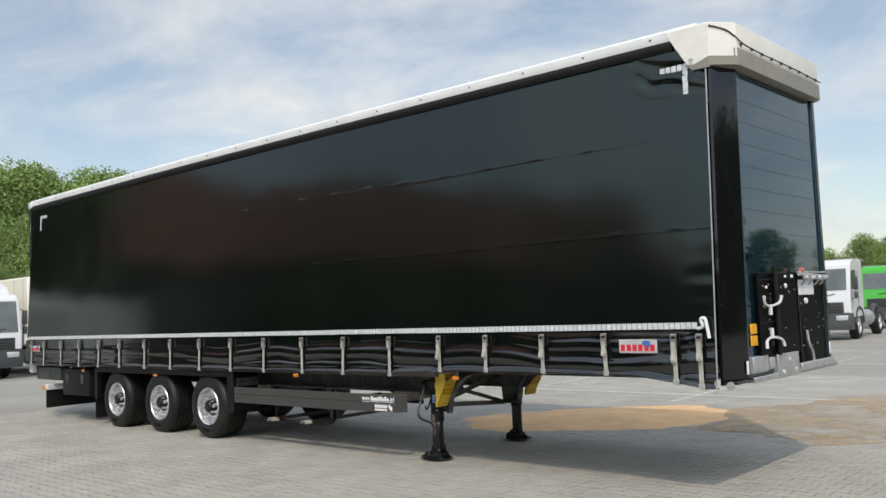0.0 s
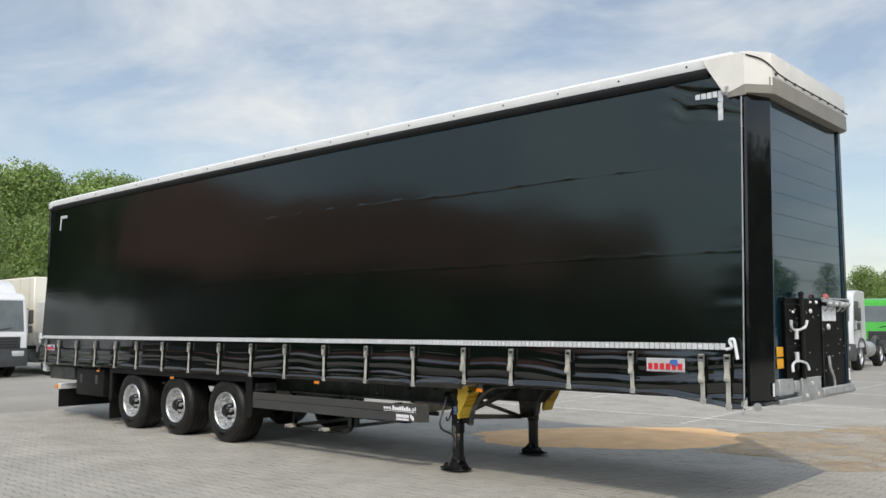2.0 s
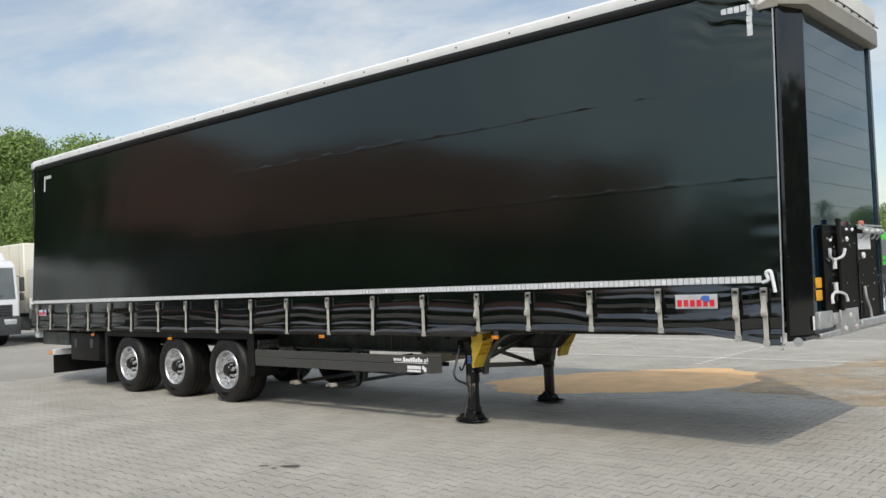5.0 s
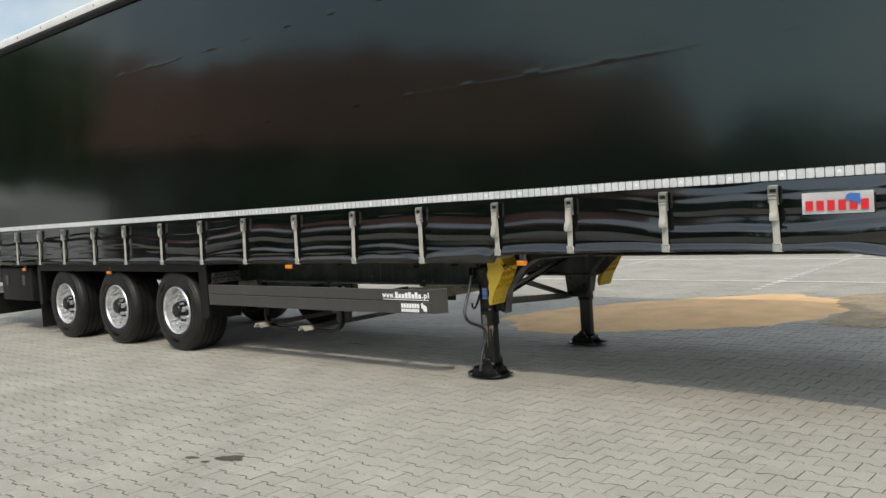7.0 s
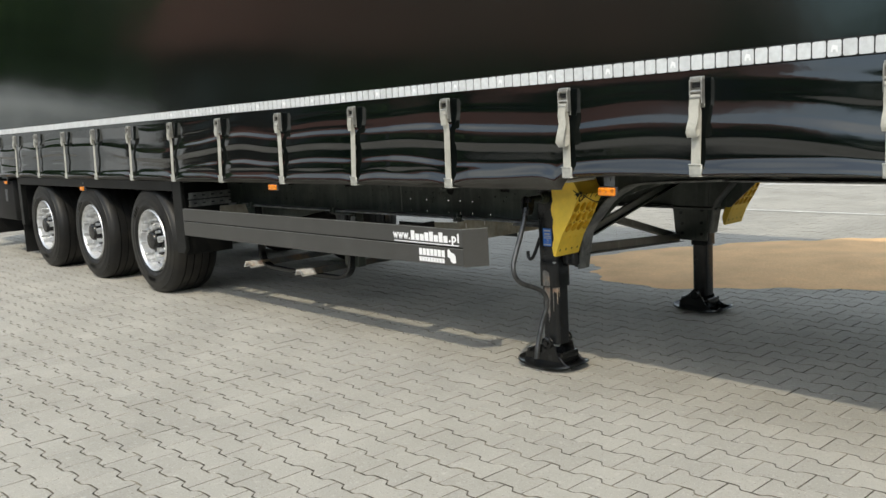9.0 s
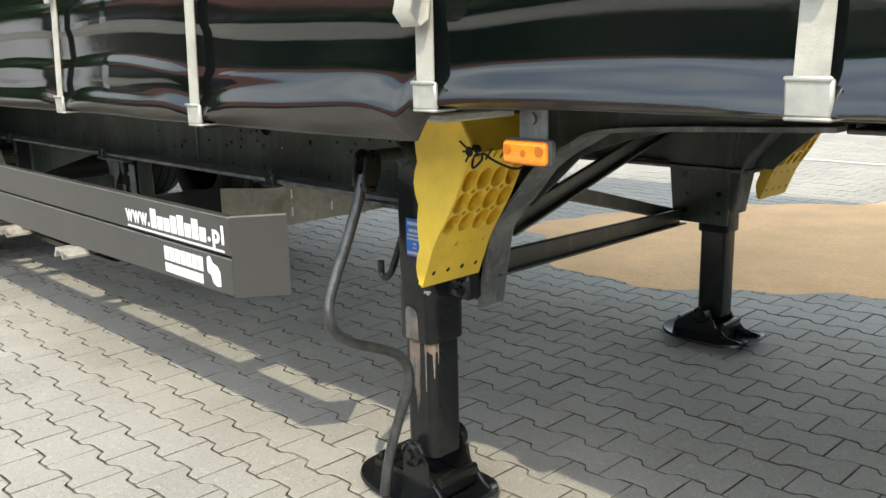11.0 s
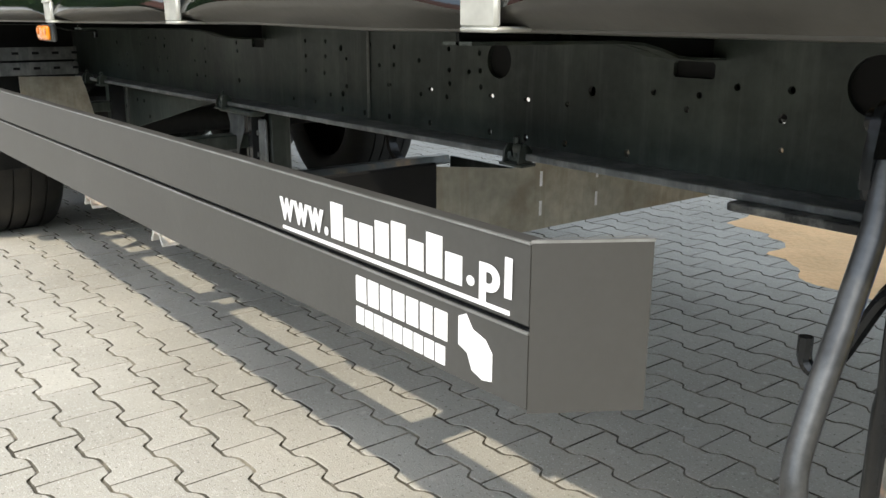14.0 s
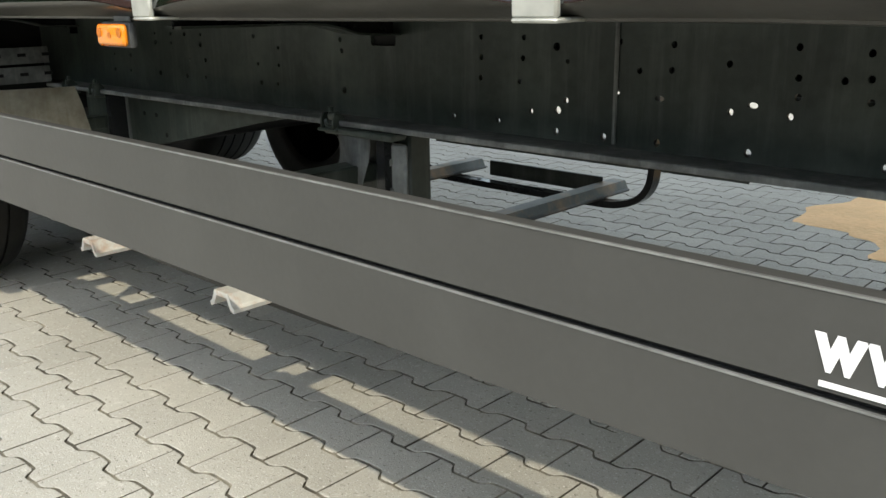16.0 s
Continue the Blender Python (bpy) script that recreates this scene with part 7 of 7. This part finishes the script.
# height of the wavy joint along one stone's length
WAVE = [(0.0, -0.011), (0.13, -0.012), (0.18, -0.009), (0.27, 0.006), (0.33, 0.010), (0.5, 0.012), (0.66, 0.0125), (0.715, 0.009), (0.755, -0.004), (0.80, -0.0125), (0.87, -0.0135), (1.0, -0.011)]


def stone_outline():
    """The outline of one wavy stone; the rows below and above are shifted by half a stone."""
    h, g, gx = CELL_Y / 2, 0.0038, 0.0024
    us, ws = zip(*WAVE)

    def w(u):
        return float(np.interp(u % 1.0, us, ws))
    low = sorted(set(us))
    top = sorted({(u + 0.5) % 1.0 for u in us} | {0.0, 1.0}, reverse=True)
    out = [(s * CELL_X, -h + w(s) + g) for s in low] + [(s * CELL_X, h + w(s + 0.5) - g) for s in top]
    return [(min(max(x, gx), CELL_X - gx) - CELL_X / 2, y) for x, y in out]


OUT = stone_outline()
N_OUT = len(OUT)
CH = 0.0022
inner = [(x * (1 - CH / 0.09), y * (1 - CH / 0.058)) for x, y in OUT]
TEMPL = np.array([(x, y, 0.0) for x, y in inner] + [(x, y, -CH * 0.7) for x, y in OUT] + [(x, y, -0.020) for x, y in OUT])
T_FACES = [tuple(range(N_OUT))] + [(i, i + N_OUT, (i + 1) % N_OUT + N_OUT, (i + 1) % N_OUT) for i in range(N_OUT)]
T_FACES += [(i + N_OUT, i + 2 * N_OUT, (i + 1) % N_OUT + 2 * N_OUT, (i + 1) % N_OUT + N_OUT) for i in range(N_OUT)]
rng = np.random.default_rng(7)
ca, sa = math.cos(TURN_P), math.sin(TURN_P)


def stone_places(x0, x1, y0, y1):
    """Lattice places inside a rectangle of the yard."""
    places = []
    for j in range(int((y0 - ORG.y) / CELL_Y) - 12, int((y1 - ORG.y) / CELL_Y) + 12):
        for i in range(int((x0 - ORG.x) / CELL_X) - 8, int((x1 - ORG.x) / CELL_X) + 8):
            px, py = (i + 0.5 + 0.5 * (j % 2)) * CELL_X, j * CELL_Y
            x, y = ORG.x + ca * px - sa * py, ORG.y + sa * px + ca * py
            if x0 < x < x1 and y0 < y < y1:
                places.append((x, y))
    return places


def in_near(p):
    # the strip beside the skirt, where the path passes closest
    return -6.6 < p[0] < -3.2 and -0.35 < p[1] < 0.95


paving = empty("paving", "grey interlocking wavy concrete paving stones with dark joints", "paving", (0, 0, 0), kind="structure")
places = stone_places(-14.38, 5.28, -8.96, 11.5)
close = sorted([p for p in places if in_near(p)], key=lambda p: (p[0] + 4.7) ** 2 + (p[1] - 0.25) ** 2)[:298]
close_set = set(close)
rest = [p for p in places if p not in close_set]
verts, faces = [], []
base = TEMPL[:, :2] @ np.array([[ca, sa], [-sa, ca]])
nv = len(TEMPL)
P = np.array(rest)
dz = rng.normal(0, 0.0005, len(P))
tx, ty = rng.normal(0, 0.003, len(P)), rng.normal(0, 0.003, len(P))
V = np.empty((len(P), nv, 3))
V[:, :, 0] = P[:, None, 0] + base[None, :, 0]
V[:, :, 1] = P[:, None, 1] + base[None, :, 1]
V[:, :, 2] = TEMPL[None, :, 2] + dz[:, None] + tx[:, None] * base[None, :, 0] + ty[:, None] * base[None, :, 1]
V = V.reshape(-1, 3)
sizes = [len(f) for f in T_FACES]
flat = np.concatenate([np.array(f) for f in T_FACES])
loops = (flat[None, :] + (np.arange(len(P)) * nv)[:, None]).ravel()
starts = np.concatenate([[0], np.cumsum(np.tile(sizes, len(P)))[:-1]])
me = bpy.data.meshes.new("paving_field")
me.vertices.add(len(V))
me.vertices.foreach_set("co", V.astype(np.float32).ravel())
me.loops.add(len(loops))
me.loops.foreach_set("vertex_index", loops.astype(np.int32))
me.polygons.add(len(starts))
me.polygons.foreach_set("loop_start", starts.astype(np.int32))
me.update(calc_edges=True)
me.validate()
me.materials.append(M_PAVER)
me.materials.append(M_JOINT)
wall_ix = np.array([0] * (1 + N_OUT) + [1] * N_OUT, dtype=np.int32)
me.polygons.foreach_set("material_index", np.tile(wall_ix, len(P)))
me.shade_flat()
field = new("paving_field", me)
field.parent = paving
tagged(field, kind="stuff")
one = bpy.data.meshes.new("paving_stone")
one.from_pydata([tuple(v) for v in TEMPL], [], T_FACES)
one.materials.append(M_PAVER_OB)
one.materials.append(M_JOINT)
one.polygons.foreach_set("material_index", wall_ix)
one.shade_flat()
for x, y in close:
    again("paving_stone", one, paving, pose(x, y, float(rng.normal(0, 0.0005)), float(rng.normal(0, 0.17)), float(rng.normal(0, 0.17)), math.degrees(TURN_P)))
